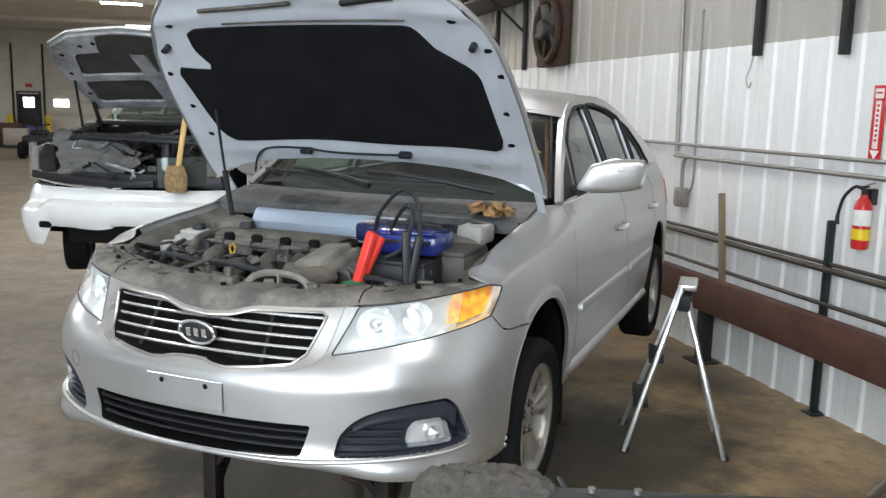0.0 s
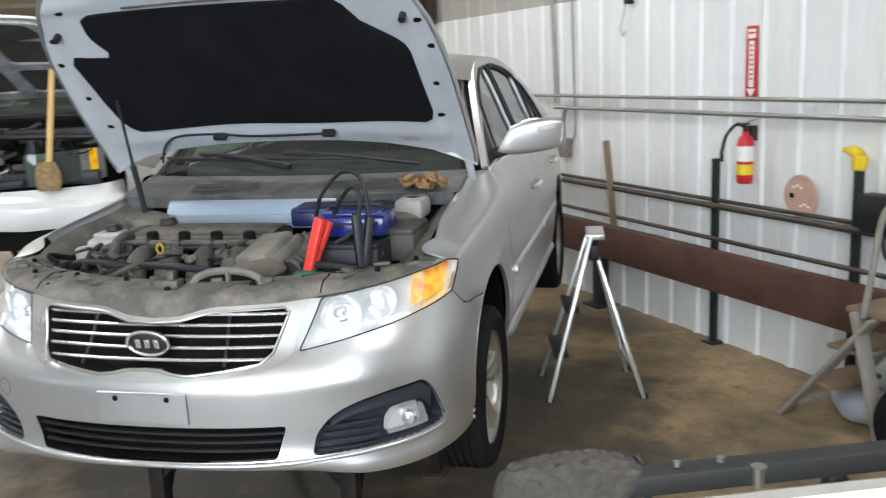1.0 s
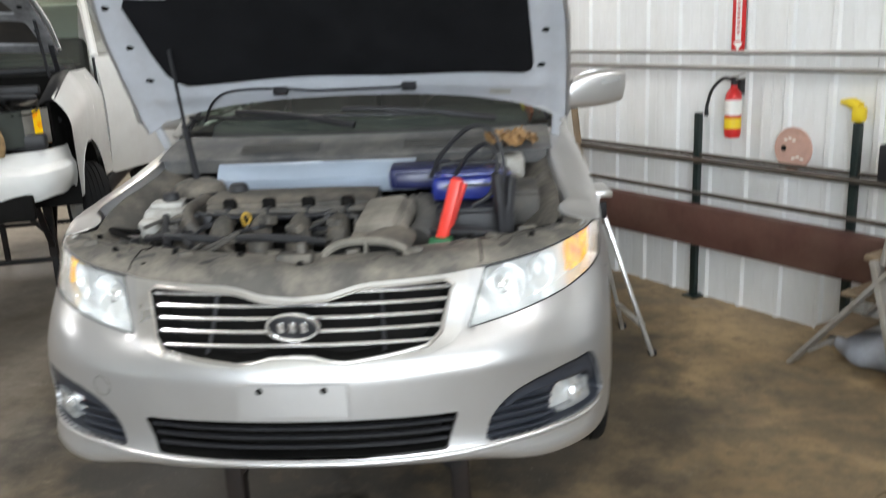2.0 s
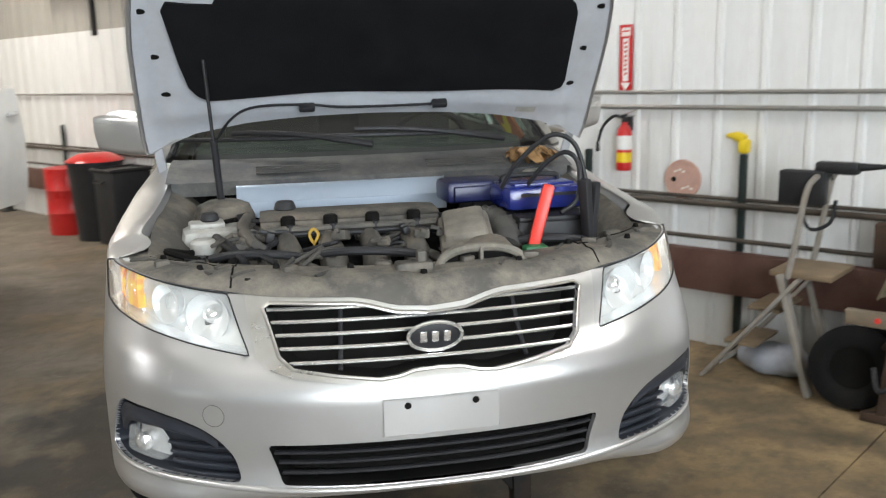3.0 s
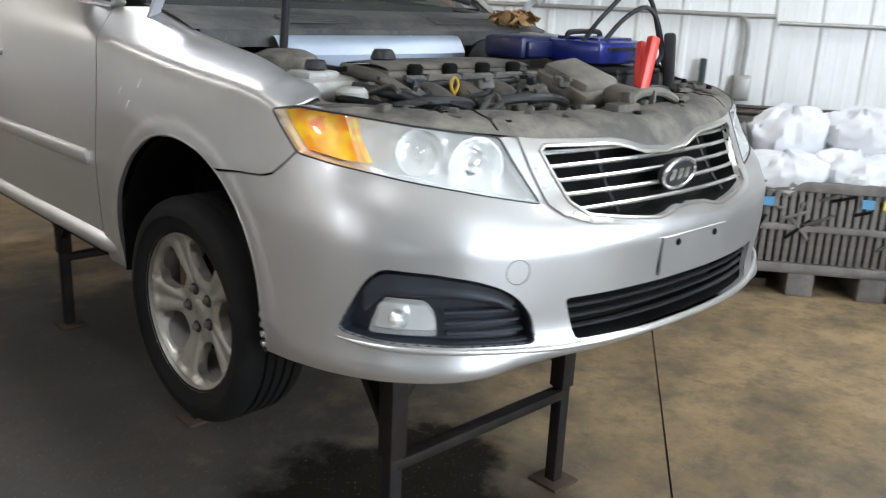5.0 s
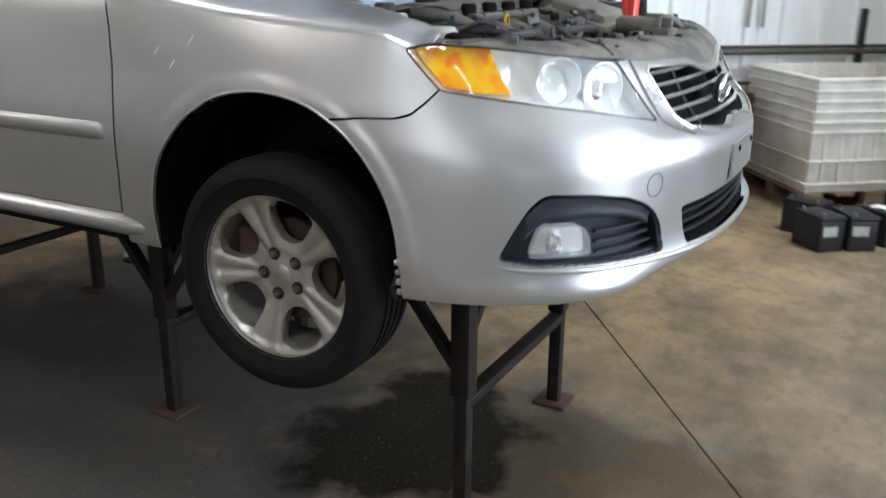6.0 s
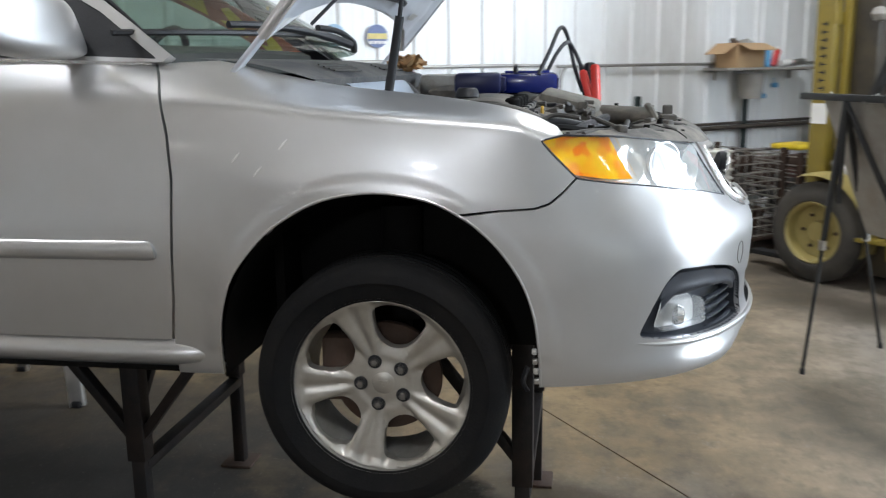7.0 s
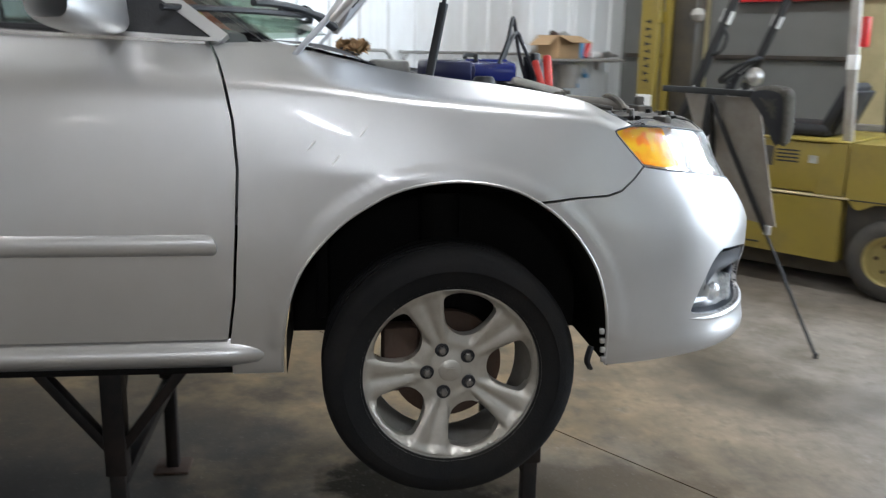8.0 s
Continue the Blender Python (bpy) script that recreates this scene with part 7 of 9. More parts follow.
for i in range(9):
    part("rib", box(0.010, 0.008, 0.10, 0.002, (-0.075 + i * 0.021, -0.073, -0.055)), BLACK, js)
part("base_box", box(0.22, 0.14, 0.10, 0.015, (0.01, 0.0, -0.055)), BLACK, js, "dark ribbed lower box")
part("handle", tube(spline([(-0.07, 0.06, 0.076), (-0.06, 0.06, 0.094), (0.03, 0.06, 0.097), (0.11, 0.06, 0.094), (0.12, 0.06, 0.076)], 6), 0.009, 8), BLACK, js)
part("cable", tube(spline([(-0.10, -0.02, 0.07), (-0.06, -0.06, 0.15), (0.03, -0.10, 0.232), (0.10, -0.13, 0.205), (0.125, -0.16, 0.09), (0.125, -0.19, 0.0)], 8), 0.0075, 8), BLACK, js)
part("cable", tube(spline([(-0.03, -0.05, 0.07), (0.02, -0.09, 0.145), (0.07, -0.13, 0.182), (0.10, -0.16, 0.145), (0.08, -0.20, 0.05), (0.02, -0.215, 0.01)], 8), 0.0075, 8), BLACK, js)


def clamp(name, m, material, label):
    c = thing(name, m, label, "clamp", "jump lead clamps")
    part("jaw_handle", Geo().add(bar((0.0, 0, -0.07), (-0.022, 0, 0.15), 0.030, 0.036, 0.009)), material, c)
    part("jaw_handle", Geo().add(bar((0.0, 0, -0.07), (0.026, 0, 0.14), 0.026, 0.036, 0.008)), material, c)
    part("jaw", Geo().add(bar((0, 0, -0.06), (0.005, 0, -0.115), 0.016, 0.02, 0.003)), STEEL, c)
    return c


clamp("jump_clamp", Matrix.Translation((0.385, 0.475, 1.465)) @ pose(0, 0, 0, -8, 18, 0) @ pose(0, 0, 0, 0, 0, 72), CLAMPRED, "red plastic jump lead clamp on the battery")
clamp("jump_clamp", Matrix.Translation((0.555, 0.49, 1.47)) @ pose(0, 0, 0, -4, 4, 30), BLACK, "black plastic jump lead clamp on the battery")

# dry leaves caught in the cowl corner
rl = random.Random(5)
g = Geo()
for i in range(70):
    p = Vector((0.60 + rl.uniform(-0.09, 0.08), 1.20 + rl.uniform(-0.05, 0.05), 1.612 + rl.uniform(0, 0.035)))
    m = Matrix.Translation(p) @ pose(0, 0, 0, rl.uniform(-60, 60), rl.uniform(-60, 60), rl.uniform(0, 360))
    L = rl.uniform(0.02, 0.04)
    g.add(([(-L, 0, 0), (-L * 0.3, L * 0.5, 0.004), (L, 0, 0.006), (-L * 0.3, -L * 0.5, 0.004)], [(0, 1, 2, 3)]), m)
solo("leaf_litter", g, LEAF, pose(0, 0, 0), "dry brown leaves caught in the windscreen cowl corner", "leaves", kind="stuff")

# ---- trestle stands under the car ----


def stand(m, label, braces=(1, -1)):
    st = thing("trestle_stand", m, label, "stand", "trestle stands")
    for sx_ in (-0.40, 0.39):
        part("post", Geo().add(box(0.062, 0.062, 0.46, 0.005, (sx_, 0, 0.615))), STAND, st)
        part("inner_post", Geo().add(box(0.046, 0.046, 0.44, 0.004, (sx_, 0, 0.22))), STAND, st, "dark inner tube of the post")
        part("foot_plate", box(0.13, 0.13, 0.012, 0.003, (sx_, 0, 0.006)), RUST, st)
        part("top_beam", box(0.07, 0.66, 0.035, 0.005, (sx_, 0, 0.848)), STAND, st)
        for sg in braces:
            part("brace", bar((sx_, sg * 0.02, 0.47), (sx_, sg * 0.30, 0.835), 0.042, 0.03), STAND, st)
        part("side_brace", bar((sx_ * 0.96, 0, 0.56), (sx_ * 0.42, 0, 0.80), 0.036, 0.03), STAND, st)
    part("cross_bar", bar((-0.40, 0, 0.36), (0.39, 0, 0.36), 0.05, 0.035), STAND, st)
    part("cross_bar", bar((-0.40, 0, 0.81), (0.39, 0, 0.81), 0.05, 0.035), STAND, st)
    return st


stand(pose(-0.005, 0.675, 0), "black steel trestle stand with rusty legs under the car's nose", (1,))
s0 = stand(pose(0.01, 1.91, 0), "black steel trestle stand braced both ways under the car's sills")
copy_thing(s0, pose(0, 3.22, 0))

# ---- aluminium step ladder ----
ld = thing("step_ladder", pose(0, 0, 0), "small folding aluminium step ladder standing open", "ladder")
top_a, top_b = (1.135, 3.17, 1.0), (1.11, 3.43, 1.0)
part("rail", bar((0.885, 2.95, 0.0), top_a, 0.080, 0.026, 0.004, (1, 0, 0)), ALUM, ld)
part("rail", bar((0.782, 3.42, 0.0), top_b, 0.080, 0.026, 0.004, (1, 0, 0)), ALUM, ld)
part("rail", bar((1.455, 3.07, 0.0), (1.175, 3.20, 0.86), 0.062, 0.024, 0.004, (1, 0, 0)), ALUM, ld)
part("rail", bar((1.34, 3.56, 0.0), (1.15, 3.44, 0.86), 0.062, 0.024, 0.004, (1, 0, 0)), ALUM, ld)
for t in (0.28, 0.55):
    a = Vector((0.885, 2.95, 0)).lerp(Vector(top_a), t)
    b = Vector((0.782, 3.42, 0)).lerp(Vector(top_b), t)
    part("tread", bar(a, b, 0.09, 0.03, 0.005), BLACK, ld, "black ribbed tread")
part("top_step", bar(Vector(top_a) + Vector((0.03, -0.02, 0)), Vector(top_b) + Vector((0.03, 0.02, 0)), 0.11, 0.035, 0.006), ALUM, ld)
part("hinge_block", box(0.07, 0.05, 0.10, 0.01, (1.15, 3.185, 0.90)), BLACK, ld)
part("hinge_block", box(0.07, 0.05, 0.10, 0.01, (1.13, 3.44, 0.90)), BLACK, ld)
part("rear_bar", bar((1.40, 3.095, 0.18), (1.30, 3.535, 0.18), 0.035, 0.02), ALUM, ld)
for p in ((0.885, 2.95), (0.782, 3.42), (1.455, 3.07), (1.34, 3.56)):
    part("rubber_foot", box(0.05, 0.05, 0.03, 0.006, (p[0], p[1], 0.015)), BLACK, ld)

# ---- grey folding work platform by the wall ----
wp = thing("work_platform", bp(3.73, 0.43, 0), "grey steel folding platform steps with a worn wooden top", "steps")
part("top", box(0.42, 0.36, 0.035, 0.008, (0.05, -0.05, 0.72)), WOOD, wp, "worn wooden tread")
part("tread", box(0.38, 0.20, 0.025, 0.006, (0.05, 0.30, 0.24)), WOOD, wp)
part("tread", box(0.38, 0.20, 0.025, 0.006, (0.05, 0.16, 0.48)), WOOD, wp)
for xx in (-0.16, 0.26):
    part("leg", bar((xx, -0.14, 0), (xx, 0.06, 0.72), 0.08, 0.035), GREYPAINT, wp)
    part("stringer", bar((xx, 0.52, 0.0), (xx, -0.05, 0.70), 0.095, 0.024), GREYPAINT, wp)
    part("handrail", tube(spline([(xx, 0.02, 0.70), (xx, -0.02, 0.95), (xx, -0.06, 1.22), (xx * 0.9, -0.10, 1.30)], 6), 0.018), GREYPAINT, wp)
    for zz in (0.12, 0.25, 0.42, 0.55):
        part("bolt", cyl(0.013, 0.03, 10, None, 0.003, "x"), BLACK, wp, m=pose(xx - 0.03, 0.52 - 0.57 * zz / 0.70, zz))
part("stretcher", Geo().add(bar((-0.16, -0.10, 0.16), (0.26, -0.10, 0.16), 0.03)).add(bar((-0.16, 0.42, 0.10), (0.26, 0.42, 0.10), 0.025)), GREYPAINT, wp)
part("back_rail", tube([(-0.144, -0.10, 1.30), (0.234, -0.10, 1.30)], 0.018), GREYPAINT, wp)
hb = thing("tool_box", bp(3.66, 0.42, 1.13), "small black box hooked over the platform rail", "box")
part("case", box(0.10, 0.26, 0.20, 0.015, (0, 0, 0.10)), BLACK, hb)
part("hook", tube(spline([(0, -0.10, 0.17), (0, -0.14, 0.21), (0, -0.16, 0.15)], 5), 0.008), BLACK, hb)
pw = thing("power_tool", bp(3.68, 0.24, 1.315), "black power tool with a coiled hose lying over the platform rail", "tool")
part("body", Geo().add(box(0.08, 0.24, 0.07, 0.02, (0, 0, 0.035))).add(bar((0, 0.06, 0.04), (0, 0.10, -0.14), 0.05, 0.06, 0.012)), BLACK, pw)
part("nose", tube([(0, -0.12, 0.045), (0, -0.26, 0.055)], [0.024, 0.012], 10), BLACK, pw)
part("hose", tube(spline([(0, 0.10, -0.14), (-0.03, 0.18, -0.2), (-0.05, 0.12, -0.32), (-0.02, 0.02, -0.28), (0, 0.0, -0.15)], 7), 0.011), BLACK, pw)
bk = thing("plastic_sack", bp(3.86, 0.60, 0), "pale blue-grey sack on the floor under the platform", "sack")
part("body", sheet(lambda u, v: (0.15 * math.sin(math.pi * u) ** 0.7 * math.cos(2 * math.pi * v) * (1 + 0.18 * math.sin(5 * v * 6.28)), 0.23 * math.sin(math.pi * u) ** 0.7 * math.sin(2 * math.pi * v) * (1 + 0.1 * math.cos(3 * v * 6.28)),
    0.095 - 0.095 * math.cos(math.pi * u) + 0.03 * math.sin(math.pi * u) * noise.noise(Vector((5 * u, 9 * math.cos(6.283 * v), 9 * math.sin(6.283 * v)))) * u), 18, 32), mat("dull_sack_film", (0.34, 0.36, 0.40), 0.5, 0, 0.2, 9, dirt=(0.2, 0.18, 0.15), dirt_amount=0.4), bk)

# ---- tyres and the black hood of a machine behind the crate ----


def tyre_mesh(r, w, inner):
    pr = [(inner, -w * 0.4), (inner + 0.02, -w * 0.5), (r - 0.04, -w * 0.5), (r, -w * 0.35), (r, w * 0.35), (r - 0.04, w * 0.5), (inner + 0.02, w * 0.5), (inner, w * 0.4)]
    return lathe(pr, 36, True, "x")


for k, (x, y, z, rx, tl) in enumerate(((3.55, 0.05, 0.24, 12, 10), (3.78, -0.08, 0.24, 30, 14))):
    tt = thing("mower_wheel", bp(x, y, z, rx, 0, tl), "small black wheel leaning against the wall beam", "wheel", "leaning wheels")
    part("tyre", tyre_mesh(0.235, 0.12, 0.12), RUBBER, tt)
    part("rim", lathe([(0.0001, 0.02), (0.05, 0.02), (0.12, 0.035), (0.12, -0.035), (0.0001, -0.02)], 24, False, "x"), DARK, tt)
hc = thing("machine_hood", bp(3.68, -0.45, 0), "black plastic machine hood on a rusty frame", "machine")
part("hood", sheet(lambda u, v: (0.27 * math.cos(math.pi * v) * (1 - 0.3 * (2 * u - 1) ** 4) - 0.02 * math.sin(math.pi * v), 0.22 - 0.56 * u + 0.03 * math.sin(math.pi * v), 0.62 + (0.45 * min(1.0, 2.6 * u) ** 0.6 * (1 - 0.10 * u) * (1 - max(0.0, u - 0.85) ** 2 * 30) + 0.012 * noise.noise(Vector((4 * u, 3 * v, 2)))) * (1 - abs(2 * v - 1) ** 2.6) ** 0.6), 22, 24), mat("dull_brown_black_hood", (0.007, 0.0055, 0.0045), 0.9, 0, 0.3, 6, 0.2, 60, dirt=(0.020, 0.015, 0.012), dirt_amount=0.5, dirt_scale=4), hc)
part("hood_edge", tube(spline([(-0.27, 0.20, 0.63), (-0.275, -0.05, 0.625), (-0.26, -0.34, 0.63)], 6), 0.012, 8), DARK, hc)
rag = thing("rag", bp(3.68, -0.45, 0), "khaki rag hanging over the black machine hood", "rag")
part("cloth", sheet(lambda u, v: (-0.10 + 0.20 * v, 0.24 + 0.16 * u + 0.02 * math.sin(9 * v), 0.94 - 0.30 * u ** 1.5 + 0.025 * noise.noise(Vector((6 * u, 6 * v, 3)))), 12, 12), mat("khaki_rag", (0.20, 0.17, 0.11), 0.95, 0, 0.3, 12, 0.5, 60), rag)
part("frame", Geo().add(bar((-0.28, 0.40, 0.03), (-0.28, -0.5, 0.03), 0.05)).add(bar((0.28, 0.40, 0.03), (0.28, -0.5, 0.03), 0.05)).add(bar((-0.28, 0.30, 0.03), (-0.28, 0.25, 0.66), 0.045)).add(bar((0.28, 0.30, 0.03), (0.28, 0.25, 0.66), 0.045)).add(bar((-0.28, -0.35, 0.03), (-0.28, -0.25, 0.66), 0.045)).add(bar((0.28, -0.35, 0.03), (0.28, -0.25, 0.66), 0.045)), RUST, hc)
part("engine", Geo().add(box(0.44, 0.5, 0.3, 0.05, (0, 0, 0.42))).add(cyl(0.10, 0.2, 18, None, 0.02)), DARK, hc)
part("tray", box(0.5, 0.3, 0.03, 0.01, (0, 0.18, 0.42)), RUST, hc)
gbar = part("guard_bar", Geo().add(box(0.05, 0.62, 0.085, 0.01, (-0.30, 0.20, 0.585))).add(bar((-0.28, 0.28, 0.58), (-0.20, 0.27, 0.50), 0.03)), mat("worn_tan_board", (0.20, 0.16, 0.115), 0.7, 0, 0.2, 9, 0.2, 60, dirt=(0.09, 0.07, 0.05), dirt_amount=0.5), hc, "worn tan board across the machine")
part("reflector", cyl(0.016, 0.006, 12, None, 0, "x"), CLAMPRED, gbar, "small red reflector", m=pose(-0.329, 0.34, 0.585))
part("cable", tube(spline([(-0.26, 0.36, 0.30), (-0.34, 0.30, 0.20), (-0.30, 0.18, 0.28), (-0.36, 0.05, 0.16), (-0.30, -0.10, 0.22)], 7), 0.014, 8), BLACK, hc)
part("pulley", lathe([(0.0001, 0.03), (0.09, 0.03), (0.11, 0.0), (0.09, -0.03), (0.0001, -0.03)], 20, False, "x"), DARK, hc, m=pose(-0.27, 0.12, 0.34))
bx2 = thing("brush_head", bp(3.98, 0.02, 0.72), "dark brown brush head standing on the wall beam", "brush")
part("bristles", Geo().add(box(0.06, 0.16, 0.28, 0.02, (0, 0, 0.15))), RUST, bx2)

# ---- grey slatted crate with bags on it ----
cr = thing("slatted_crate", bp(3.58, -1.12, 0), "grey slatted plastic pallet crate full of plastic bags", "crate")
cl, cd, ch = 1.20, 0.76, 0.73
for sx_ in (-1, 1):
    for sy_ in (-1, 1):
        part("corner_post", box(0.07, 0.07, ch, 0.008, (sx_ * (cd / 2 - 0.035), sy_ * (cl / 2 - 0.035), ch / 2)), CRATEGREY, cr)
    part("top_rail", box(0.05, cl - 0.14, 0.06, 0.006, (sx_ * (cd / 2 - 0.03), 0, ch - 0.032)), CRATEGREY, cr)
    part("bottom_rail", box(0.05, cl - 0.14, 0.05, 0.006, (sx_ * (cd / 2 - 0.03), 0, 0.19)), CRATEGREY, cr)
    part("mid_rail", box(0.035, cl - 0.14, 0.04, 0.006, (sx_ * (cd / 2 - 0.03), 0, 0.44)), CRATEGREY, cr)
    part("end_rail", box(cd - 0.14, 0.05, 0.06, 0.006, (0, sx_ * (cl / 2 - 0.03), ch - 0.032)), CRATEGREY, cr)
    part("end_rail", box(cd - 0.14, 0.05, 0.05, 0.006, (0, sx_ * (cl / 2 - 0.03), 0.19)), CRATEGREY, cr)
slat_m = Geo().add(box(0.016, 0.031, 0.46, 0.003)).mesh("slat")
for sx_ in (-1, 1):
    for i in range(22):
        part("slat", slat_m, CRATEGREY, cr, m=pose(sx_ * (cd / 2 - 0.03), -cl / 2 + 0.10 + i * 0.0476, 0.45))
    for i in range(12):
        part("slat", slat_m, CRATEGREY, cr, m=pose(-cd / 2 + 0.10 + i * 0.051, sx_ * (cl / 2 - 0.03), 0.45, 0, 0, 90))
part("deck", box(cd - 0.04, cl - 0.04, 0.03, 0.005, (0, 0, 0.165)), CRATEGREY, cr)
for yy in (-0.42, 0.0, 0.42):
    part("foot", box(cd - 0.06, 0.16, 0.15, 0.01, (0, yy - (0.0 if yy else 0), 0.075)), CRATEGREY, cr)
part("tag", box(0.004, 0.07, 0.055, 0, (-cd / 2 - 0.0065, 0.42, 0.62)), YELLOW, cr, "yellow tag")
part("tag", box(0.004, 0.07, 0.055, 0, (-cd / 2 - 0.0065, 0.27, 0.60)), SKYBLUE, cr, "blue tag")
part("tag", box(0.004, 0.07, 0.055, 0, (-cd / 2 - 0.0065, -0.30, 0.62)), SKYBLUE, cr, "blue tag")
part("tag", box(0.004, 0.07, 0.055, 0, (-cd / 2 - 0.0065, -0.42, 0.62)), YELLOW, cr, "yellow tag")
part("load", box(cd - 0.12, cl - 0.12, 0.42, 0.03, (0, 0, 0.40)), DUSTY, cr)
rk = random.Random(17)
for i in range(16):
    ya, za = rk.uniform(-0.50, 0.50), rk.uniform(0.26, 0.62)
    yb = min(0.53, max(-0.53, ya + rk.uniform(-0.16, 0.16)))
    part("brace", bar((-cd / 2 + 0.012, ya, za), (-cd / 2 + 0.012, yb, min(0.66, max(0.22, za + rk.uniform(-0.14, 0.14)))), 0.010, 0.018, 0.002), (CRATEGREY, DARK, DUSTY)[i % 3], cr)
rb = random.Random(3)
for k, (x, y, w, l, h, up_) in enumerate(((-0.16, 0.16, 0.46, 0.56, 0.26, 0), (-0.05, -0.28, 0.56, 0.60, 0.30, 0), (-0.18, -0.48, 0.36, 0.34, 0.22, 0), (0.10, 0.10, 0.44, 0.56, 0.38, 0.12), (0.08, -0.32, 0.50, 0.46, 0.30, 0.22))):
    bgm = bp(3.58 + x, -1.12 + y, 0.60 + up_, rb.uniform(0, 60))
    bg = thing("plastic_bag", bgm, "crumpled white plastic bag lying on the crate's load", "bag", "plastic bags")

    def bagf(u, v, w=w, l=l, h=h, k=k):
        a, t = 2 * math.pi * v, math.pi * u
        n_ = 1 + 0.16 * noise.noise(Vector((3 * math.cos(a) + k, 3 * math.sin(a), 4 * u))) + 0.10 * noise.noise(Vector((8 * math.cos(a) + k, 8 * math.sin(a), 9 * u)))
        return (w * math.sin(t) ** 0.8 * math.cos(a) * n_ * 0.5, l * math.sin(t) ** 0.8 * math.sin(a) * n_ * 0.5, h * (0.5 - 0.5 * math.cos(t)) * n_)
    part("film", sheet(bagf, 26, 44), BAG, bg)

# ---- white bulk bin on a pallet, dark mesh crates, batteries ----
bn = thing("bulk_bin", bp(3.62, -2.74, 0), "dirty white ribbed plastic bulk bin on a wooden pallet", "bin")
bl, bd = 1.12, 0.98
for i in range(5):
    part("pallet_board", box(bd, 0.14, 0.022, 0.004, (0, -bl / 2 + 0.08 + i * (bl - 0.16) / 4, 0.125)), WOOD, bn)
for xx in (-bd / 2 + 0.05, 0, bd / 2 - 0.05):
    for yy in (-bl / 2 + 0.09, 0, bl / 2 - 0.09):
        part("pallet_block", box(0.09, 0.14, 0.09, 0.004, (xx, yy, 0.068)), WOOD, bn)
    part("pallet_runner", box(0.09, bl, 0.022, 0.003, (xx, 0, 0.012)), WOOD, bn)


bw_, bl_, bz0, bz1, bt_ = bd - 0.04, bl - 0.04, 0.14, 0.93, 0.03
for sg in (1, -1):
    part("side", box(bt_, bl_, bz1 - bz0, 0.006, (sg * (bw_ / 2 - bt_ / 2), 0, (bz0 + bz1) / 2)), BIN, bn)
    part("end", box(bw_ - 2 * bt_, bt_, bz1 - bz0, 0.006, (0, sg * (bl_ / 2 - bt_ / 2), (bz0 + bz1) / 2)), BIN, bn)
part("bottom", box(bw_ - 2 * bt_, bl_ - 2 * bt_, 0.03, 0, (0, 0, bz0 + 0.015)), BIN, bn)
for zz in (0.20, 0.36, 0.56, 0.63, 0.70, 0.77, 0.84, 0.915):
    g = Geo()
    for sg in (1, -1):
        g.add(box(0.018, bl - 0.02, 0.022, 0.004, (sg * (bd / 2 - 0.013), 0, zz))).add(box(bd - 0.06, 0.018, 0.022, 0.004, (0, sg * (bl / 2 - 0.013), zz)))
    part("rib", g, BIN, bn)
for i in range(8):
    part("rib", box(0.014, 0.02, 0.33, 0.004, (-bd / 2 + 0.013, -bl / 2 + 0.12 + i * 0.126, 0.38)), BIN, bn)
for k, (x, y, h, w) in enumerate(((3.62, -3.68, 0.90, 0.62), (3.50, -4.42, 0.86, 0.72))):
    wc = thing("mesh_crate", bp(x, y, 0), "dark rusty steel mesh crate full of parts", "crate", "mesh crates")
    for sx_ in (-1, 1):
        for sy_ in (-1, 1):
            part("corner_post", box(0.045, 0.045, h, 0.005, (sx_ * 0.38, sy_ * w / 2, h / 2)), RUST, wc)
        for i in range(10):
            part("wire", tube([(sx_ * 0.38, -w / 2, 0.16 + i * (h - 0.2) / 9), (sx_ * 0.38, w / 2, 0.16 + i * (h - 0.2) / 9)], 0.006, 6), GREYPAINT, wc)
            part("wire", tube([(-0.38, sx_ * w / 2, 0.16 + i * (h - 0.2) / 9), (0.38, sx_ * w / 2, 0.16 + i * (h - 0.2) / 9)], 0.006, 6), GREYPAINT, wc)
        for i in range(6):
            part("wire", tube([(sx_ * 0.385, -w / 2 + 0.08 + i * (w - 0.16) / 5, 0.14), (sx_ * 0.385, -w / 2 + 0.08 + i * (w - 0.16) / 5, h - 0.02)], 0.005, 6), GREYPAINT, wc)
    part("floor_plate", box(0.78, w, 0.03, 0.005, (0, 0, 0.13)), RUST, wc)
    part("foot", box(0.1, 0.1, 0.115, 0.01, (-0.3, 0, 0.0575)), RUST, wc)
    part("foot", box(0.1, 0.1, 0.115, 0.01, (0.3, 0, 0.0575)), RUST, wc)
    rr_ = random.Random(20 + k)
    for i in range(26):
        part("casting", box(rr_.uniform(0.08, 0.22), rr_.uniform(0.08, 0.2), rr_.uniform(0.05, 0.16), 0.015), (DUSTY2, RUST, DUSTY2, ALU)[i % 4], wc, m=Matrix.Translation((rr_.uniform(-0.25, 0.25), rr_.uniform(-w / 2 + 0.12, w / 2 - 0.12), rr_.uniform(0.2, h - 0.10))) @ pose(0, 0, 0, rr_.uniform(-30, 30), rr_.uniform(-30, 30), rr_.uniform(0, 90)))
yp = thing("yellow_lid", bp(3.42, -4.36, 0.855), "yellow plastic lid lying on the mesh crate", "lid")
part("plate", box(0.30, 0.34, 0.05, 0.02, (0, 0, 0.028)), YELLOW, yp)
bat0 = thing("car_battery", bp(2.42, -1.86, 0, 8), "black used car battery standing on the floor", "battery", "used batteries")
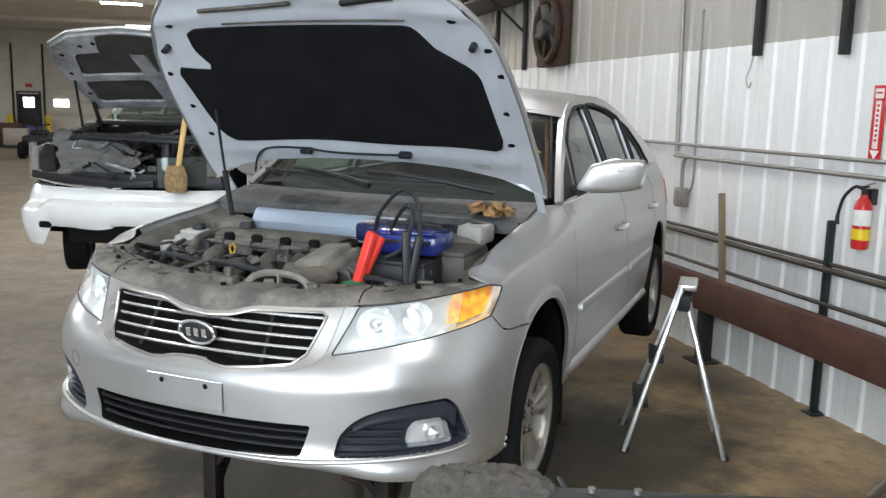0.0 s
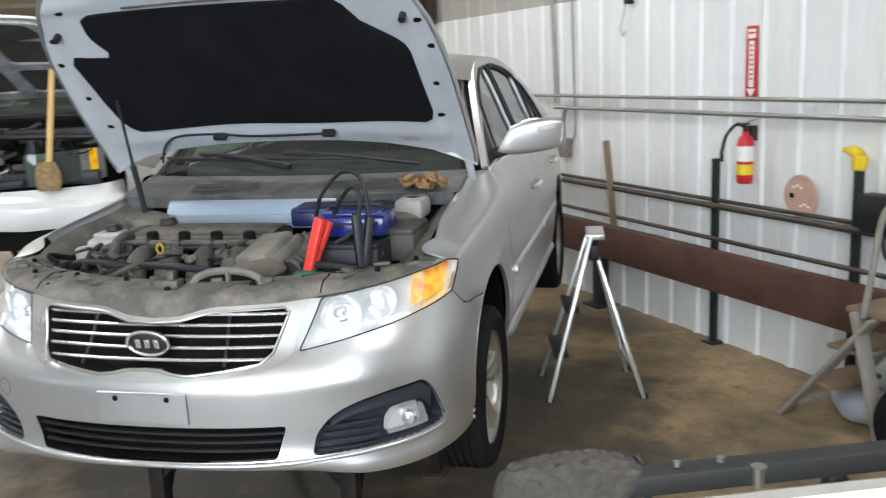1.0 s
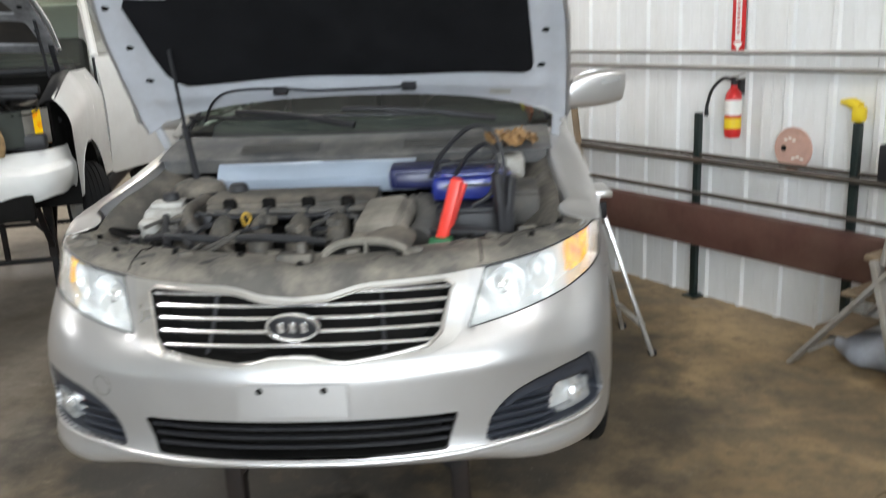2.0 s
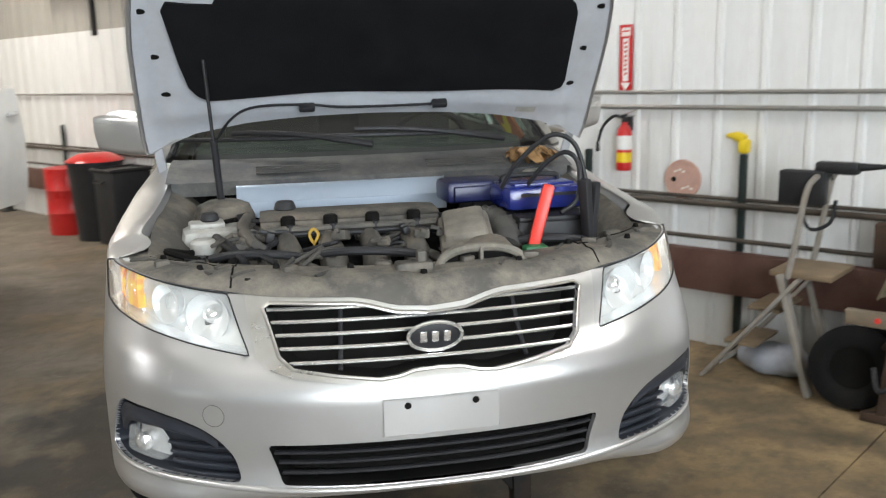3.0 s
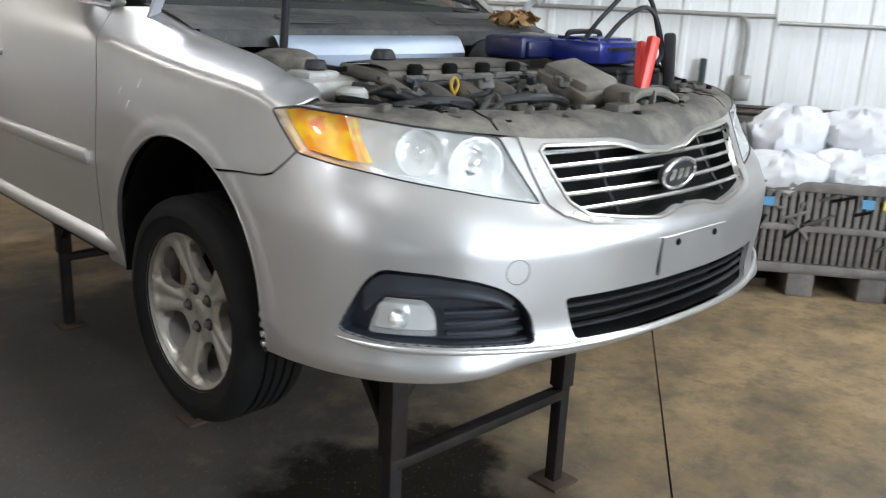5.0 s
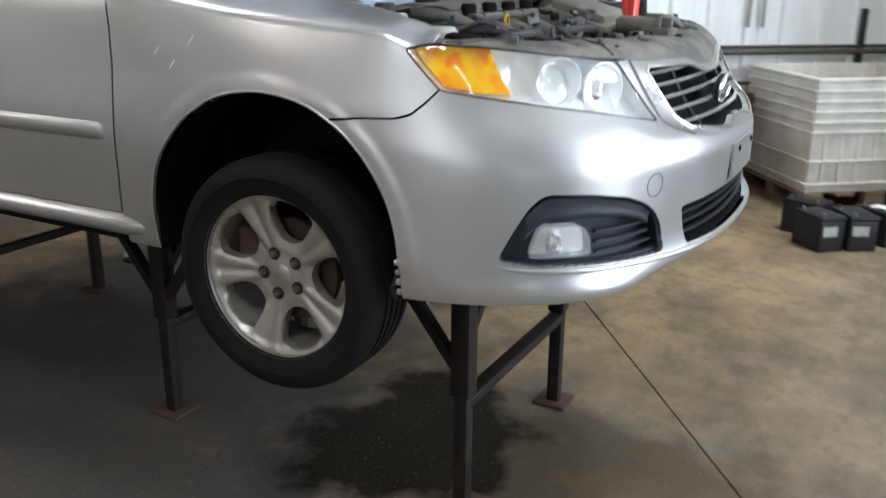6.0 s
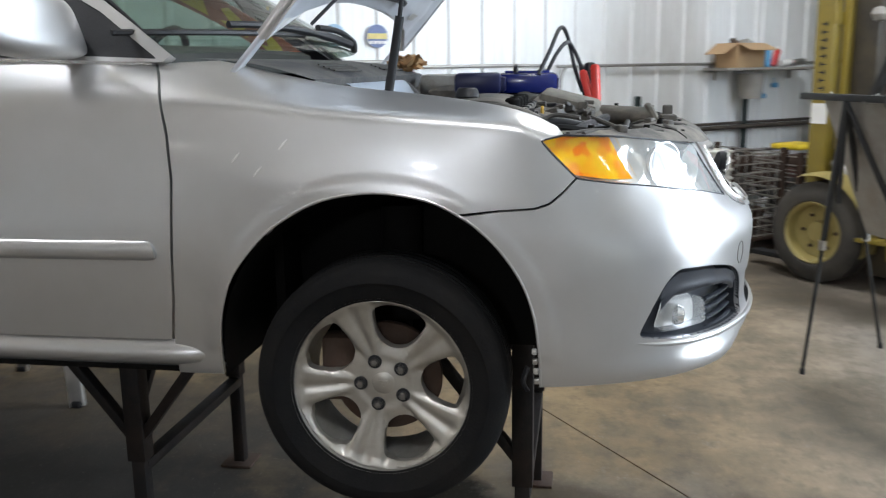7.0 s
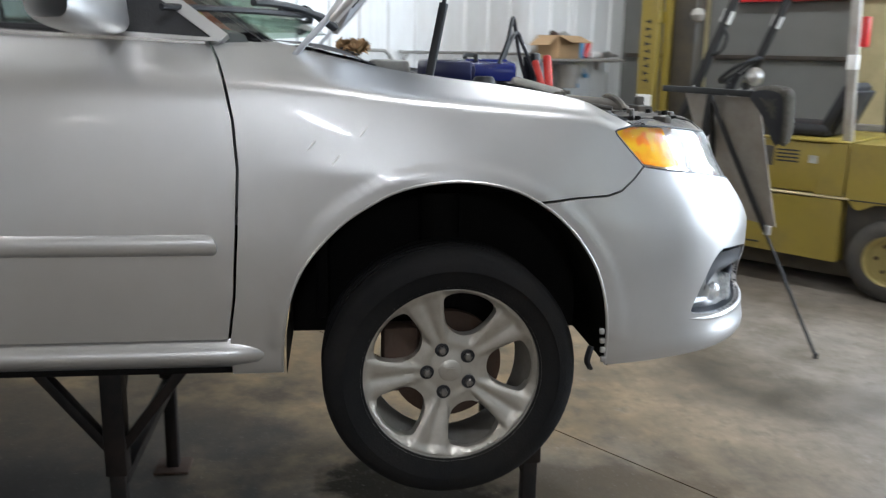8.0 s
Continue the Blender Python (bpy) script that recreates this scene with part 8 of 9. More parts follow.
part("case", Geo().add(box(0.25, 0.175, 0.19, 0.01, (0, 0, 0.095))), BLACK, bat0)
part("lid", box(0.255, 0.18, 0.028, 0.006, (0, 0, 0.205)), BLACK, bat0)
for xx in (-0.09, 0.09):
    part("terminal", cyl(0.01, 0.018, 12), STEEL, bat0, m=pose(xx, 0.05, 0.219))
part("label", box(0.003, 0.10, 0.06, 0, (-0.127, 0.02, 0.13)), WHITEPLASTIC, bat0)
for (x, y, r) in ((2.40, -2.08, -6), (2.46, -2.30, 14), (2.72, -1.96, 30)):
    copy_thing(bat0, bp(x, y, 0, r))
pp = thing("paper_scrap", bp(2.46, -2.30, 0.2195, 20), "white paper scrap on a battery", "paper")
part("sheet", sheet(lambda u, v: (0.12 * u - 0.06, 0.10 * v - 0.05, 0.004 * math.sin(6 * u) + 0.004), 4, 4), WHITE, pp)

# ---- wall shelf with a carton, bucket and bottles ----
sf = thing("wall_shelf", bp(WALL_E - 0.17, -4.55, 1.56), "narrow grey shelf board fixed to the white wall", "shelf")
part("board", box(0.30, 1.25, 0.025, 0.004), GREYPAINT, sf)
for yy in (-0.5, 0.5):
    part("bracket", Geo().add(bar((0.13, yy, -0.01), (0.13, yy, -0.10), 0.03, 0.01)).add(bar((0.13, yy, -0.016), (-0.10, yy, -0.016), 0.02, 0.006)), GREYPAINT, sf)
cb = thing("cardboard_carton", bp(WALL_E - 0.18, -4.22, 1.573, 8), "open brown cardboard carton on the shelf", "carton")
for sg in (1, -1):
    part("side", box(0.006, 0.42, 0.22, 0.001, (sg * 0.117, 0, 0.11)), CARDBOARD, cb)
    part("end", box(0.228, 0.006, 0.22, 0.001, (0, sg * 0.207, 0.11)), CARDBOARD, cb)
part("bottom", box(0.228, 0.408, 0.006, 0, (0, 0, 0.003)), CARDBOARD, cb)
part("flap", box(0.16, 0.42, 0.005, 0, (-0.08, 0, 0)), CARDBOARD, cb, m=Matrix.Translation((-0.118, 0, 0.218)) @ pose(0, 0, 0, 0, -24, 0))
part("flap", box(0.22, 0.005, 0.19, 0, (0, 0, 0.095)), CARDBOARD, cb, "loose carton flap", m=Matrix.Translation((0, 0.209, 0.212)) @ pose(0, 0, 0, -118, 0, 0))
for i in range(3):
    part("packing", box(0.05, 0.10, 0.09, 0.006), (WHITEPLASTIC, GREYPAINT, RUST)[i], cb, "packing inside the carton", m=Matrix.Translation((0.0, -0.12 + 0.11 * i, 0.205)) @ pose(0, 0, 0, 20 - 25 * i, 12, 30 * i))
bu = thing("bucket", bp(WALL_E - 0.16, -4.40, 1.285), "grey plastic bucket hanging under the shelf", "bucket")
part("pail", lathe([(0.0001, 0), (0.10, 0), (0.125, 0.22), (0.132, 0.22), (0.132, 0.23), (0.122, 0.23), (0.097, 0.01), (0.0001, 0.01)], 26), GREYPAINT, bu)
part("bail", tube(spline([(0, -0.128, 0.22), (0, -0.10, 0.255), (0, 0, 0.262), (0, 0.10, 0.255), (0, 0.128, 0.22)], 5), 0.004, 6), STEEL, bu)
for yy, mt, lab, tilt in ((-4.60, SKYBLUE, "blue spray can standing on the shelf", 0), (-4.68, RED, "red spray can leaning on the shelf", 22), (-4.78, WHITE, "white spray can lying on the shelf", 86), (-4.95, STEEL, "bare metal can lying on the shelf", 84)):
    c = thing("spray_can", bp(WALL_E - 0.16, yy, 1.575 + 0.034 * math.sin(radians(tilt)), 0, tilt), lab, "spray can", "spray cans")
    part("can", lathe([(0.0001, 0), (0.032, 0), (0.033, 0.14), (0.024, 0.16), (0.0001, 0.16)], 18), mt, c)
    part("cap", cyl(0.02, 0.03, 14, None, 0.004), RED if mt is WHITE else WHITE, c, m=pose(0, 0, 0.16))
for k, (yy, zz) in enumerate(((-4.62, 1.38), (-4.84, 1.40), (-4.68, 1.30))):
    c = thing("hanging_clip", bp(WALL_E - 0.06, yy, zz), "bright blue plastic clip hanging on the wall", "clip", "blue clips")
    part("clip", Geo().add(box(0.03, 0.07, 0.045, 0.008)).add(tube([(0, 0, 0.02), (0.02, 0, 0.07)], 0.005, 6)), SKYBLUE, c)

# ---- flame-painted board standing inside the silver car along its left windscreen pillar ----
fb = thing("painted_board", pose(0, 0, 0), "red board painted with yellow flames behind the car's windscreen", "board")


def fpt(u, b, w=0.0):
    """Along the pillar, down from it, and towards the cabin."""
    p = wscreen(u, 1.0)
    return (p[0] - 0.035 - 0.02 * b - w, p[1] + 0.06 + 0.35 * b, p[2] - 0.02 - b)


fq = [(u, 0.0) for u in np.linspace(0.08, 0.97, 8)] + [(u, 0.085) for u in np.linspace(0.97, 0.16, 8)]
nq = len(fq)
part("plank", ([fpt(u, b, 0.0) for u, b in fq] + [fpt(u, b, 0.012) for u, b in fq], [tuple(range(nq)), tuple(range(2 * nq - 1, nq - 1, -1))] + [(i, (i + 1) % nq, nq + (i + 1) % nq, nq + i) for i in range(nq)]), mat("flame_red", (0.42, 0.10, 0.03), 0.4, 0, 0.2, 6), fb)
for u0 in (0.16, 0.42, 0.68):
    fl = [(u0, 0.075), (u0 + 0.06, 0.03), (u0 + 0.16, 0.012), (u0 + 0.20, 0.03), (u0 + 0.13, 0.055), (u0 + 0.19, 0.07)]
    part("flame", ([fpt(u, b, 0.0155) for u, b in fl], [tuple(range(len(fl)))]), YELLOW, fb, "yellow flame")

# ---- forklift ----
FKM = bp(1.45, -3.95, 0, 4)
fk = thing("forklift", FKM, "worn dirty yellow forklift truck with a black seat and tall mast", "forklift")


def fbox(name, a, b, material, bev=0.02, label="", parent=None):
    c = [(p + q) / 2 for p, q in zip(a, b)]
    return part(name, box(*[abs(q - p) for p, q in zip(a, b)], bev, c), material, parent or fk, label)


def fplate(name, poly, y0, y1, material, label="", bev=0.0):
    """A plate seen from the side: its outline in length and height, from y0 to y1."""
    q = rounded(poly, bev) if bev else poly
    n = len(q)
    return part(name, ([(a, y0, b) for a, b in q] + [(a, y1, b) for a, b in q], [tuple(range(n)), tuple(range(2 * n - 1, n - 1, -1))] + [(i, n + i, n + (i + 1) % n, (i + 1) % n) for i in range(n)]), material, fk, label, sharp=25)


fbox("chassis", (-1.10, -0.44, 0.10), (0.58, 0.46, 0.66), FORKDARK, 0.02, "greasy dark chassis")
hood = fbox("engine_cover", (-0.585, -0.52, 0.69), (0.01, 0.575, 1.05), FORKYELLOW, 0.03)
fbox("cover_lip", (-0.60, -0.53, 1.052), (0.03, 0.59, 1.066), FORKYELLOW, 0.006)
for i in range(4):
    fbox("vent_slot", (-0.27, 0.573, 0.895 + i * 0.026), (-0.11, 0.578, 0.907 + i * 0.026), BLACK, 0.0, "", hood)
fbox("vent_panel", (-0.09, 0.573, 0.86), (-0.005, 0.577, 1.00), FORKDARK, 0.002, "greasy patch on the cover", hood)
fbox("label_plate", (-0.40, 0.574, 0.90), (-0.34, 0.578, 0.955), WHITEPLASTIC, 0.0, "", hood)
fplate("side_panel", [(0.36, 0.25), (0.36, 0.30), (0.40, 0.655), (-0.60, 0.668), (-0.615, 0.225)], 0.49, 0.60, FORKYELLOW, "", 0.025)
# cream strip stands in for light caught on the panel's bevel
fbox("panel_ledge", (-0.64, 0.44, 0.672), (0.30, 0.605, 0.686), CREAM, 0.004, "edge of the side panel, its lit bevel painted pale")
fbox("panel_latch", (0.16, 0.600, 0.40), (0.30, 0.607, 0.56), FORKDARK, 0.004)
fbox("toe_plate", (-0.05, 0.598, 0.285), (0.34, 0.606, 0.298), FORKDARK, 0.0)
fplate("post_foot", [(-0.40, 0.69), (-0.60, 0.69), (-0.605, 1.05), (-0.50, 1.05)], 0.56, 0.595, FORKYELLOW, "", 0.012)
cwp = [(-0.612, 0.69), (-0.612, 1.06), (-1.45, 1.06), (-1.72, 0.98), (-1.80, 0.70), (-1.78, 0.34), (-1.32, 0.34), (-1.27, 0.55), (-1.10, 0.655), (-0.82, 0.66), (-0.70, 0.60), (-0.64, 0.66)]
fplate("counterweight", cwp, -0.55, 0.585, FORKYELLOW, "", 0.03)
fbox("seam", (-1.75, 0.584, 0.668), (-0.64, 0.589, 0.678), FORKDARK, 0.0)
fbox("dash_cowl", (0.42, -0.45, 0.60), (0.74, 0.45, 1.06), FORKYELLOW, 0.04)
fbox("foot_well", (0.0, -0.50, 0.45), (0.44, 0.47, 0.69), FORKDARK, 0.02, "oily dark foot well")
seat = part("seat", Geo().add(box(0.44, 0.48, 0.10, 0.04, (-0.16, 0.12, 1.115))), BLACK, fk, "black padded driver's seat")
part("backrest", Geo().add(box(0.10, 0.46, 0.40, 0.05)).add(box(0.03, 0.40, 0.34, 0.012, (-0.062, 0, 0))), BLACK, seat, "torn black seat back", m=Matrix.Translation((-0.41, 0.12, 1.27)) @ pose(0, 0, 0, 0, -24, 0))
part("steering_wheel", Geo().add(tube([(0.17 * math.cos(a), 0.17 * math.sin(a), 0) for a in np.linspace(0, 2 * math.pi, 24, False)], 0.015, 8, True)).add(box(0.32, 0.025, 0.02, 0.005)), BLACK, fk, m=Matrix.Translation((0.40, 0.15, 1.52)) @ pose(0, 0, 0, 0, 34, 0))
part("steering_column", tube([(0.60, 0.15, 1.05), (0.41, 0.15, 1.50)], 0.03), BLACK, fk)
part("work_lamp", Geo().add(lathe([(0.0001, 0.05), (0.04, 0.045), (0.07, 0.0), (0.064, 0.0), (0.0001, 0.03)], 20, False, "y")).add(bar((0, 0, 0), (0.10, -0.05, -0.04), 0.02)), STEEL, fk, "bright metal lamp", m=pose(0.17, 0.42, 1.48))
part("mast_lamp", lathe([(0.0001, -0.055), (0.04, -0.04), (0.056, 0.0), (0.04, 0.04), (0.0001, 0.055)], 20), GREYPAINT, fk, m=pose(0.66, 0.42, 1.93))
part("grab_handle", tube(spline([(0.51, 0.49, 1.62), (0.42, 0.49, 1.66), (0.38, 0.49, 1.76), (0.42, 0.49, 1.84)], 6), 0.012, 8), BLACKPAINT, fk)
for xx, yy in ((0.55, 0.20), (0.50, 0.30), (0.46, 0.38)):
    part("lever", tube([(xx, yy, 1.06), (xx - 0.08, yy, 1.42)], 0.010, 8), BLACK, fk)
for yy in (-0.48, 0.48):
    gp = part("guard_post", bar((0.74, yy, 1.05), (0.30, yy, 2.15), 0.065, 0.05), BLACKPAINT, fk)
    part("reflector", box(0.068, 0.055, 0.10, 0.004), WHITE, gp, m=Matrix.Translation((0.396, yy, 1.91)) @ pose(0, 0, 0, 0, -21.8, 0))
    gp = part("guard_post", bar((-0.56, yy, 1.06), (-0.50, yy, 2.15), 0.06, 0.05), GREYPAINT if yy > 0 else BLACKPAINT, fk)
    part("reflector", box(0.068, 0.055, 0.10, 0.004, (-0.53, yy, 1.60)), WHITE, gp)
part("guard_roof", Geo().add(bar((-0.5, -0.48, 2.17), (0.3, -0.48, 2.17), 0.05)).add(bar((-0.5, 0.48, 2.17), (0.3, 0.48, 2.17), 0.05)).add(bar((-0.5, -0.48, 2.17), (-0.5, 0.48, 2.17), 0.05)).add(bar((0.3, -0.48, 2.17), (0.3, 0.48, 2.17), 0.05)).add(bar((-0.3, -0.48, 2.17), (-0.3, 0.48, 2.17), 0.03)).add(bar((0.0, -0.48, 2.17), (0.0, 0.48, 2.17), 0.03)), BLACKPAINT, fk)
part("rear_light", box(0.05, 0.06, 0.20, 0.01), RED, fk, m=pose(-0.60, 0.52, 1.80))
# mast: outer and inner channels, chains, hoses, ties
for yy in (-0.34, 0.36):
    mc = part("mast_channel", Geo().add(box(0.15, 0.03, 2.75, 0.006, (1.08, yy + (0.035 if yy > 0 else -0.035), 1.45))).add(box(0.03, 0.09, 2.75, 0.006, (1.141, yy, 1.45))).add(box(0.03, 0.09, 2.75, 0.006, (1.019, yy, 1.45))), FORKYELLOW, fk)
    part("mast_inner", box(0.06, 0.07, 2.6, 0.006, (0.965, yy * 0.80, 1.55)), FORKYELLOW if yy > 0 else BLACKPAINT, fk)
    part("chain", tube([(0.90, yy * 0.45, 0.4), (0.90, yy * 0.45, 2.7)], 0.022, 6), RUST, fk)
    part("hydraulic_hose", tube(spline([(0.86, yy * 0.3, 0.6), (0.84, yy * 0.35, 1.2), (0.88, yy * 0.2, 1.9), (0.86, yy * 0.3, 2.7)], 8), 0.016, 8), BLACK, fk)
    part("fork", Geo().add(box(0.40, 0.12, 0.04, 0.01, (1.42, yy, 0.10))).add(box(0.05, 0.12, 0.6, 0.01, (1.24, yy, 0.38))), BLACKPAINT, fk)
    if yy > 0:
        for i in range(9):
            part("mark", Geo().add(box(0.05, 0.002, 0.012, 0, (1.08, 0.4115, 1.42 + i * 0.058))).add(box(0.014, 0.002, 0.034, 0, (1.065 + 0.03 * (i % 2), 0.4115, 1.42 + i * 0.058))), BLACK, mc)
        part("mast_label", box(0.13, 0.003, 0.15, 0, (1.08, 0.4125, 1.235)), WHITE, mc, "white label")
part("mast_back", Geo().add(box(0.05, 0.50, 2.3, 0.01, (0.99, 0.01, 1.40))).add(box(0.20, 0.16, 2.2, 0.02, (0.84, 0.20, 1.45))), FORKDARK, fk, "greasy dark mast centre")
for tb, tc in (((0.05, 0.80, 0.09), (1.02, 0.01, 1.92)), ((0.06, 0.70, 0.10), (1.13, 0.01, 0.9)), ((0.06, 0.70, 0.08), (1.13, 0.01, 2.75))):
    part("mast_tie", box(*tb, 0.01, tc), FORKYELLOW, fk)
part("lift_cylinder", Geo().add(cyl(0.05, 1.5, 16)).add(cyl(0.032, 0.8, 14), pose(0, 0, 1.5)), FORKDARK, fk, m=pose(0.92, 0.01, 0.5))
part("tilt_cylinder", tube([(0.55, 0.36, 0.62), (0.96, 0.36, 0.88)], 0.035, 12), STEEL, fk)
part("carriage", Geo().add(box(0.05, 0.9, 0.10, 0.01, (1.19, 0.02, 0.30))).add(box(0.05, 0.9, 0.10, 0.01, (1.19, 0.02, 0.62))), BLACKPAINT, fk)
part("step_bar", Geo().add(box(0.34, 0.12, 0.03, 0.006, (0.42, 0.56, 0.375))).add(box(0.03, 0.10, 0.24, 0.004, (0.30, 0.56, 0.48))), FORKYELLOW, fk)


def fk_wheel(x, y, r, w, rim_mat, nm):
    wv = new("wheel")
    wv.parent = fk
    wv.matrix_basis = pose(x, y, r, 0, 0, 90)
    tagged(wv, nm)
    part("tyre", lathe([(r * 0.60, -w * 0.42), (r * 0.64, -w * 0.50), (r * 0.74, -w * 0.52), (r * 0.90, -w * 0.46), (r, -w * 0.30), (r, w * 0.30), (r * 0.90, w * 0.46), (r * 0.74, w * 0.52), (r * 0.64, w * 0.50), (r * 0.60, w * 0.42)], 40, True, "x"), OLDTYRE, wv)
    rm = part("rim", Geo().add(lathe([(r * 0.62, w * 0.47), (r * 0.60, w * 0.49), (r * 0.56, w * 0.44), (r * 0.53, w * 0.10), (r * 0.22, w * 0.02), (r * 0.20, w * 0.22), (0.0001, w * 0.24)], 32, False, "x")).add(lathe([(r * 0.62, -w * 0.47), (r * 0.56, -w * 0.44), (0.0001, -w * 0.30)], 24, False, "x")), rim_mat, wv)
    for k in range(6):
        a = math.pi * k / 3
        part("nut", cyl(0.013, 0.03, 8, None, 0, "x"), RUST, rm, m=pose(w * 0.03, r * 0.36 * math.cos(a), r * 0.36 * math.sin(a)))


for yy in (0.50, -0.50):
    fk_wheel(0.93, yy, 0.375, 0.25, FORKCREAM, "big dusty forklift wheel with a cream rim")
    fk_wheel(-0.95, yy, 0.285, 0.20, FORKCREAM, "small dusty forklift wheel with a cream rim")
    part("mudguard", Geo().add(sheet(lambda u, v: (0.93 + 0.425 * math.cos(math.pi * (0.62 - 0.72 * u)) * (-1), yy - 0.15 + 0.29 * v, 0.375 + 0.425 * math.sin(math.pi * (0.62 - 0.72 * u)) + 0.02 * math.sin(math.pi * v)), 18, 6)), CREAM if yy < 0 else FORKCREAM, fk, "chipped cream-yellow mudguard")
# open tray of engine parts on the cover behind the dash
tr = thing("parts_tray", FKM @ pose(0.17, 0.30, 1.068), "dark oily metal tray with a red rim on the forklift", "tray")
part("pan", Geo().add(box(0.40, 0.36, 0.10, 0.008, (0, 0, 0.05))).add(box(0.42, 0.02, 0.05, 0.004, (0, 0.18, 0.112))), FORKDARK, tr)
part("rim", box(0.42, 0.012, 0.04, 0.003, (0, 0.198, 0.115)), RUST, tr, "rust-red rim")
part("lid", box(0.43, 0.38, 0.008, 0.002, (0, 0, 0.143)), WHITEPLASTIC, tr, "pale lid")
rj = random.Random(12)
for i in range(7):
    jr, jh, jm = rj.uniform(0.025, 0.055), rj.uniform(0.06, 0.13), (ALU, BLACK, STEEL, WHITEPLASTIC, BLACK, ALU, STEEL)[i]
    o = thing("loose_part", FKM @ pose(0.02 + 0.05 * i, 0.24 + 0.12 * ((i * 5) % 3) / 2, 1.215, 0, 0, rj.uniform(0, 180)), "greasy bright metal part lying on the forklift tray" if jm in (ALU, STEEL) else "small container lying on the forklift tray", "part", "loose parts")
    part("body", Geo().add(lathe([(0.0001, 0), (jr, 0), (jr, jh * 0.6), (jr * 0.6, jh * 0.7), (jr * 0.5, jh), (0.0001, jh)], 14)).add(cyl(jr * 0.45, jr * 3.0, 10, None, 0, "x"), pose(-jr * 1.5, 0, jh * 0.4)), jm, o)

# ---- tripod easel with a board, a quilted pad over its end ----
tp = thing("tripod_easel", pose(0, 0, 0), "black tripod easel holding a white-faced board with grey back", "easel")
E0, ED, EN = Vector((1.40, -0.90, 1.435)), Vector((0.94, 0.34, 0)).normalized(), Vector((0.34, -0.94, 0)).normalized()


def ez(s_, n_=0.0, z_=0.0):
    """A place along the easel's top rail, out from it and above it."""
    return E0 + ED * s_ + EN * n_ + Vector((0, 0, z_))


hubp = ez(0.37, -0.02, -0.02)
for ft in ((1.775, -0.65, 0.012), (2.27, -1.19, 0.012), (1.43, -1.36, 0.012)):
    q_ = Vector(ft)
    lg = part("leg", Geo().add(tube([hubp, q_.lerp(hubp, 0.48)], 0.015, 10)).add(tube([q_.lerp(hubp, 0.53), q_], 0.0095, 8)), BLACKPAINT, tp)
    part("foot", cyl(0.014, 0.03, 10), BLACK, lg, m=Matrix.Translation(q_ + Vector((0, 0, -0.012))))
    part("clamp", cyl(0.02, 0.05, 12, None, 0.003), STEEL, lg, m=Matrix.Translation(q_.lerp(hubp, 0.47)))
part("top_rail", bar(ez(-0.02), ez(0.76), 0.042, 0.034, 0.004), BLACKPAINT, tp)
for s_ in (0.10, 0.17, 0.52):
    part("screw", cyl(0.006, 0.008, 10), STEEL, tp, m=Matrix.Translation(ez(s_, 0, 0.019)))
part("knob", Geo().add(cyl(0.009, 0.03, 12, 0.012)).add(cyl(0.006, 0.05, 10, None, 0, "y"), pose(0, 0, -0.005)), STEEL, tp, m=Matrix.Translation(ez(0.22, 0.024, -0.012)))
part("centre_pole", tube([hubp, hubp + Vector((0, 0, -0.5))], 0.013, 10), BLACKPAINT, tp)
bc = [ez(0.07, 0.03, -0.02), ez(0.62, 0.03, -0.02), ez(0.46, 0.22, -0.70), ez(0.05, 0.22, -0.71)]
bo_ = Vector((EN.x, EN.y, 0.25)).normalized() * 0.006
part("board", ([tuple(p) for p in bc] + [tuple(p + bo_) for p in bc], [(3, 2, 1, 0), (4, 5, 6, 7)] + [(i, (i + 1) % 4, 4 + (i + 1) % 4, 4 + i) for i in range(4)]), GREYPAINT, tp, "stiff board, grey behind")


def onboard(s0, s1, v0, v1, lift):
    """A rectangle lying on the front of the board."""
    def at(a, v):
        return tuple(ez(0.07 + 0.50 * a, 0.03 + 0.19 * v, -0.02 - 0.68 * v) + bo_ * lift)
    return ([at(s0, v0), at(s1, v0), at(s1, v1), at(s0, v1)], [(0, 1, 2, 3)])


part("paper", onboard(0.05, 0.80, 0.02, 0.95, 1.3), WHITE, tp, "white printed sheet")
lime = mat("lime_print", (0.25, 0.55, 0.05), 0.6)
for a0, a1 in ((0.10, 0.24), (0.30, 0.42)):
    part("print_band", onboard(a0, a1, 0.03, 0.07, 1.5), lime, tp, "lime green printed band")
part("print_edge", onboard(0.70, 0.72, 0.02, 0.9, 1.5), RED, tp, "thin red printed line")
qb = thing("fabric_saddle_cover", pose(0, 0, 0), "dirty quilted grey-brown fabric pad over the easel end", "pad")
PAD = spline([(0.045, 0.035), (0.01, 0.056), (-0.06, 0.064), (-0.14, 0.055), (-0.172, 0.035), (-0.186, -0.02), (-0.192, -0.12), (-0.188, -0.195), (-0.165, -0.222), (-0.135, -0.195), (-0.05, -0.075), (0.035, 0.005)], 7, True)
PADC = Vector((-0.10, -0.03))


def padf(u, v):
    """Round the pad's outline, from its fabric side through to its dark back."""
    p = PAD[int(round(v * len(PAD))) % len(PAD)]
    k = (1 - abs(2 * u - 1) ** 3.2) ** 0.42
    s_, z_ = PADC.x + (p[0] - PADC.x) * k, PADC.y + (p[1] - PADC.y) * k
    n_ = -0.015 + 0.046 * (2 * u - 1)
    q = 0.009 * abs(math.sin(s_ * 95 + 1.57 * (int((z_ - 0.8 * n_) * 60) % 2))) + 0.003 * abs(math.sin((z_ - 0.8 * n_) * 94))
    return tuple(ez(s_, n_ + q * (2 * u - 1), z_ - 0.022 + q + 0.15 * n_))


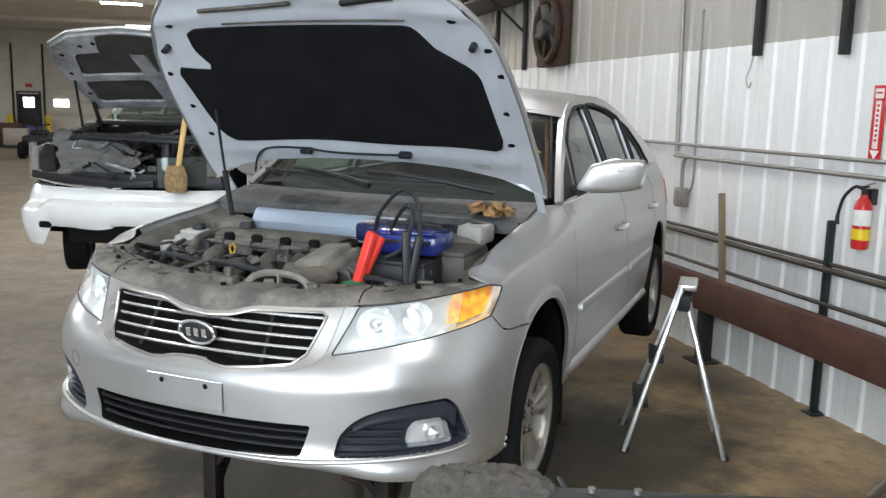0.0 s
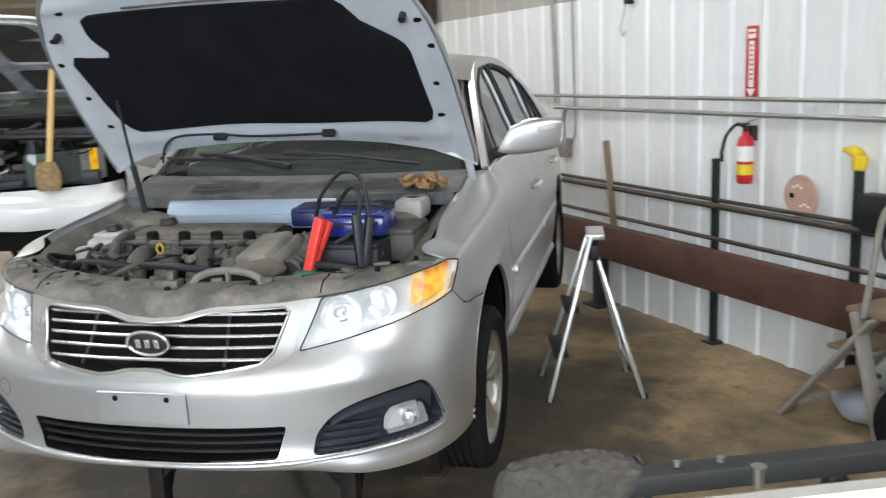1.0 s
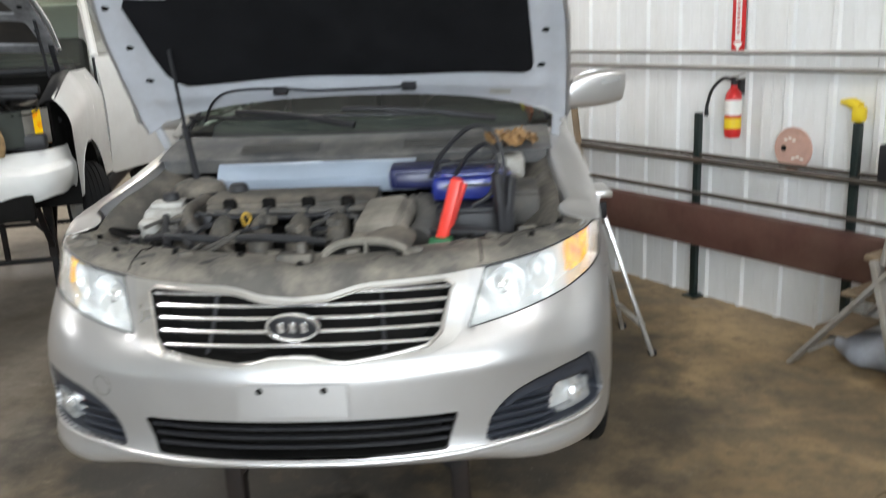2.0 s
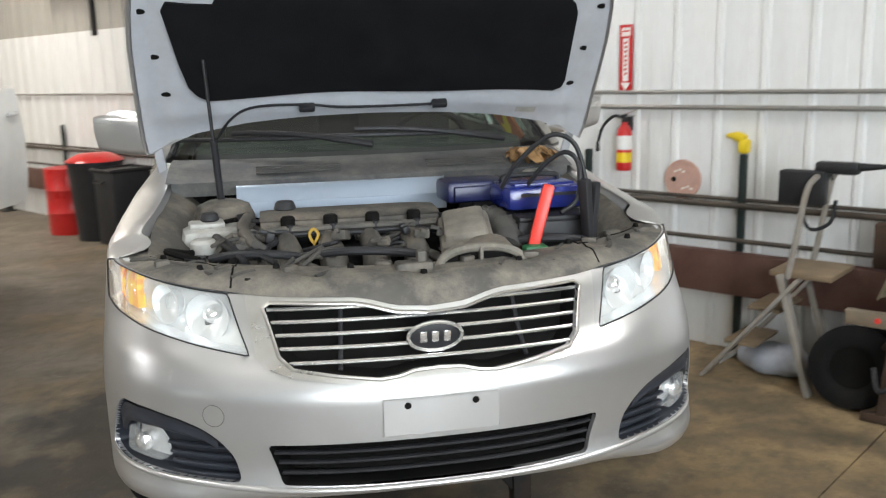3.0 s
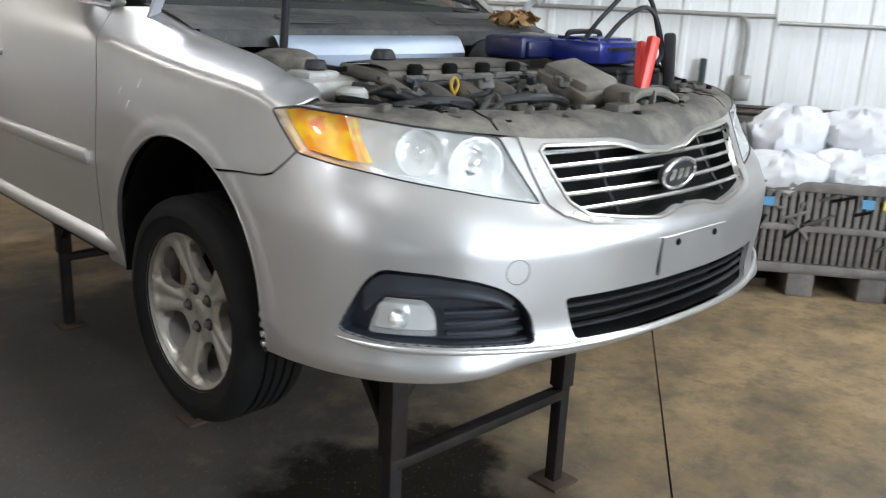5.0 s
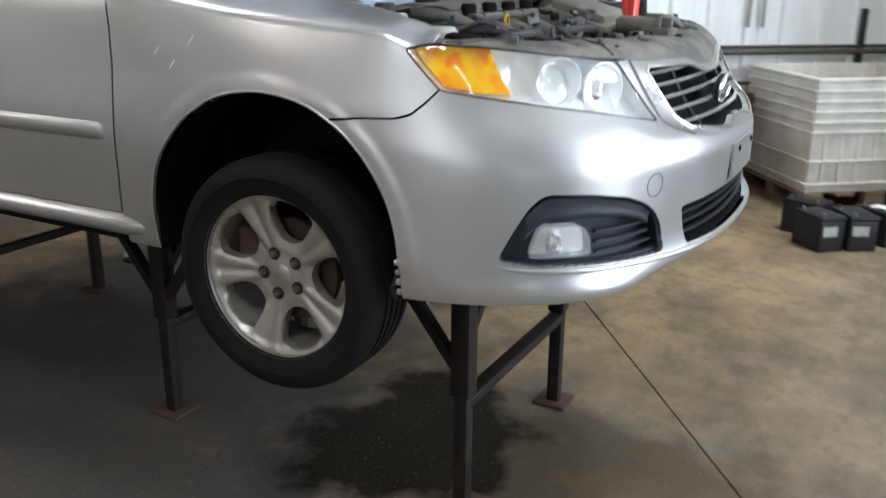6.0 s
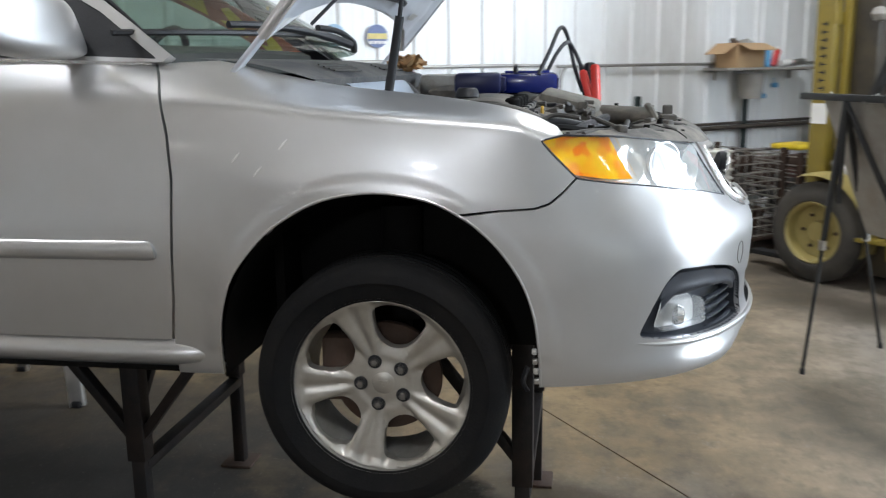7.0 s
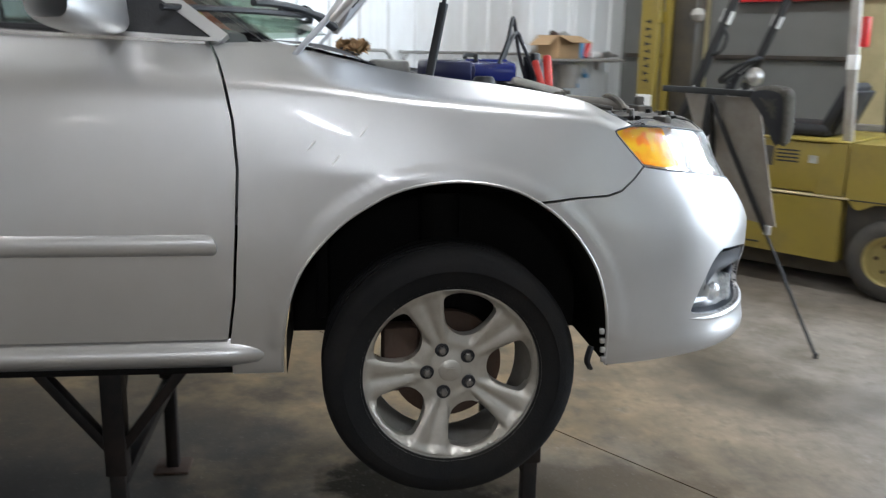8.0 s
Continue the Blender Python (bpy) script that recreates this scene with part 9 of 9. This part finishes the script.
part("cover", sheet(padf, 30, len(PAD)), mat("quilted_fabric", (0.066, 0.056, 0.050), 0.95, 0, 0.45, 60, 0.8, 260, dirt=(0.055, 0.065, 0.030), dirt_amount=0.5, dirt_scale=5), qb)
pb = [tuple(ez(PADC.x + (p[0] - PADC.x) * f, -0.064 - 0.03 * (1 - f), -0.031 + PADC.y + (p[1] - PADC.y) * f)) for f in (0.93, 0.86) for p in PAD]
npd = len(PAD)
part("backing", (pb, [tuple(range(npd, 2 * npd))] + [(i, (i + 1) % npd, npd + (i + 1) % npd, npd + i) for i in range(npd)]), BLACK, qb, "black vinyl backing")
part("strap", tube(spline([ez(0.052, -0.05, 0.02), ez(0.066, -0.03, -0.01), ez(0.05, 0.0, -0.06)], 5), 0.006, 8), BLACK, qb, "black strap")
part("tag", box(0.012, 0.02, 0.022, 0.001), CLAMPRED, qb, "small red tag", m=Matrix.Translation(ez(0.06, -0.005, -0.012)))

# ---- bins at the far wall ----
for k, (y, mt, lab, w, h) in enumerate(((9.0, BLACK, "dark grey wheeled waste bin by the wall", 0.6, 0.95), (9.75, RED, "red steel drum by the wall", 0.5, 0.85))):
    b = thing("waste_bin" if k == 0 else "red_drum", bp(3.72, y, 0), lab, "bin" if k == 0 else "drum")
    if k == 0:
        part("tub", lathe([(0.0001, 0.0), (0.27, 0), (0.33, h), (0.345, h), (0.345, h + 0.02), (0.0001, h + 0.02)], 24), mt, b)
        part("lid", lathe([(0.0001, 0.10), (0.2, 0.09), (0.33, 0.022), (0.35, 0.0)], 24), RED, b, m=pose(0, 0, h + 0.021))
    else:
        part("shell", lathe([(0.0001, 0), (0.28, 0), (0.29, 0.02), (0.29, 0.27), (0.297, 0.285), (0.29, 0.3), (0.29, 0.56), (0.297, 0.575), (0.29, 0.59), (0.29, h), (0.0001, h - 0.02)], 30), mt, b)
nb = thing("plastic_tote", bp(3.74, 8.40, 0), "dark navy plastic tote standing by the wall", "bin")
part("tub", Geo().add(box(0.52, 0.46, 0.90, 0.04, (0, 0, 0.45))), BLACK, nb)
part("rim", Geo().add(tube([(-0.27, -0.24, 0.90), (0.27, -0.24, 0.90), (0.27, 0.24, 0.90), (-0.27, 0.24, 0.90)], 0.022, 8, True)), BLACK, nb)
part("handle", tube(spline([(-0.28, -0.08, 0.78), (-0.32, -0.08, 0.76), (-0.32, 0.08, 0.76), (-0.28, 0.08, 0.78)], 5), 0.012, 8), BLACK, nb)
pl_ = thing("leaning_board", bp(3.85, 7.98, 0), "grey board leaning against the wall rails", "board")
part("board", bar((-0.20, 0.1, 0), (0.18, -0.05, 1.15), 0.10, 0.03, 0.004, (0, 1, 0)), GREYPAINT, pl_)

# ---- second car: white, damaged front, bonnet open ----
WC = pose(-2.99, 2.885, 0, 0, 0, 15)
wcar = thing("white_wrecked_car", WC, "white estate car with a wrecked open front raised off the floor", "car")
SOOTY = mat("sooty_white_metal", (0.46, 0.46, 0.475), 0.5, 0.1, 0.25, 6, 0.1, 60, dirt=(0.022, 0.020, 0.019), dirt_amount=1.0, dirt_scale=2.6)
WL = spline([(0, 0.0), (0.35, 0.03), (0.62, 0.11), (0.82, 0.22), (0.90, 0.38), (0.92, 0.52)], 8)


def wbump(u, v):
    w = 2 * u - 1
    k = abs(w) * (len(WL) - 1)
    i = min(int(k), len(WL) - 2)
    p = WL[i] + (WL[i + 1] - WL[i]) * (k - i)
    torn = min(1.0, max(0.0, (w + 0.42) / 0.08))
    lo = 0.93 + (0.17 + 0.018 * math.sin(9 * w) + 0.008 * math.sin(23 * w)) * torn
    z = lo + (1.39 - lo) * v
    d = 0.05 * (2 * v - 1) ** 2 + (0.05 if v > 0.62 else 0) * min(1, (v - 0.62) / 0.06 if v > 0.62 else 0)
    return ((p[0] - d * 0.6) * (1 if w > 0 else -1) - 0.06, p[1] + d, z - 0.03)


part("front_bumper", sheet(wbump, 80, 14), WHITECAR, wcar, "white scuffed bumper cover, cracked in the middle")
part("lower_grille", box(1.10, 0.05, 0.17, 0.02, (0.10, 0.16, 1.02)), DARK, wcar, "dark torn lower opening")
part("fog_hole", box(0.10, 0.05, 0.055, 0.02, (-0.62, 0.118, 1.07)), DARK, wcar)
part("broken_trim", Geo().add(bar((-0.74, 0.17, 1.455), (-0.02, 0.05, 1.40), 0.02, 0.06, 0.006)).add(bar((-0.05, 0.05, 1.40), (0.30, 0.06, 1.42), 0.02, 0.05, 0.01)), BLACK, wcar, "broken black grille strip")
part("front_beam", Geo().add(box(1.5, 0.08, 0.10, 0.02, (0, 0.30, 1.42))).add(box(1.45, 0.06, 0.06, 0.015, (0, 0.42, 1.74))).add(box(0.06, 0.06, 0.34, 0.01, (0.25, 0.40, 1.58))).add(box(0.06, 0.06, 0.34, 0.01, (-0.55, 0.40, 1.58))), BLACK, wcar)
for sx_ in (-0.74, 0.74):
    part("bay_side", box(0.03, 0.72, 0.4, 0.005, (sx_, 0.86, 1.45)), DARK, wcar)
part("bay_floor", Geo().add(box(1.5, 0.9, 0.05, 0.01, (0, 0.75, 1.25))).add(box(1.5, 0.04, 0.55, 0.01, (0, 1.20, 1.52))), DARK, wcar)
rw = random.Random(8)
for i in range(84):
    p = Vector((rw.uniform(-0.66, 0.62), rw.uniform(0.38, 1.0), rw.uniform(1.40, 1.70)))
    if i % 3 == 0:
        q = [p + Vector((rw.uniform(-0.2, 0.2), rw.uniform(-0.15, 0.15), rw.uniform(-0.12, 0.1))) for _ in range(4)]
        part("hose", tube(spline(q, 5), rw.uniform(0.008, 0.022), 8), (BLACK, DUSTY2, ALU)[i % 3 if i % 2 else 2], wcar)
    else:
        part("engine_piece", Geo().add(box(rw.uniform(0.04, 0.17), rw.uniform(0.04, 0.17), rw.uniform(0.03, 0.11), 0.010)), (DARK, DUSTY2, ALU, BLACK, DARK, SILVER_IN, DUSTY2, DARK)[i % 8], wcar, m=Matrix.Translation(p) @ pose(0, 0, 0, rw.uniform(-20, 20), rw.uniform(-20, 20), rw.uniform(0, 90)))
part("engine_cover", Geo().add(box(0.5, 0.32, 0.10, 0.03, (0.0, 0.80, 1.70))), DUSTY2, wcar)
# torn brackets, bent strips and bare metal ends hanging in the wrecked front
for i in range(34):
    p = Vector((rw.uniform(-0.68, 0.66), rw.uniform(0.22, 0.42), rw.uniform(1.38, 1.74)))
    q = [p]
    for _ in range(3):
        q.append(q[-1] + Vector((rw.uniform(-0.12, 0.12), rw.uniform(-0.04, 0.06), rw.uniform(-0.09, 0.07))))
    part("bent_strip", tube(spline(q, 5), rw.uniform(0.006, 0.018), 7, False, rw.uniform(0.25, 0.9)), (DARK, BLACK, STEEL, DARK, SOOTY, BLACK, DUSTY2)[i % 7], wcar)
part("upper_tube", tube(spline([(-0.72, 0.40, 1.70), (-0.4, 0.34, 1.735), (0.0, 0.33, 1.73), (0.35, 0.35, 1.72), (0.70, 0.42, 1.70)], 6), 0.024, 9), BLACK, wcar, "sooty upper cross tube")
part("chrome_edge", tube(spline([(-0.78, 0.19, 1.43), (-0.5, 0.10, 1.395), (-0.2, 0.06, 1.375), (0.05, 0.055, 1.38)], 6), 0.008, 7), CHROME, wcar, "bent bright strip along the grille")


def foil(u, v):
    """Crumpled sheet: u across, v down."""
    n_ = noise.noise(Vector((5 * u, 5 * v, 1.3))) + 0.5 * noise.noise(Vector((13 * u, 13 * v, 4.1)))
    return (-0.66 + 0.74 * u + 0.04 * noise.noise(Vector((2 * u, 6 * v, 7))), 0.21 + 0.06 * n_ + 0.14 * (1 - v) + 0.05 * u, 1.79 - 0.45 * v + 0.02 * math.sin(7 * u) - 0.05 * u)


TORN = [(0.0, 0.06), (0.10, 0.0), (0.22, 0.05), (0.36, 0.08), (0.50, 0.04), (0.63, 0.06), (0.80, 0.15), (1.0, 0.28), (0.95, 0.36), (0.99, 0.47), (0.88, 0.56), (0.82, 0.60), (0.90, 0.68), (0.84, 0.78), (0.74, 0.84), (0.70, 0.93), (0.64, 1.0), (0.55, 0.95),
        (0.44, 0.97), (0.32, 0.90), (0.20, 0.86), (0.11, 0.72), (0.13, 0.60), (0.06, 0.42), (0.09, 0.30)]
part("torn_shield", skin(foil, TORN, (), 0.035, 0.004, lambda u, v: (0, 1, 0)), GREYFOIL, wcar, "torn grey sheet hanging over the engine", sharp=60)
# lamps
part("headlight", Geo().add(sheet(lambda u, v: (-0.70 - 0.20 * u, 0.20 + 0.28 * u * u, 1.42 + 0.25 * v - 0.02 * u), 6, 5)), BARREL, wcar, "cracked headlight")
part("headlight_lens", Geo().add(sheet(lambda u, v: (-0.69 - 0.225 * u, 0.165 + 0.29 * u * u, 1.41 + 0.29 * v - 0.02 * u), 6, 5)), LENS, wcar)
hlr = part("headlight", Geo().add(sheet(lambda u, v: (0.30 + 0.46 * u, 0.13 + 0.26 * u * u, 1.385 + 0.22 * v + 0.02 * u), 8, 5)), BARREL, wcar, "headlight with an amber corner")
part("lens", Geo().add(sheet(lambda u, v: (0.30 + 0.40 * u, 0.10 + 0.24 * u * u, 1.38 + 0.23 * v + 0.02 * u), 8, 5)), SIDEGLASS, hlr)
part("turn_signal", Geo().add(sheet(lambda u, v: (0.685 + 0.06 * u, 0.30 + 0.08 * u, 1.40 + 0.22 * v), 3, 5)).add(sheet(lambda u, v: (0.69 + 0.06 * u, 0.33 + 0.08 * u, 1.40 + 0.22 * v), 3, 5)), AMBER, hlr, "amber turn signal")
# wings, doors, cabin
for sg in (1, -1):
    def wing(u, v, sg=sg):
        y = 0.45 + 1.15 * u
        z = 1.02 + (0.66 + 0.14 * min(1.0, u * 1.9)) * v
        r2 = (y - 0.93) ** 2 + (z - 0.95) ** 2
        x = 0.90 - 0.02 * (1 - u) - 0.10 * max(0, v - 0.7) / 0.3 * (v - 0.7) / 0.3
        if r2 < 0.40 ** 2:
            k = 0.40 / max(0.05, math.sqrt(r2))
            y, z = 0.93 + (y - 0.93) * k, 0.95 + (z - 0.95) * k
        return (sg * x, y, z)
    part("front_wing", sheet(wing, 30, 22), WHITECAR, wcar, "white front wing, dented at the top")
    part("wing_top", sheet(lambda u, v: (sg * (0.80 - 0.12 * v), 0.46 + 1.06 * u, 1.67 + 0.145 * min(1.0, u * 1.9) + 0.04 * u - 0.04 * v * v), 14, 4), BLACK, wcar)
    part("arch_liner", sheet(lambda u, v: (sg * (0.86 - 0.34 * v), 0.93 + 0.395 * math.cos(math.pi * u), 0.95 + 0.395 * math.sin(math.pi * u)), 20, 3), DARK, wcar)
    dm = Matrix.Translation((sg * 0.9, 1.64, 0)) @ pose(0, 0, 0, 0, 0, -26 if sg > 0 else 0)
    fd = part("front_door", skin(lambda y, z: (sg * (0.005 - 0.04 * ((z - 1.44) / 0.46) ** 2), y, z), rounded([(0.0, 1.90), (1.02, 1.90), (1.02, 1.05), (0.95, 0.98), (0.02, 0.98)], 0.04), (), 0.1, 0.05, lambda y, z: (-sg, 0, 0)), WHITECAR, wcar, "white front door standing open" if sg > 0 else "", m=dm)
    part("door_seal", tube([(sg * -0.045, 0.01, 0.99), (sg * -0.045, 0.0, 1.9)], 0.012, 6), BLACK, fd)
    part("door_handle", box(0.04, 0.14, 0.03, 0.01, (sg * 0.02, 0.83, 1.70)), WHITECAR, fd)
    part("door_frame", Geo().add(tube([(sg * 0.86, 1.70, 1.90), (sg * 0.76, 2.10, 2.30), (sg * 0.70, 2.35, 2.42), (sg * 0.70, 3.9, 2.42)], 0.035, 8)).add(bar((sg * 0.86, 2.66, 1.88), (sg * 0.70, 2.66, 2.42), 0.06)).add(bar((sg * 0.86, 3.9, 1.88), (sg * 0.70, 3.8, 2.42), 0.1)), WHITECAR, wcar)
    part("rear_side", Geo().add(sheet(lambda u, v: (sg * (0.905 - 0.04 * (2 * v - 1) ** 2), 2.68 + 1.9 * u, 0.98 + 0.92 * v), 10, 6)), WHITECAR, wcar)
    part("sill", box(0.08, 2.2, 0.14, 0.03, (sg * 0.86, 2.5, 0.93)), BLACK, wcar)
    part("side_window", sheet(lambda u, v: (sg * (0.85 - 0.145 * v), 1.78 + 2.0 * u + 0.35 * v * (1 - u), 1.92 + 0.47 * v), 4, 2), SIDEGLASS, wcar)
    for hy in (0.93, 3.75):
        w_ = new("wheel")
        w_.parent = wcar
        w_.matrix_basis = pose(sg * 0.82, hy, 0.875, 0, 0, (0 if sg > 0 else 180) + (24 if hy < 2 else 0))
        tagged(w_, "dusty road wheel hanging free")
        part("tyre", WHEEL["tyre"], RUBBER, w_)
        part("rim_face", WHEEL["face"], RIM, w_)
        part("rim_barrel", WHEEL["barrel"], RIM, w_)
        part("hub_cap", WHEEL["cap"], RIM, w_)
part("roof", sheet(lambda u, v: ((2 * v - 1) * 0.70, 2.25 + 2.1 * u, 2.42 + 0.05 * (1 - (2 * v - 1) ** 2)), 8, 10), WHITECAR, wcar)
part("windscreen", sheet(lambda u, v: ((2 * v - 1) * (0.80 - 0.12 * u), 1.30 + 0.95 * u + 0.12 * (2 * v - 1) ** 2, 1.86 + 0.58 * u), 8, 12), WSGLASS, wcar).visible_shadow = False
part("cowl", box(1.5, 0.25, 0.04, 0.015, (0, 1.26, 1.835)), BLACK, wcar)
part("cabin_floor", box(1.6, 2.9, 0.06, 0.02, (0, 2.7, 0.98)), DARK, wcar)
part("tailgate", box(1.5, 0.06, 1.4, 0.03, (0, 4.55, 1.70)), WHITECAR, wcar)
part("seats", Geo().add(box(1.3, 0.5, 0.2, 0.06, (0, 2.3, 1.35))).add(box(1.3, 0.16, 0.7, 0.06, (0, 2.6, 1.70))), INTERIOR, wcar)
part("dashboard", box(1.4, 0.4, 0.2, 0.06, (0, 1.62, 1.80)), INTERIOR, wcar)
part("underbody", Geo().add(box(0.9, 0.12, 0.08, 0.02, (0, 0.75, 0.98))).add(box(0.10, 2.6, 0.08, 0.02, (0.45, 2.2, 0.96))).add(box(0.10, 2.6, 0.08, 0.02, (-0.45, 2.2, 0.96))), DARK, wcar)
# open bonnet: frame with stamped openings
HB = Vector((0.0, 1.16, 1.97))
HD = Vector((0, -0.87, 0.485)).normalized() * 1.05
HN = Vector((0, 0.485, 0.87)).normalized()


def wh(x, v, w=0.0):
    return tuple(HB + Vector((x, 0, 0)) + HD * v + HN * (w + 0.04 * (1 - (x / 0.75) ** 2)))


wo = [(-0.74, 0.0), (0.74, 0.0), (0.76, 0.35), (0.74, 0.72), (0.66, 0.92), (0.45, 1.04), (0, 1.08), (-0.45, 1.04), (-0.66, 0.92), (-0.74, 0.72), (-0.76, 0.35)]
bon = part("bonnet", skin(lambda x, v: wh(x, v, 0.02), wo, (), 0.08, 0.02, lambda x, v: tuple(-HN)), WHITECAR, wcar, "open white bonnet, dirty bare underside")
holes = [rounded([(sx * a, v) for a, v in q], 0.05) for sx in (1, -1) for q in ([(0.06, 0.09), (0.64, 0.10), (0.62, 0.42), (0.06, 0.42)], [(0.06, 0.50), (0.60, 0.50), (0.50, 0.80), (0.06, 0.82)])]
part("inner_panel", skin(lambda x, v: wh(x, v, -0.03), [(x * 0.97, v * 0.98) for x, v in wo], holes, 0.05, 0.02, lambda x, v: tuple(HN)), SOOTY, bon, "sooty stamped grey inner frame")
# dark brown sheet behind the frame's openings
part("soot_lining", skin(lambda x, v: wh(x, v, -0.004), [(x * 0.93, 0.04 + v * 0.9) for x, v in wo], (), 0.08, 0), mat("dark_brown_lining", (0.06, 0.052, 0.045), 0.8, 0, 0.4, 5), bon, "dark brown inside of the skin")
part("scorch_patch", skin(lambda x, v: wh(x, v, -0.032), rounded([(-0.30, 0.80), (0.10, 0.78), (0.45, 0.86), (0.40, 1.0), (0.0, 1.045), (-0.22, 1.03)], 0.05), (), 0.06, 0), DUSTY2, bon)
for (x, v) in ((-0.66, 0.25), (-0.66, 0.55), (-0.60, 0.80), (0.66, 0.3), (0.64, 0.6), (-0.4, 0.9), (-0.28, 0.93)):
    part("stamped_hole", lathe([(0.0001, 0), (0.018, 0), (0.02, -0.002)], 12), DARK, bon, m=Matrix.Translation(wh(x, v, -0.033)) @ (-HN).to_track_quat("Z", "Y").to_matrix().to_4x4())
for sx_ in (-0.70, 0.70):
    part("hinge", bar((sx_, 1.16, 1.78), wh(sx_, 0.12, -0.03), 0.035, 0.02), BLACK, wcar)
    part("gas_strut", tube([(sx_, 0.85, 1.80), wh(sx_ * 0.98, 0.45, -0.03)], 0.011, 8), BLACK, wcar)
sp2 = stand(WC @ Matrix.Translation((0, 1.5, 0)), "black steel trestle stand under the white car")
copy_thing(sp2, WC @ Matrix.Translation((0, 3.0, 0)))

# old broom standing in the wrecked front
br = thing("broom", WC @ Matrix.Translation((0.47, 0.075, 1.40)), "short broom with a pine handle and matted bristles", "broom")
part("handle", tube([(0.01, 0.02, 0.14), (0.06, 0.16, 0.78)], 0.021, 10), PINE, br, "pale pine handle")
part("head", sheet(lambda u, v: ((0.10 - 0.02 * u) * math.cos(2 * math.pi * v) * (0.75 + 0.25 * math.sin(math.pi * u)), 0.045 * math.sin(2 * math.pi * v), 0.20 * u - 0.04), 8, 18), mat("matted_bristles", (0.26, 0.17, 0.08), 0.9, 0, 0.5, 30, 0.8, 120), br)

# small clutter far off by the end doors
for k, (x, y, sx_, sy_, sz_, mt, lab, nm) in enumerate(((-8.0, 36.5, 1.2, 0.8, 1.0, RUST, "rusty steel parts bin far off by the doors", "parts_bin"), (-9.2, 35.8, 1.0, 0.8, 0.9, BLACK, "dark machine far off by the doors", "machine"), (-7.0, 36.8, 0.5, 0.5, 0.9, BLUE, "blue drum far off by the doors", "drum"), (-7.5, 36.0, 0.9, 0.6, 0.8, GREYPAINT, "grey work cart far off by the doors", "work_cart"))):
    o = thing(nm, bp(x, y, 0), lab, nm.replace("_", " "))
    part("body", box(sx_, sy_, sz_ - 0.12, 0.04, (0, 0, sz_ / 2 + 0.06)), mt, o)
    part("base", box(sx_ * 0.9, sy_ * 0.9, 0.12, 0.01, (0, 0, 0.06)), BLACKPAINT, o)
bk_ = thing("quad_bike", bp(-5.6, 30.0, 0), "dark quad bike parked far off", "vehicle")
part("frame", Geo().add(box(0.9, 1.5, 0.3, 0.1, (0, 0, 0.62))).add(box(0.5, 0.8, 0.2, 0.08, (0, 0.2, 0.85))).add(tube([(-0.42, -0.45, 1.15), (0, -0.4, 1.08), (0.42, -0.45, 1.15)], 0.03)).add(tube([(0, -0.4, 0.7), (0, -0.4, 1.08)], 0.03)), BLACK, bk_)
for sx_ in (-0.45, 0.45):
    for yy in (-0.65, 0.65):
        part("wheel", tyre_mesh(0.28, 0.22, 0.14), RUBBER, bk_, m=pose(sx_, yy, 0.28))
